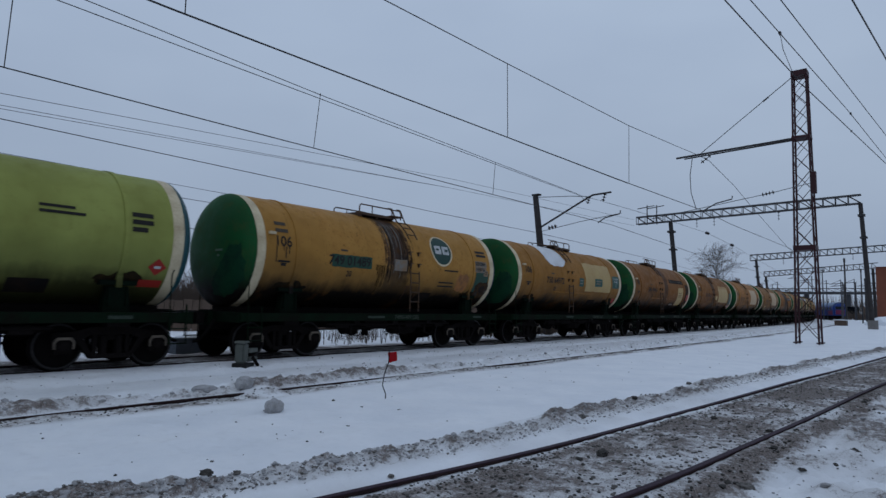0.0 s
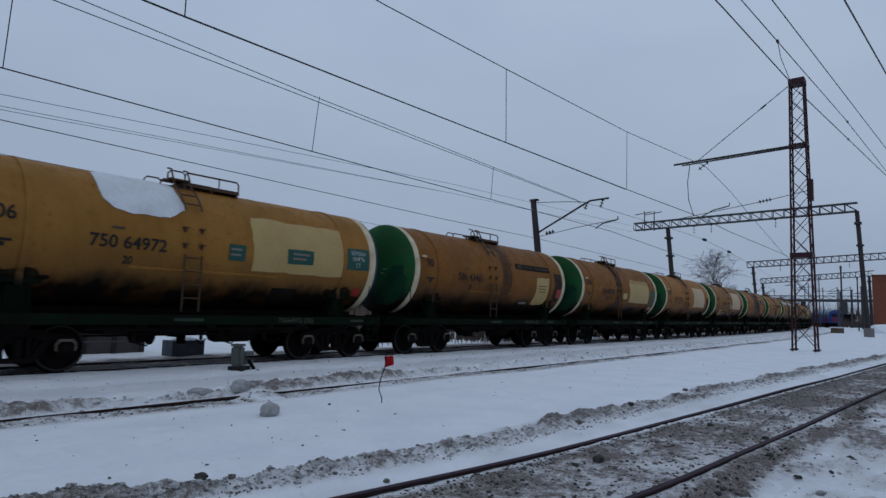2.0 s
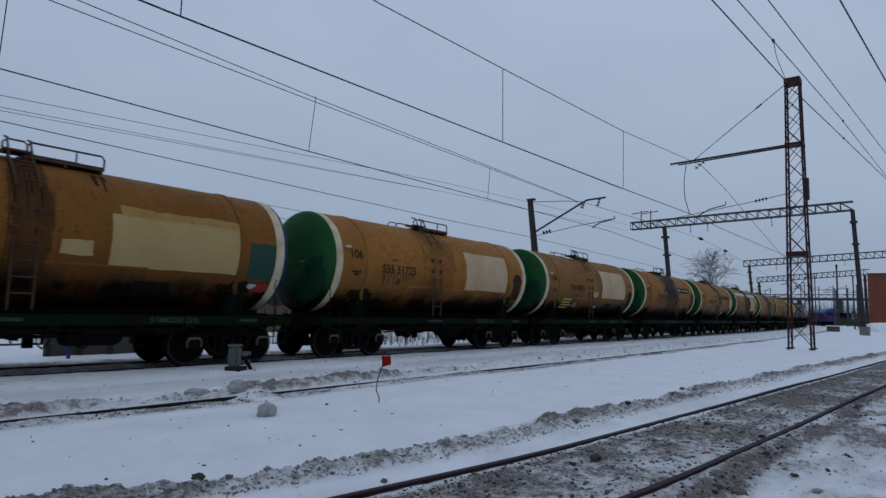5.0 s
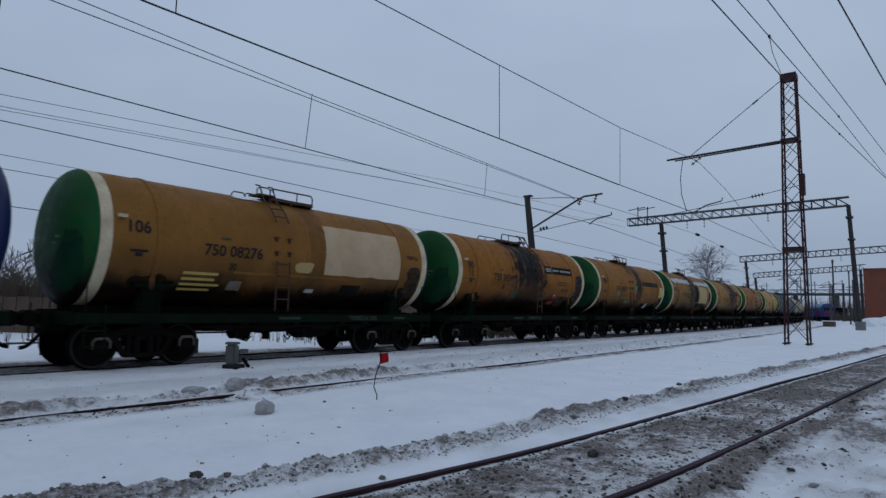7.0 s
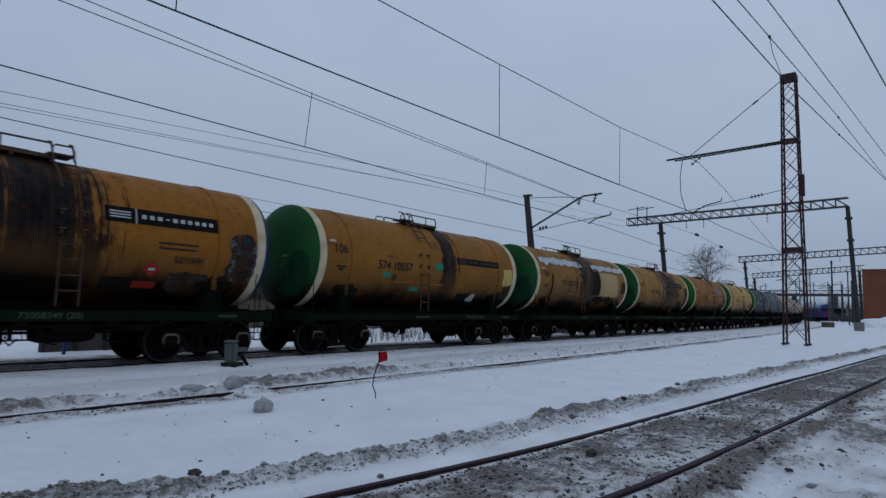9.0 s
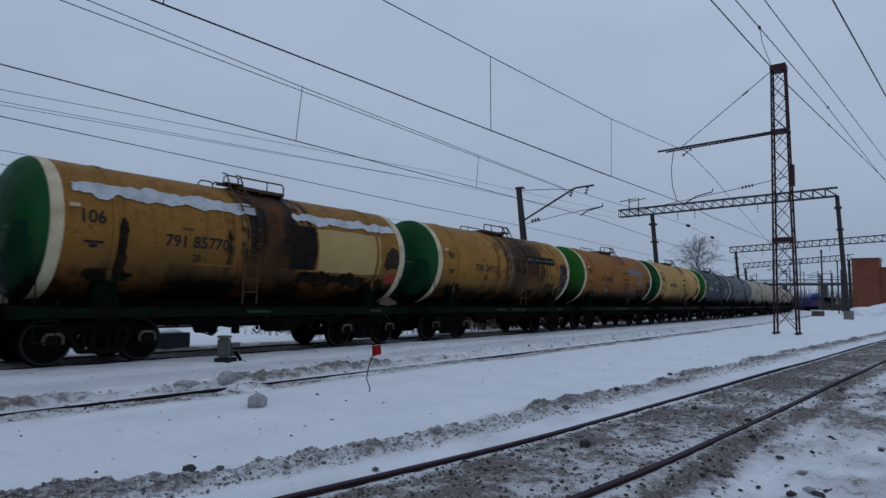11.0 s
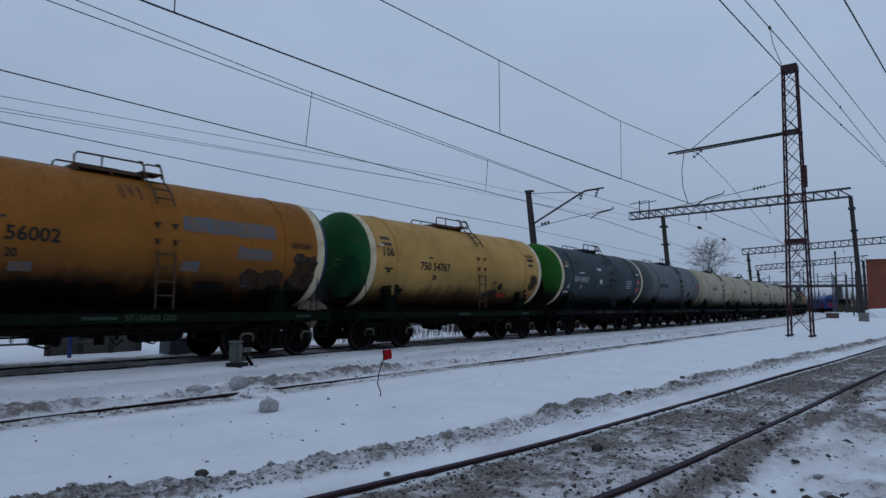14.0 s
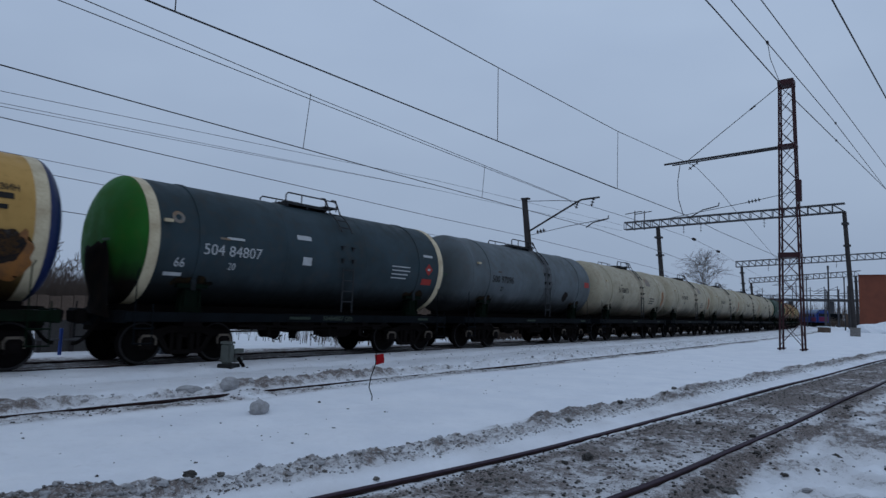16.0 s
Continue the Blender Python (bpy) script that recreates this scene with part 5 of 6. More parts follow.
    tank_wagon(13, "faded blue-grey tank wagon", grey, grey, grey, M_SILL_D, False, number("500 97096", -3.0, -0.12, K) + patch(M_DARKPATCH, 2.6, -0.6, 0.5, 0.4, "dark smudge", 3, 0.08) + patch(M_RED, 4.75, 0.05, 0.5, 0.26, "red plate", 2, 0.0))
    white = [p("cream_white_tank_paint", (0.42, 0.39, 0.29), 17 + k, rust=0.35, stain=0.5, stain_at=0.7, stain_wide=0.5, stain_col=(0.12, 0.09, 0.06), grime_shade=0.7) for k in range(2)]
    for k in range(5):
        tank_wagon(14 + k, "dirty cream-white tank wagon", white[k % 2], white[k % 2], white[k % 2], M_SILL_D, False,
                   number("51156073" if k == 0 else "51156%03d" % (81 + 37 * k), -2.3, 0.0, K, "20") + (patch(M_GREYPATCH, 2.0, 0.7, 0.8, 0.5, "grey field", 3) if k < 2 else []) + patch(M_RUSTPATCH, 4.6, -0.3, 0.35, 0.9, "rust-stained patch", 4, 0.08) + bars(K, 2.6, -0.3, 0.9, 3, 0.05, 0.15, k))
    deep = p("dark_green_tank_paint", (0.02, 0.055, 0.04), 21, rust=0.2)
    tank_wagon(19, "dark green tank wagon", deep, deep, deep, None, False, number("50671133", mat=W))
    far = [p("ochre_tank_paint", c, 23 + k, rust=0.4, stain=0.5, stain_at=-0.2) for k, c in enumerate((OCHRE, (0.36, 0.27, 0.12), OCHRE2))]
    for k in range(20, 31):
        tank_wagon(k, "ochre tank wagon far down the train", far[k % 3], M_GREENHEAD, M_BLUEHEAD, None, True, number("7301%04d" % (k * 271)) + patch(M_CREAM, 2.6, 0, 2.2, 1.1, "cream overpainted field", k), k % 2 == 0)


build_train()

# ---- overhead line: masts, gantries, wires ----


def truss(bm, a, b, wide, high, n, r=0.05):
    """A lattice girder between two points, four chords and zigzag bars."""
    a, b = Vector(a), Vector(b)
    d = (b - a).normalized()
    side = d.cross(Vector((0, 0, 1))).normalized() * wide / 2
    up = Vector((0, 0, high / 2))
    for i in (-1, 1):
        for j in (-1, 1):
            tube(bm, [a + i * side + j * up, b + i * side + j * up], r, 4)
    for i in (-1, 1):
        for k in range(n):
            p, q = a.lerp(b, k / n), a.lerp(b, (k + 1) / n)
            tube(bm, [p + i * side - up, p + i * side + up], r * 0.6, 4)
            tube(bm, [p + i * side + up, q + i * side - up], r * 0.6, 4)


def insulator(bm, p, q, discs=3, r=0.11):
    """A string of shed discs between two points."""
    p, q = Vector(p), Vector(q)
    tube(bm, [p, q], 0.025, 5)
    d = (q - p).normalized()
    for k in range(discs):
        c = p.lerp(q, (k + 0.5) / discs)
        tube(bm, [c - d * 0.05, c - d * 0.01, c + d * 0.03], [0.04, r, 0.03], 10)


def lattice_mast():
    base = Vector((-5.28, 35.7, 0))
    m = thing("lattice_mast", "tall red-brown tapered lattice steel mast in the snow", "mast", at=Matrix.Translation(base))
    foot, top, h = 0.50, 0.31, 13.95

    def leg_at(i, j, z):
        w = foot + (top - foot) * min(1, z / h)
        return Vector((i * w, j * w, z))
    for i in (-1, 1):
        for j in (-1, 1):
            made("leg", M_MAST, m, lambda bm: tube(bm, [leg_at(i, j, -0.4), leg_at(i, j, h)], 0.048, 4))
            made("foot_plate", M_MAST, m, lambda bm: box(bm, (i * foot, j * foot, -0.02), (0.22, 0.22, 0.06)))
    levels = [0.15]
    while levels[-1] < h - 0.5:
        levels.append(levels[-1] + 1.2 * (1 - 0.38 * levels[-1] / h))
    for (i0, j0), (i1, j1) in (((-1, -1), (1, -1)), ((-1, 1), (1, 1)), ((-1, -1), (-1, 1)), ((1, -1), (1, 1))):
        for k, (z0, z1) in enumerate(zip(levels, levels[1:])):
            r = 0.021 if j0 == j1 == -1 else 0.013
            if k % 2:
                made("brace", M_MAST, m, lambda bm: tube(bm, [leg_at(i0, j0, z0), leg_at(i1, j1, z1)], r, 4))
            else:
                made("brace", M_MAST, m, lambda bm: tube(bm, [leg_at(i1, j1, z0), leg_at(i0, j0, z1)], r, 4))
            if j0 == j1 == -1:
                made("brace", M_MAST, m, lambda bm: tube(bm, [leg_at(i1, j1, z0), leg_at(i0, j0, z1)] if k % 2 else [leg_at(i0, j0, z0), leg_at(i1, j1, z1)], 0.018, 4))
    for z, hh in ((13.9, 0.3), (4.75, 0.24), (10.5, 0.12)):
        w = 2 * (foot + (top - foot) * z / h) + 0.12
        made("collar", M_MAST, m, lambda bm: box(bm, (0, 0, z), (w, w, hh)))
    # cantilever over the middle track, its stay, and the drop to the contact wire
    def arm(bm):
        tube(bm, [(0.3, -0.05, 10.55), (-6.42, 0, 10.31)], 0.06, 6)
        tube(bm, [(0.3, 0.12, 10.5), (-6.0, 0.12, 10.24)], 0.04, 6)
    made("cantilever", M_STEELDARK, m, arm)
    made("stay", M_STEELDARK, m, lambda bm: tube(bm, [(-0.35, 0, 13.85), (-3.3, 0, 11.7), (-5.12, 0, 10.36)], 0.022, 5))
    made("turnbuckle", M_STEELDARK, m, lambda bm: tube(bm, [(-1.5, 0, 13.0), (-1.78, 0, 12.8)], 0.045, 6))
    made("insulator", M_INSUL, m, lambda bm: insulator(bm, (-4.5, 0, 10.25), (-5.05, 0, 9.85), 3, 0.14))
    made("drop_wire", M_WIRE, m, lambda bm: tube(bm, [(-5.52, 0, 10.2), (-5.66, 0, 9.2), (-5.62, 0, 8.2), (-5.35, 0, 7.2)], 0.022, 5))
    made("steady_arm", M_STEELDARK, m, lambda bm: tube(bm, [(-4.96, 0, 7.1), (-4.3, 0, 7.45), (-3.46, 0, 7.62), (-3.42, 0, 7.8)], 0.035, 5))
    made("span_wire", M_WIRE, m, lambda bm: tube(bm, [(0.35, 0, 8.1), (-1.6, 0, 7.75), (-8.0, 0, 6.85)], 0.018, 5))
    made("insulator", M_INSUL, m, lambda bm: insulator(bm, (-1.35, 0, 7.8), (-2.0, 0, 7.7), 4, 0.12))
    made("junction_box", M_MAST, m, lambda bm: box(bm, (0.5, -0.3, 8.05), (0.22, 0.3, 1.1)))


def bracket_pole():
    y = 32.0
    m = thing("bracket_pole", "dark leaning catenary pole with a slanted bracket arm", "pole")
    made("pole", M_POLE, m, lambda bm: tube(bm, [(-18.05, y, -0.4), (-18.63, y, 5.3), (-18.98, y, 8.33)], [0.24, 0.2, 0.17], 12))
    made("pole_cap", M_POLE, m, lambda bm: box(bm, (-18.9, y, 8.3), (0.5, 0.3, 0.1)))
    made("bracket_arm", M_STEELDARK, m, lambda bm: tube(bm, [(-18.55, y, 6.32), (-15.53, y, 7.8), (-15.2, y, 7.93), (-14.1, y, 7.98)], 0.055, 6))
    made("stay", M_STEELDARK, m, lambda bm: tube(bm, [(-18.85, y, 8.15), (-16.6, y, 8.0), (-15.4, y, 7.85)], 0.02, 5))
    made("span_wire", M_WIRE, m, lambda bm: tube(bm, [(-18.5, y, 6.05), (-16.0, y, 6.45), (-13.5, y, 6.75)], 0.018, 5))
    for p, q in (((-15.4, y, 7.85), (-15.55, y, 7.45)), ((-14.45, y, 7.95), (-14.6, y, 7.5)), ((-18.1, y, 6.2), (-17.5, y, 6.3))):
        made("insulator", M_INSUL, m, lambda bm: insulator(bm, p, q, 3, 0.13))
    made("steady_arm", M_STEELDARK, m, lambda bm: tube(bm, [(-14.9, y, 6.3), (-14.5, y, 6.55), (-13.6, y, 6.72), (-13.57, y, 6.9)], 0.035, 5))


def gantry(label, y, left, right, z_left, z_right, depth, posts, insul):
    m = thing("gantry", label, "gantry", "catenary gantries over the yard")
    made("girder", M_GIRDER, m, lambda bm: truss(bm, (left, y, z_left), (right, y, z_right), 0.7, depth, int((right - left) / 1.15), 0.075))
    for xt, zt, xb, r in posts:
        made("post", M_POLE, m, lambda bm: tube(bm, [(xb, y, -0.6), (xt, y, zt)], [r * 1.25, r], 12))
        made("post_collar", M_STEELDARK, m, lambda bm: box(bm, (xt + (xb - xt) * 0.1, y, zt * 0.9), (r * 3.2, r * 3, 0.25)))
        made("post_collar", M_STEELDARK, m, lambda bm: box(bm, (xt + (xb - xt) * 0.28, y, zt * 0.72), (r * 3.2, r * 3, 0.2)))
    for x in insul:
        z = z_left + (z_right - z_left) * (x - left) / (right - left) - depth / 2
        made("insulator", M_INSUL, m, lambda bm: insulator(bm, (x, y, z), (x, y, z - 1.1), 3, 0.17))
    return m


def gantries():
    g = gantry("long lattice gantry on concrete posts across the tracks", 80, -31.55, -6.4, 13.45, 14.05, 0.95, ((-27.1, 13.0, -26.1, 0.27), (-6.5, 13.6, -5.88, 0.21)), (-23.8, -21.7, -14.5))
    for x, z in ((-30.2, 14.9), (-28.9, 14.8)):
        made("bracket", M_STEELDARK, g, lambda bm: (tube(bm, [(x, 80, 12.8), (x, 80, z + 0.6)], 0.07, 5), tube(bm, [(x - 1.3, 80, z + 0.2), (x + 1.0, 80, z + 0.45)], 0.06, 5)))
    made("footing", M_CONC, g, lambda bm: box(bm, (-5.85, 80, 0.2), (0.9, 0.9, 1.3)))
    gantry("second lattice gantry farther down the yard", 130, -28.7, 4.0, 12.05, 13.5, 1.1, ((-27.7, 11.5, -26.9, 0.24),), (-23, -19, -12))
    gantry("third lattice gantry far down the yard", 170, -34.5, -11.0, 11.1, 12.7, 1.2, ((-34.1, 10.5, -33.3, 0.27), (-12.0, 12.0, -11.8, 0.27)), (-28, -22))
    for x, y, z, r in ((-10.25, 100, 8.9, 0.10), (-11.1, 132, 9.3, 0.10), (-9.3, 118, 9.0, 0.10), (-15.2, 190, 10.5, 0.16), (-19.5, 215, 10.5, 0.16), (-24.5, 235, 11, 0.16)):
        p = thing("yard_post", "slender dark yard post with a small head", "post", "posts down the yard")
        made("post", M_STEELDARK, p, lambda bm: tube(bm, [(x, y, -0.6), (x, y, z)], [r * 1.2, r], 8))
        made("post_head", M_STEELDARK, p, lambda bm: box(bm, (x, y, z), (r * 2.4, r * 2.4, 0.5)))
    rnd = random.Random(8)
    for k in range(16):
        y = 175 + 70 * rnd.random()
        x = -y * (0.05 + 0.15 * (k + rnd.random()) / 16) - 2
        z = rnd.uniform(9.5, 13.5)
        p = thing("line_mast", "thin far catenary mast with a short crossarm", "mast", "masts in the distance")
        made("post", M_HAZE, p, lambda bm: tube(bm, [(x, y, -0.5), (x, y, z)], [0.17, 0.11], 6))
        made("crossarm", M_HAZE, p, lambda bm: tube(bm, [(x - 2.6, y, z - 1.2), (x + 0.6, y, z - 0.9)], 0.08, 5))
        made("stay", M_HAZE, p, lambda bm: tube(bm, [(x - 2.2, y, z - 1.15), (x, y, z - 0.1)], 0.05, 4))


def wire(name, parent, pts, r):
    made(name, M_WIRE, parent, lambda bm: tube(bm, pts, r, 5))


def overhead_wires():
    # middle track
    c = thing("overhead_line", "thin dark contact and carrier wires over the middle track", "overhead line")
    wire("contact_wire", c, [(-9.95, -30, 6.2), (-9.6, 4.6, 6.2), (-9.39, 11.36, 6.2), (-9.0, 22.0, 6.2), (-8.62, 30, 6.2), (-8.75, 35.7, 6.2), (-8.55, 50.9, 6.2), (-10.5, 80, 6.2), (-17, 130, 6.2)], 0.016)
    wire("contact_wire", c, [(-9.99, -30, 6.24), (-9.66, 4.6, 6.22), (-9.44, 11.36, 6.22), (-9.04, 22.0, 6.2)], 0.010)
    wire("carrier_wire", c, [(-10.3, -30, 10.2), (-9.85, 0, 8.62), (-9.8, 9.62, 8.53), (-9.8, 14.85, 8.71), (-9.8, 24.0, 9.07), (-9.8, 33.3, 9.75), (-9.9, 35.7, 9.95)], 0.014)
    wire("carrier_wire", c, [(-9.9, 35.7, 9.95), (-10.05, 41.8, 9.51), (-10.2, 46.8, 8.93), (-10.7, 63, 7.33), (-12.2, 90, 6.9)], 0.016)
    for x, y, y1, z in ((-9.27, 14.1, 14.85, 8.71), (-9.0, 22.04, 24.04, 9.07), (-9.6, 4.8, 4.9, 8.55)):
        wire("dropper", c, [(-9.8, y1, z), (x, y, 6.22)], 0.011)
    # train's track
    c = thing("overhead_line", "thin dark contact and double carrier wires over the train", "overhead line")
    wire("contact_wire", c, [(-15.2, -30, 6.2), (-14.95, 3.6, 6.2), (-14.86, 8.8, 6.2), (-14.7, 17.9, 6.2), (-14.3, 32.5, 6.2), (-16.0, 56, 6.2), (-16.6, 80, 6.2), (-23, 130, 6.2)], 0.016)
    wire("carrier_wire", c, [(-14.5, -30, 9.6), (-14.5, 5, 8.06), (-14.5, 11.75, 7.80), (-14.5, 21, 7.58), (-14.5, 28.9, 7.40), (-15.45, 32, 7.45)], 0.012)
    wire("carrier_wire", c, [(-14.5, -30, 9.0), (-14.5, 4.0, 7.84), (-14.5, 9.7, 7.72), (-14.5, 17.6, 7.56), (-14.5, 28.9, 7.36), (-14.55, 32, 7.5)], 0.012)
    wire("carrier_wire", c, [(-14.6, 32, 7.5), (-14.86, 45.5, 7.86), (-15.07, 53.5, 8.0), (-15.4, 62.6, 7.83), (-15.9, 75.2, 7.34), (-17.5, 100, 6.9)], 0.014)
    for p in ((-15.07, 53.5, 8.0), (-15.4, 62.6, 7.83)):
        made("insulator", M_INSUL, c, lambda bm: insulator(bm, (p[0], p[1] - 0.4, p[2]), (p[0], p[1] + 0.4, p[2]), 3, 0.12))
    for x, y in ((-14.79, 11.69), (-14.64, 21.17), (-14.95, 3.7)):
        z = 8.1 - (y - 3.7) * 0.03
        wire("dropper", c, [(-14.5, y - 0.05, z), (x, y, 6.2)], 0.011)
    # wires over tracks beyond the train
    c = thing("overhead_line", "faint wires over the track beyond the train", "overhead line")
    wire("contact_wire", c, [(-19.5, -20, 6.2), (-19.5, 4.84, 6.23), (-19.5, 23.8, 6.1), (-19.5, 32.4, 6.14), (-21, 60, 6.2), (-24, 90, 6.2)], 0.014)
    wire("carrier_wire", c, [(-24, -20, 6.6), (-24, 6, 8.2), (-24, 30, 9.55), (-24, 60, 10.6)], 0.011)
    for o in (0, 0.12):
        wire("carrier_wire", c, [(-24, -20, 6.0 + o), (-24, 6, 7.68 + o), (-24, 30, 8.95), (-24, 60, 10.0)], 0.010)
    wire("earth_wire", c, [(-24, -20, 6.1), (-24, 6, 6.2), (-24, 14.5, 6.12), (-24, 40, 6.0)], 0.010)
    wire("earth_wire", c, [(-24, -20, 6.2), (-24, 7.7, 5.71), (-24, 9.75, 5.66), (-24, 40, 5.4)], 0.012)
    wire("earth_wire", c, [(-24, -20, 5.0), (-24, 8.1, 4.48), (-24, 9.1, 4.46), (-24, 40, 4.2)], 0.014)
    # feeders on the camera's side
    c = thing("feeder_line", "dark feeder wires running over the yard past the mast top", "overhead line")
    wire("feeder", c, [(-8.9, -10, 13.6), (-6.09, 24.56, 13.6), (-5.35, 35.4, 13.6)], 0.028)
    wire("feeder", c, [(-5.3, 36.4, 13.6), (-3.04, 59.9, 13.6), (0.8, 100, 13.6)], 0.028)
    wire("feeder", c, [(-8.4, -10, 14), (-5.48, 25.98, 14), (-4.02, 44.1, 14), (-3.01, 59.6, 14), (-0.4, 100, 14)], 0.022)
    wire("feeder", c, [(-7.4, -10, 14), (-4.52, 26.7, 14), (-2.56, 52, 14), (1.2, 100, 14)], 0.022)
    wire("feeder", c, [(-3.6, -10, 9), (-1.37, 17.1, 9), (-0.98, 21.8, 9), (5.5, 100, 9)], 0.020)
    wire("dropper", c, [(-5.4, 34.5, 13.62), (-5.3, 31.5, 13.8), (-5.15, 30.0, 14.0)], 0.016)
    for p in ((-5.15, 30.0, 14.0), (-3.95, 45.0, 14.0), (-4.2, 47.9, 13.6)):
        made("clamp", M_INSUL, c, lambda bm: box(bm, p, (0.1, 0.24, 0.1)))


lattice_mast()
bracket_pole()
gantries()
overhead_wires()

# ---- small things beside the tracks ----


def track_box():
    m = thing("track_box", "grey steel track apparatus box on a dark concrete foot", "track box", at=pose(-12.4, 8.0, -0.12, 0, 0, 30))

    def body(bm):
        box(bm, (0, 0, 0.40), (0.24, 0.24, 0.46))
        bmesh.ops.bevel(bm, geom=bm.edges[:], offset=0.04, segments=2, affect="EDGES")
    made("cabinet", M_BOX, m, body)
    made("lid", M_BOX, m, lambda bm: prism(bm, [(-0.13, 0.62), (0.13, 0.62), (0.10, 0.67), (-0.10, 0.67)], -0.12, 0.12))
    made("cable_duct", M_BOX, m, lambda bm: box(bm, (0.05, 0.32, 0.44), (0.16, 0.42, 0.09)))
    made("cable_duct", M_BOX, m, lambda bm: box(bm, (0.05, 0.32, 0.24), (0.16, 0.42, 0.09)))
    made("foundation", M_DARKCONC, m, lambda bm: prism(bm, [(-0.16, -0.1), (0.36, -0.1), (0.26, 0.17), (-0.12, 0.17)], -0.16, 0.18))
    made("cable", M_BLACK, m, lambda bm: tube(bm, [(0.2, 0.14, 0.3), (0.26, 0.28, 0.12), (0.28, 0.34, -0.05)], 0.04, 6))


def marker_flag():
    m = thing("marker_flag", "small red cloth flag on a bent wire stick in the snow", "flag", at=pose(-7.23, 7.4, -0.12))
    made("stick", M_BLACK, m, lambda bm: tube(bm, [(0.0, 0, -0.1), (0.01, 0.0, 0.08), (-0.035, -0.035, 0.22), (-0.02, -0.015, 0.40), (0.03, 0.03, 0.60), (0.035, 0.035, 0.78)], 0.009, 6))

    def cloth(bm):
        grid = [[bm.verts.new((0.02 + 0.10 * i / 4, 0.02 + 0.11 * i / 4 + 0.012 * math.sin(i * 1.7 + j), 0.585 + 0.175 * j / 4 + 0.04 * i / 4 - 0.02 * (i / 4) * (j / 4))) for j in range(5)] for i in range(5)]
        for i in range(4):
            for j in range(4):
                bm.faces.new((grid[i][j], grid[i + 1][j], grid[i + 1][j + 1], grid[i][j + 1]))
        bmesh.ops.solidify(bm, geom=bm.faces[:], thickness=0.006)
    made("cloth", M_FLAG, m, cloth)


def lump_mesh(name, r, mat, seed, rough=0.24, detail=3):
    bm = bmesh.new()
    bmesh.ops.create_icosphere(bm, subdivisions=detail, radius=1)
    for v in bm.verts:
        p = v.co.normalized()
        k = 1 + rough * noise.noise(p * 1.4 + Vector((seed, 0, 0))) + 0.7 * rough * noise.noise(p * 4 + Vector((0, seed, 0)))
        v.co = Vector((p.x * r[0], p.y * r[1], p.z * r[2])) * k
    return mesh_of(name, bm, mat)


def clods():
    def put(name, label, x, y, r, mat, seed, sink=0.3, rough=0.24):
        z = float(ground_at(x, y)[0])
        ob = new(name, lump_mesh(name, r, mat, seed, rough))
        ob.matrix_basis = pose(x, y, z + r[2] * (1 - sink), 0, 0, seed * 47)
        tagged(ob, label, "lump")
    put("snow_lump", "rounded lump of greyed old snow", -7.5, 5.4, (0.14, 0.125, 0.115), M_LUMP, 1, 0.35)
    put("snow_lump", "dirty snow lump lying on the rail", -9.25, 6.05, (0.15, 0.13, 0.13), M_LUMP, 2, 0.4)
    put("snow_slab", "long slab of frozen dirty snow", -9.62, 5.55, (0.09, 0.22, 0.07), M_LUMP, 3, 0.5)
    for k, (x, y, s) in enumerate(((-4.05, 8.16, 0.13), (-4.03, 10.02, 0.11), (-4.94, 2.91, 0.10), (-4.81, 3.12, 0.06), (-3.01, 6.55, 0.13), (-3.12, 6.21, 0.07), (-1.49, 6.33, 0.13), (-0.83, 8.77, 0.10),
                                   (-7.72, 6.71, 0.05), (-4.0, 4.2, 0.06), (-4.6, 4.25, 0.05), (-1.63, 8.27, 0.09), (-4.17, 13.3, 0.12), (-1.9, 9.4, 0.07), (-1.2, 7.4, 0.06), (-5.54, 3.31, 0.03), (-5.76, 2.51, 0.03), (-2.75, 9.9, 0.08), (-2.9, 8.1, 0.06))):
        put("clod", "dark frozen clod of dirt and snow", x, y, (s * 0.44, s * 0.6, s * 0.26), M_STONE if k % 3 else M_CLOD, k + 4, 0.35, 0.6)


def scatter(name, label, mat, n, pick, size, seed):
    """Many small stones as one mesh."""
    rnd = np.random.RandomState(seed)
    base = bmesh.new()
    bmesh.ops.create_icosphere(base, subdivisions=1, radius=1)
    shape = np.array([v.co[:] for v in base.verts])
    faces = np.array([[v.index for v in f.verts] for f in base.faces])
    base.free()
    x, y = pick(rnd, n)
    z, _ = ground_at(x, y)
    r = size[0] + (size[1] - size[0]) * rnd.rand(len(x)) ** 3
    k = shape[None] * (0.75 + 0.5 * rnd.rand(len(x), len(shape), 1)) * np.stack([r, r * 1.2, r * 0.7], -1)[:, None]
    a = rnd.rand(len(x)) * 6.28
    ca, sa = np.cos(a)[:, None], np.sin(a)[:, None]
    co = np.stack([k[..., 0] * ca - k[..., 1] * sa + x[:, None], k[..., 0] * sa + k[..., 1] * ca + y[:, None], k[..., 2] + z[:, None] + 0.1 * r[:, None]], -1)
    f = (faces[None] + np.arange(len(x))[:, None, None] * len(shape)).reshape(-1, 3)
    me = bpy.data.meshes.new(name)
    me.from_pydata(co.reshape(-1, 3).tolist(), [], f.tolist())
    me.materials.append(mat)
    tagged(new(name, me), label, "gravel", kind="stuff")


def near_band(v0, v1, y0=1.5, y1=40):
    def pick(rnd, n):
        y = y0 + (y1 - y0) * rnd.rand(n) ** 1.7
        return v0 + (v1 - v0) * rnd.rand(n) + near_line(y), y
    return pick


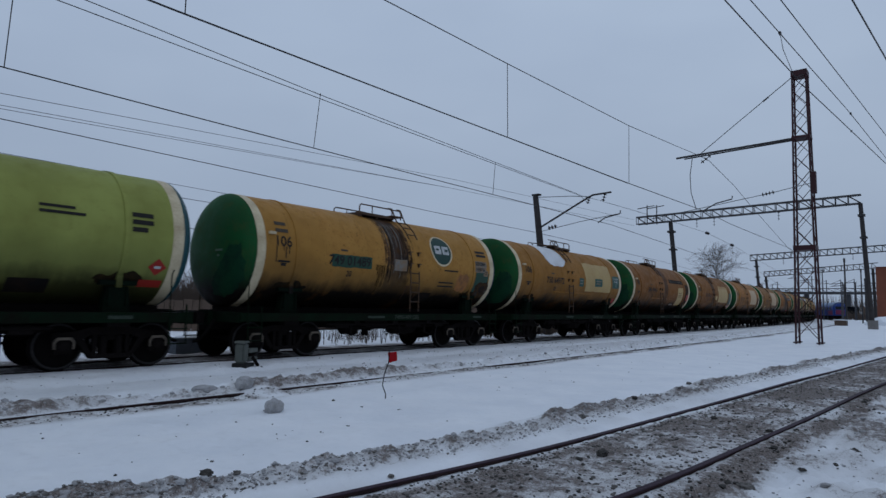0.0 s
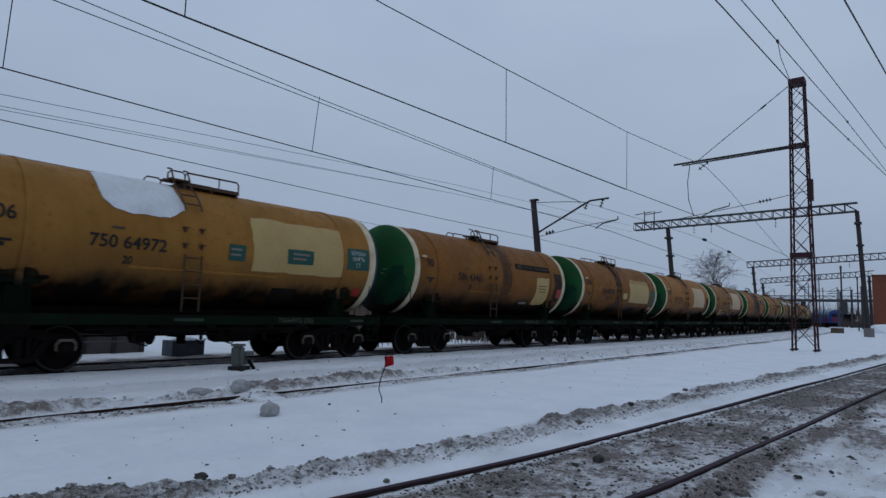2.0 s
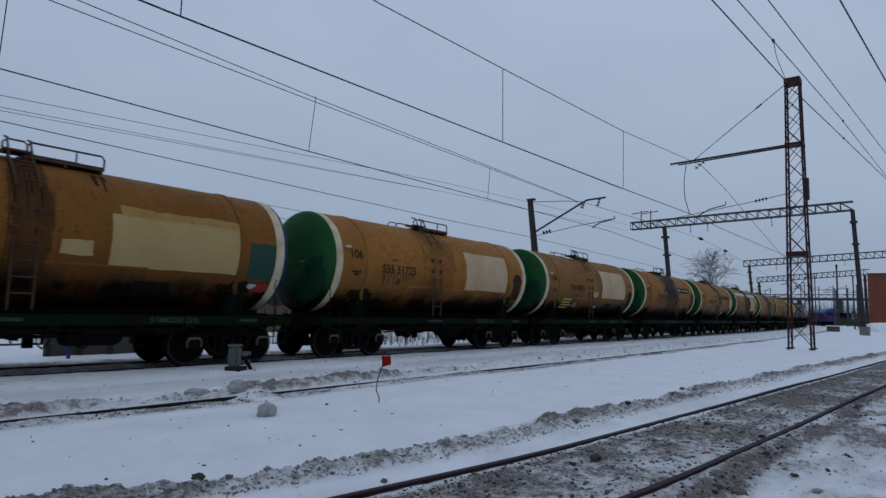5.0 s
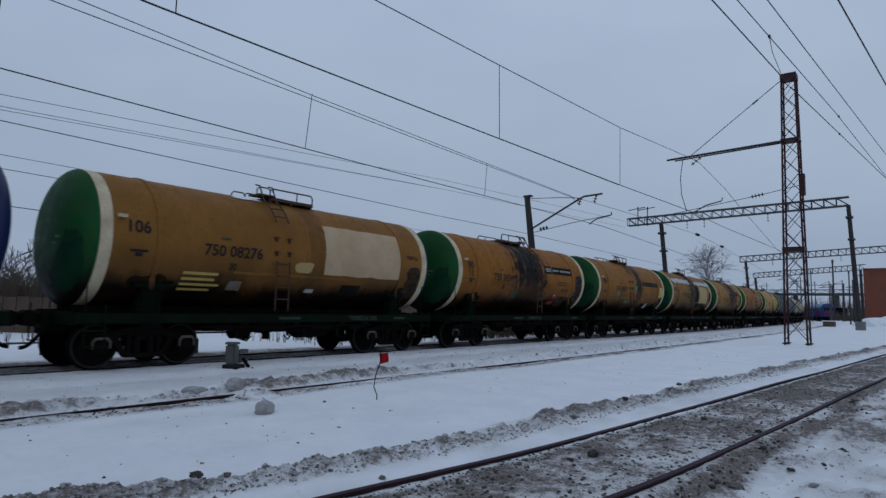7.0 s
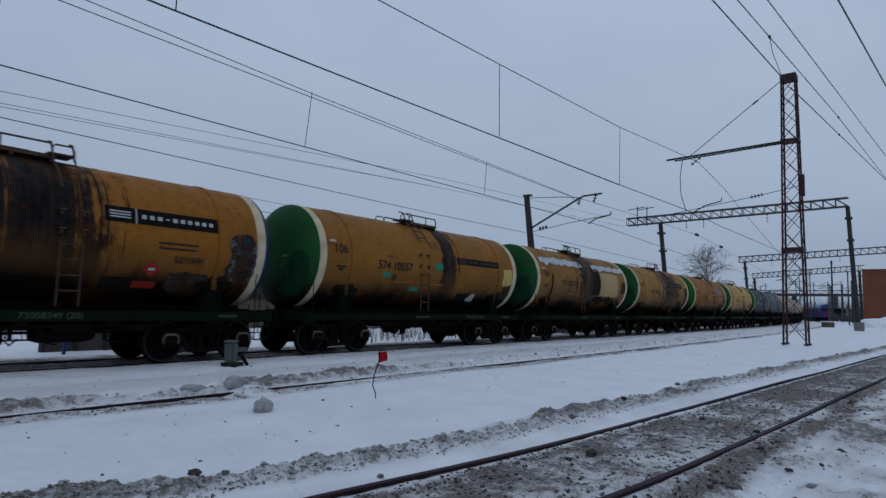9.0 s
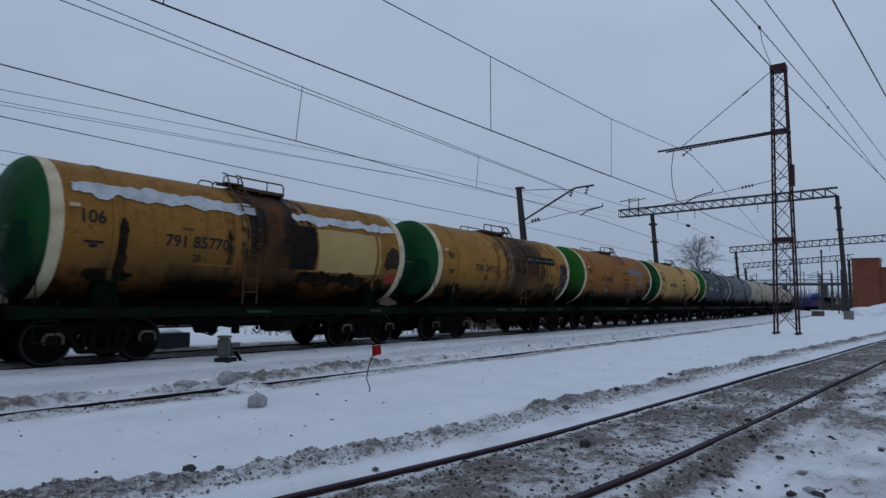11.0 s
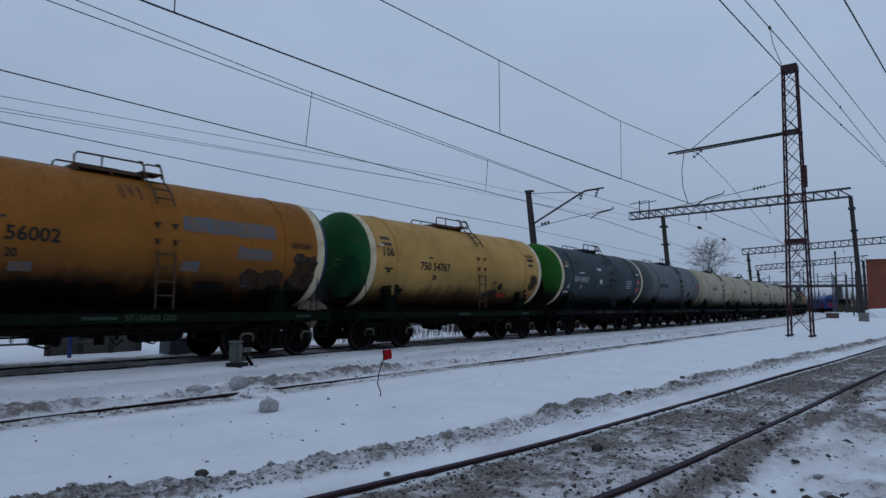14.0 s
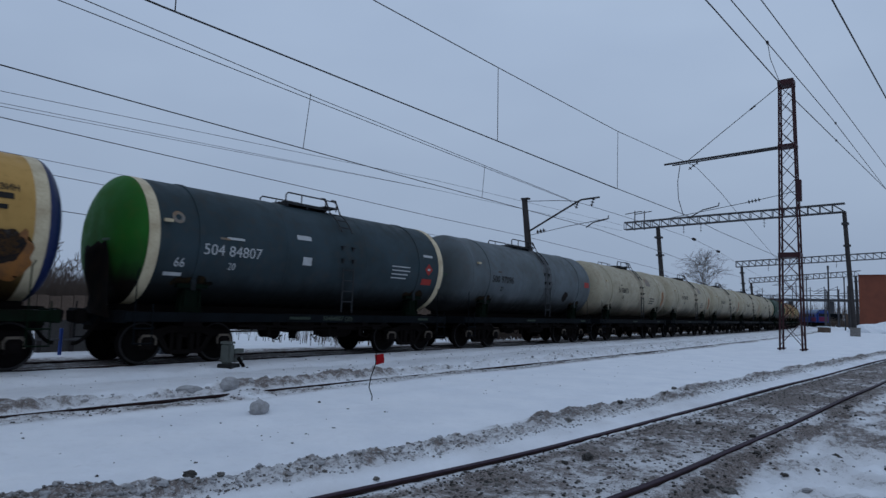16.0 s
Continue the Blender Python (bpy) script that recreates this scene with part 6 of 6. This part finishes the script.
def mid_band(g0, g1):
    def pick(rnd, n):
        s = 1 + 45 * rnd.rand(n) ** 1.3
        x, y, a = along(s, MID_D - 0.76 + g0 + (g1 - g0) * rnd.rand(n))
        return x, y
    return pick


def build_gravel():
    scatter("gravel", "dark grit and clods along the ploughed ridge", M_CLOD, 3600, near_band(-5.0, -4.45), (0.004, 0.018), 1)
    scatter("gravel", "greyed snow crumbs along the ploughed ridge", M_LUMP, 4500, near_band(-5.0, -4.46), (0.006, 0.022), 7)
    scatter("gravel", "clumps of ploughed dirty snow on the ridge", M_LUMP, 300, near_band(-4.98, -4.55, 1.5, 24), (0.012, 0.04), 17)
    scatter("gravel", "dark frozen clumps on the ridge", M_CLOD, 150, near_band(-4.95, -4.55, 1.5, 24), (0.01, 0.035), 18)
    scatter("gravel", "ballast grit between the near rails", M_STONE, 4200, near_band(-3.98, -2.6), (0.005, 0.022), 2)
    scatter("gravel", "frozen crumbs between the near rails", M_CLOD, 1500, near_band(-3.98, -2.6), (0.008, 0.032), 12)
    scatter("gravel", "brown grit along the inside of the first near rail", M_STONE, 1600, near_band(-4.0, -3.78), (0.005, 0.02), 19)
    scatter("gravel", "brown grit along the outside of the second near rail", M_STONE, 1500, near_band(-2.48, -2.1), (0.006, 0.024), 20)
    scatter("gravel", "dark clods in the snow beside the near track", M_STONE, 1100, near_band(-2.4, 1.5), (0.006, 0.045), 3)
    scatter("gravel", "snow crumbs beside the near track", M_LUMP, 900, near_band(-2.35, 2.0), (0.012, 0.05), 13)
    scatter("gravel", "dark grit at the foot of the half-buried rail", M_STONE, 1800, mid_band(-0.45, -0.04), (0.006, 0.02), 4)
    scatter("gravel", "snow crumbs on the bank behind the half-buried rail", M_LUMP, 900, mid_band(0.15, 0.9), (0.012, 0.05), 5)
    scatter("gravel", "specks of grit on the open snow", M_STONE, 90, lambda rnd, n: (-8.6 + 3.6 * rnd.rand(n), 1.5 + 24 * rnd.rand(n) ** 1.5), (0.008, 0.022), 6)
    scatter("gravel", "specks of grit beside the train's track", M_STONE, 260, lambda rnd, n: along(2 + 40 * rnd.rand(n), 11 + 2.3 * rnd.rand(n))[:2], (0.01, 0.03), 8)


track_box()
marker_flag()
clods()
build_gravel()

# ---- behind the train and down the yard ----


def bare_tree(height, seed, mat, depth=5, spread=0.5, droop=0.0, thin=0.012):
    """Trunk mesh and a crown of thin bare branches."""
    rnd = random.Random(seed)
    trunk, crown = bmesh.new(), bmesh.new()

    def grow(p, d, length, r, level):
        pts, rs = [p.copy()], [r]
        q, w = p.copy(), d.copy()
        for k in range(3):
            w = (w + Vector((rnd.uniform(-1, 1), rnd.uniform(-1, 1), rnd.uniform(-0.4, 0.6) - droop * level * 0.3)) * 0.14).normalized()
            q = q + w * length / 3
            pts.append(q.copy())
            rs.append(max(r * (1 - 0.2 * (k + 1)), thin))
        tube(trunk if level == 0 else crown, pts, rs, 7 if level == 0 else (4 if level < 3 else 3), False)
        if level < depth:
            for k in range(7 if level == 0 else rnd.choice((3, 3, 4) if level > 2 else (3, 3))):
                u = rnd.uniform(0.3, 1.0)
                at = pts[min(3, int(u * 3) + (1 if level == 0 and k < 2 else 0))]
                side = Vector((rnd.uniform(-1, 1), rnd.uniform(-1, 1), rnd.uniform(-0.1, 0.5) - droop * level * 0.18)).normalized()
                grow(at, (w * (1 - spread) + side * spread * 1.3).normalized(), length * rnd.uniform(0.5, 0.78), r * 0.5, level + 1)
    grow(Vector((0, 0, 0)), Vector((0, 0, 1)), height * 0.48, height * 0.016, 0)
    return mesh_of("trunk", trunk, mat), mesh_of("crown", crown, M_BARK)


def birch_tree(height, seed):
    """A tall slim birch: one straight trunk, steep limbs, fine twigs."""
    rnd = random.Random(seed)
    trunk, crown = bmesh.new(), bmesh.new()
    spine = [Vector((0.25 * math.sin(k * 0.7), 0.2 * math.cos(k * 0.9), height * k / 10)) for k in range(11)]
    tube(trunk, spine, [0.20 * (1 - k / 10.5) + 0.02 for k in range(11)], 8, False)

    def twig(p, d, length, r, level):
        pts = [p.copy()]
        for k in range(4):
            d = (d + Vector((rnd.uniform(-1, 1), rnd.uniform(-1, 1), rnd.uniform(-0.5, 0.7) - 0.75 * (level > 1))) * 0.24).normalized()
            pts.append(pts[-1] + d * length / 4)
        tube(crown, pts, [r, r * 0.8, r * 0.65, r * 0.5, r * 0.4], 3, False)
        if level < 3:
            for k in range(9 if level < 2 else 6):
                side = Vector((rnd.uniform(-1, 1), rnd.uniform(-1, 1), rnd.uniform(-0.1, 0.8)))
                twig(pts[rnd.randint(1, 4)], (d * 0.6 + side * 0.7).normalized(), length * rnd.uniform(0.4, 0.6), r * 0.55, level + 1)
    for k in range(46):
        u = 0.26 + 0.72 * k / 46
        a = k * 2.4 + rnd.uniform(-0.4, 0.4)
        p = spine[int(u * 10)].lerp(spine[min(10, int(u * 10) + 1)], u * 10 % 1)
        wide = math.sin(math.pi * min(1, (u - 0.2) / 0.85)) * 3.1 + 0.7
        twig(p, Vector((math.cos(a), math.sin(a), rnd.uniform(0.6, 1.3))).normalized(), wide, 0.04 * (1.15 - u) + 0.018, 1)
    return mesh_of("trunk", trunk, M_BIRCH), mesh_of("crown", crown, M_BARK)


def tree(pair, x, y, label, turn=0.0, z=-0.3):
    t = thing("tree", label, "tree", "bare trees round the yard", at=pose(x, y, z, 0, 0, turn))
    part("trunk", pair[0], t)
    part("crown", pair[1], t, "bare twiggy crown")


def build_trees():
    birch = birch_tree(12.0, 17)
    tree(birch, -29.3, 110, "tall bare birch behind the train", 40)
    a, b, c = (bare_tree(h, s, M_BARK, 4, 0.45, 0.0, 0.026) for h, s in ((8, 21), (6.5, 22), (9.5, 23)))
    rnd = random.Random(5)
    for k in range(70):
        far = rnd.uniform(52, 105)
        ang = radians(4 + 60 * (k + rnd.random()) / 70)
        tree((a, b, c)[k % 3], -far * math.cos(ang), far * math.sin(ang), "bare grey tree beyond the yard", rnd.uniform(0, 360), -1.6)


def brushwood(name, label, n, pick, height, seed, w=0.014):
    rnd = np.random.RandomState(seed)
    verts, faces = [], []
    x, y = pick(rnd, n)
    for px, py in zip(x, y):
        g = float(ground_at(px, py)[0])
        for _ in range(5):
            h = height * (0.5 + rnd.rand())
            dx, dy = rnd.uniform(-0.35, 0.35, 2) * h * 0.6
            o = len(verts)
            for s in ((-w, 0), (w * 0.5, w), (w * 0.5, -w)):
                verts.append((px + s[0], py + s[1], g - 0.1))
            verts.append((px + dx, py + dy, g + h))
            faces += [(o, o + 1, o + 3), (o + 1, o + 2, o + 3), (o + 2, o, o + 3)]
    me = bpy.data.meshes.new(name)
    me.from_pydata(verts, [], faces)
    me.materials.append(M_BRUSH)
    tagged(new(name, me), label, "brushwood", kind="stuff")


def shed(name, label, cx, cy, turn, w, d, h, wall, roof_h, windows=0):
    t = thing(name, label, "building", at=pose(cx, cy, -0.8, 0, 0, turn))
    made("wall", wall, t, lambda bm: box(bm, (0, 0, h / 2), (w, d, h)))

    def roof(bm):
        prism(bm, [(-d / 2 - 0.4, h), (d / 2 + 0.4, h), (0, h + roof_h)], -w / 2 - 0.4, w / 2 + 0.4)
    made("roof", M_SNOWCAP, t, roof, "snow-covered roof")
    for k in range(windows):
        x = -w / 2 + w * (k + 0.5) / windows
        win = made("window", M_WALL, t, lambda bm: box(bm, (x, -d / 2 - 0.02, h * 0.55), (1.3, 0.1, 1.5)))
        made("pane", M_GLASSDARK, win, lambda bm: box(bm, (x, -d / 2 - 0.06, h * 0.55), (1.1, 0.06, 1.3)))


def fence():
    f = thing("board_fence", "weathered brown board fence beyond the train", "fence")
    rnd = random.Random(3)
    bm0 = bmesh.new()
    box(bm0, (0, 0, 0.95), (0.04, 0.46, 2.3))
    bd = mesh_of("board", bm0, M_PLANK)
    for k in range(150):
        u = k * 0.5
        part("board", bd, f, at=pose(-33 + 0.10 * u, 4 + u, -0.6 + rnd.uniform(-0.05, 0.05), 0, 0, -5.7))


def build_far():
    fence()
    shed("brick_building", "red brick yard building with flat white-edged roof", -7.55, 150, 0, 4.4, 12, 11.5, M_BRICK, 0.3, 0)
    shed("brick_building", "lower red brick wing with rows of dark windows", 2.75, 150.6, 0, 16.2, 12, 9.7, M_BRICK, 0.3, 5)
    for x, y, r, k in ((1.6, 118, (10.5, 3.2, 2.1), 5), (-6.0, 112, (3.2, 2.2, 1.3), 8)):
        heap = new("snow_mound", lump_mesh("snow_mound", r, M_SNOWCAP, k))
        heap.matrix_basis = pose(x, y, -0.1)
        tagged(heap, "ploughed mound of snow before the brick building", "snow mound")
    shed("low_building", "low brown building with snowy roof", -78, 62, 50, 30, 8, 3.6, M_PLANK, 1.6, 5)
    shed("house", "small grey house with snowy roof", -95, 30, 70, 12, 9, 3.4, M_WALL, 2.6, 3)
    shed("house", "small brown house with snowy roof", -82, 95, 40, 14, 9, 3.4, M_PLANK, 2.4, 3)
    # railcar waiting far off
    c = thing("railcar", "blue and magenta railcar waiting far down the yard", "railcar", at=pose(-21.7, 198, 0.15, 0, 0, 110))

    def body(bm):
        prism(bm, [(-1.6, 0.9), (1.6, 0.9), (1.62, 3.2), (1.45, 3.9), (0.9, 4.35), (0, 4.5), (-0.9, 4.35), (-1.45, 3.9), (-1.62, 3.2)], 0, 21)
        bmesh.ops.bevel(bm, geom=[e for e in bm.edges if all(v.co.x < 0.01 for v in e.verts)], offset=0.5, segments=3, affect="EDGES")
    made("body", M_BLUECAR, c, body)
    made("roof", M_CARROOF, c, lambda bm: prism(bm, [(-1.63, 3.55), (-1.50, 3.95), (-0.92, 4.42), (0, 4.58), (0.92, 4.42), (1.50, 3.95), (1.63, 3.55)], 0.5, 20.9), "pale blue-grey roof")
    made("front_panel", M_CARRED, c, lambda bm: box(bm, (-0.02, 0, 1.85), (0.1, 2.1, 1.2)))
    made("side_band", M_CARRED, c, lambda bm: box(bm, (3.2, 1.64, 1.7), (4.5, 0.06, 1.1)))
    made("windscreen", M_GLASSDARK, c, lambda bm: box(bm, (-0.02, 0, 3.0), (0.1, 2.2, 0.8)))
    for k in range(6):
        made("side_window", M_GLASSDARK, c, lambda bm: box(bm, (3.5 + 2.8 * k, 1.63, 2.9), (1.6, 0.06, 0.8)))
    for x in (3.5, 17):
        made("bogie", M_BLACK, c, lambda bm: box(bm, (x, 0, 0.25), (4.6, 2.6, 1.4)))
    # footbridge and stored wagons across the distance
    b = thing("overbridge", "long dark overbridge across the far end of the yard", "bridge")
    made("deck", M_HAZE, b, lambda bm: box(bm, (-20, 262, 9.0), (130, 4, 0.8)))
    made("railing", M_HAZE, b, lambda bm: truss(bm, (-85, 262, 10.1), (45, 262, 10.1), 3.8, 1.3, 52, 0.07))
    for x in range(-78, 40, 13):
        made("pier", M_HAZE, b, lambda bm: box(bm, (x, 262, 4), (1.4, 2.5, 9)))
    for k, x in enumerate((-41, -28, -15, -2, 11)):
        v = thing("goods_wagon", "dark stored goods wagon in the distance", "wagon", "stored wagons far off")
        made("body", M_SILL_D if k % 2 else M_PLANK, v, lambda bm: box(bm, (x, 250, 2.6), (12, 3, 3.0)))
        made("underframe", M_BLACK, v, lambda bm: box(bm, (x, 250, 0.6), (11, 2.4, 0.9)))
    h = thing("platform_hut", "low brown timber platform box in the snow", "box", at=pose(-10.4, 100, -0.3))
    made("body", M_PLANK, h, lambda bm: box(bm, (-0.5, 0, 0.45), (1.4, 1.4, 0.95)))
    made("lid", M_SNOWCAP, h, lambda bm: box(bm, (-0.5, 0, 0.96), (1.6, 1.6, 0.12)))
    # grey treeline
    brushwood("far_woods", "grey line of far bare woods", 2600, lambda rnd, n: (lambda a, d: (-d * np.cos(a), d * np.sin(a)))(radians(-5) + radians(110) * rnd.rand(n), 330 + 60 * rnd.rand(n)), 9.0, 31, 0.16)
    def clumps(x0, x1, y0, y1, size):
        def pick(rnd, n):
            k = max(3, n // 14)
            cx, cy = x0 + (x1 - x0) * rnd.rand(k), y0 + (y1 - y0) * rnd.rand(k)
            q = rnd.randint(0, k, n)
            return cx[q] + rnd.normal(0, size, n), cy[q] + rnd.normal(0, size * 1.6, n)
        return pick
    brushwood("brushwood", "dry weeds and twigs beyond the train", 420, clumps(-22, -30, 8, 66, 0.5), 0.7, 32, 0.005)
    brushwood("thicket", "brown bare thicket beyond the train", 9500, clumps(-33.5, -38, 0, 75, 0.9), 2.4, 33, 0.015)
    def strip(s0, s1, d0, d1):
        def pick(rnd, n):
            q = along(s0 + (s1 - s0) * rnd.rand(n), TRAIN_D + d0 + (d1 - d0) * rnd.rand(n))
            return q[0], q[1]
        return pick
    brushwood("brushwood", "dense dry brown weeds along the far side of the train's track", 5200, strip(26, 120, 3.0, 6.5), 0.95, 35, 0.012)
    brushwood("brushwood", "thin dry weeds standing in the snow beyond the train", 300, strip(15, 27, 3.0, 8.0), 0.75, 36, 0.006)
    brushwood("thicket", "dark bare scrub at the end of the yard", 900, lambda rnd, n: (-34 + 40 * rnd.rand(n), 222 + 22 * rnd.rand(n)), 2.3, 37, 0.05)
    # equipment behind the train
    for x, y, w in ((-17.6, 9.5, 1.0),):
        e = thing("cable_cabinet", "squat grey-blue cable cabinet behind the train", "cabinet", at=pose(x, y, -0.15))
        made("body", M_CABINET, e, lambda bm: box(bm, (0, 0, 0.24), (0.6, w, 0.5)))
        made("snow_cap", M_SNOWCAP, e, lambda bm: lathe(bm, [(0.0, 0.62), (0.2, 0.60), (0.36, 0.52), (0.36, 0.49)], 14, "Z"), "thin cap of snow")
    e = thing("low_wall", "low dark grey concrete wall beyond the train", "wall", at=pose(-19.5, 6.6, -0.2))
    for k in range(3):
        made("panel", M_WALLDARK, e, lambda bm: box(bm, (0, 0.42 + 0.84 * k, 0.48), (0.12, 0.80, 1.0)))
    for k in range(4):
        made("post", M_POLE, e, lambda bm: box(bm, (0.03, 0.84 * k, 0.5), (0.18, 0.12, 1.08)))
    e = thing("barrier", "low blue metal barrier behind the train", "barrier", at=pose(-18.2, 5.8, -0.15))
    for y in (-0.9, 0.9):
        made("post", M_BLUECAR, e, lambda bm: tube(bm, [(0, y, -0.1), (0, y, 0.75)], 0.05, 6))
    made("rail", M_GIRDER, e, lambda bm: tube(bm, [(0, -3, 0.45), (0, 3, 0.45)], 0.03, 6))


build_trees()
build_far()


def travelled(t):
    """Wagon pitches that the train has gone by t seconds."""
    ease = 0.006 * math.exp(-((t - 8.3) / 2) ** 2) - 0.002 * math.exp(-((t - 3) / 2.5) ** 2)
    gain = 0.0011 * math.log(1 + math.exp((t - 12.6) / 0.4))
    return 0.7505 * t + 0.00075 * t * t - ease - 0.003 + gain


SLACK = {-1: -0.12, 12: 0.14}   # play in the couplings, metres


def motions():
    times = [k * 0.5 for k in range(33)]
    for n, w in WAGONS:
        rows = []
        for t in times:
            x, y, a = on_train(13.806 + (n - travelled(t)) * PITCH + SLACK.get(min(n, 12), 0.0))
            rows.append((t, pose(float(x), float(y), 0, 0, 0, math.degrees(float(a)))))
        walk(w, rows)
    # wheels roll on rails: less than a quarter turn from row to row
    beats = [k / 15 for k in range(241)]
    turns = [math.degrees(travelled(t) * PITCH / 0.475) for t in beats]
    for wheel in WHEELS:
        at = wheel.location.copy()
        walk(wheel, [(t, pose(at.x, at.y, at.z, a)) for t, a in zip(beats, turns)])


motions()
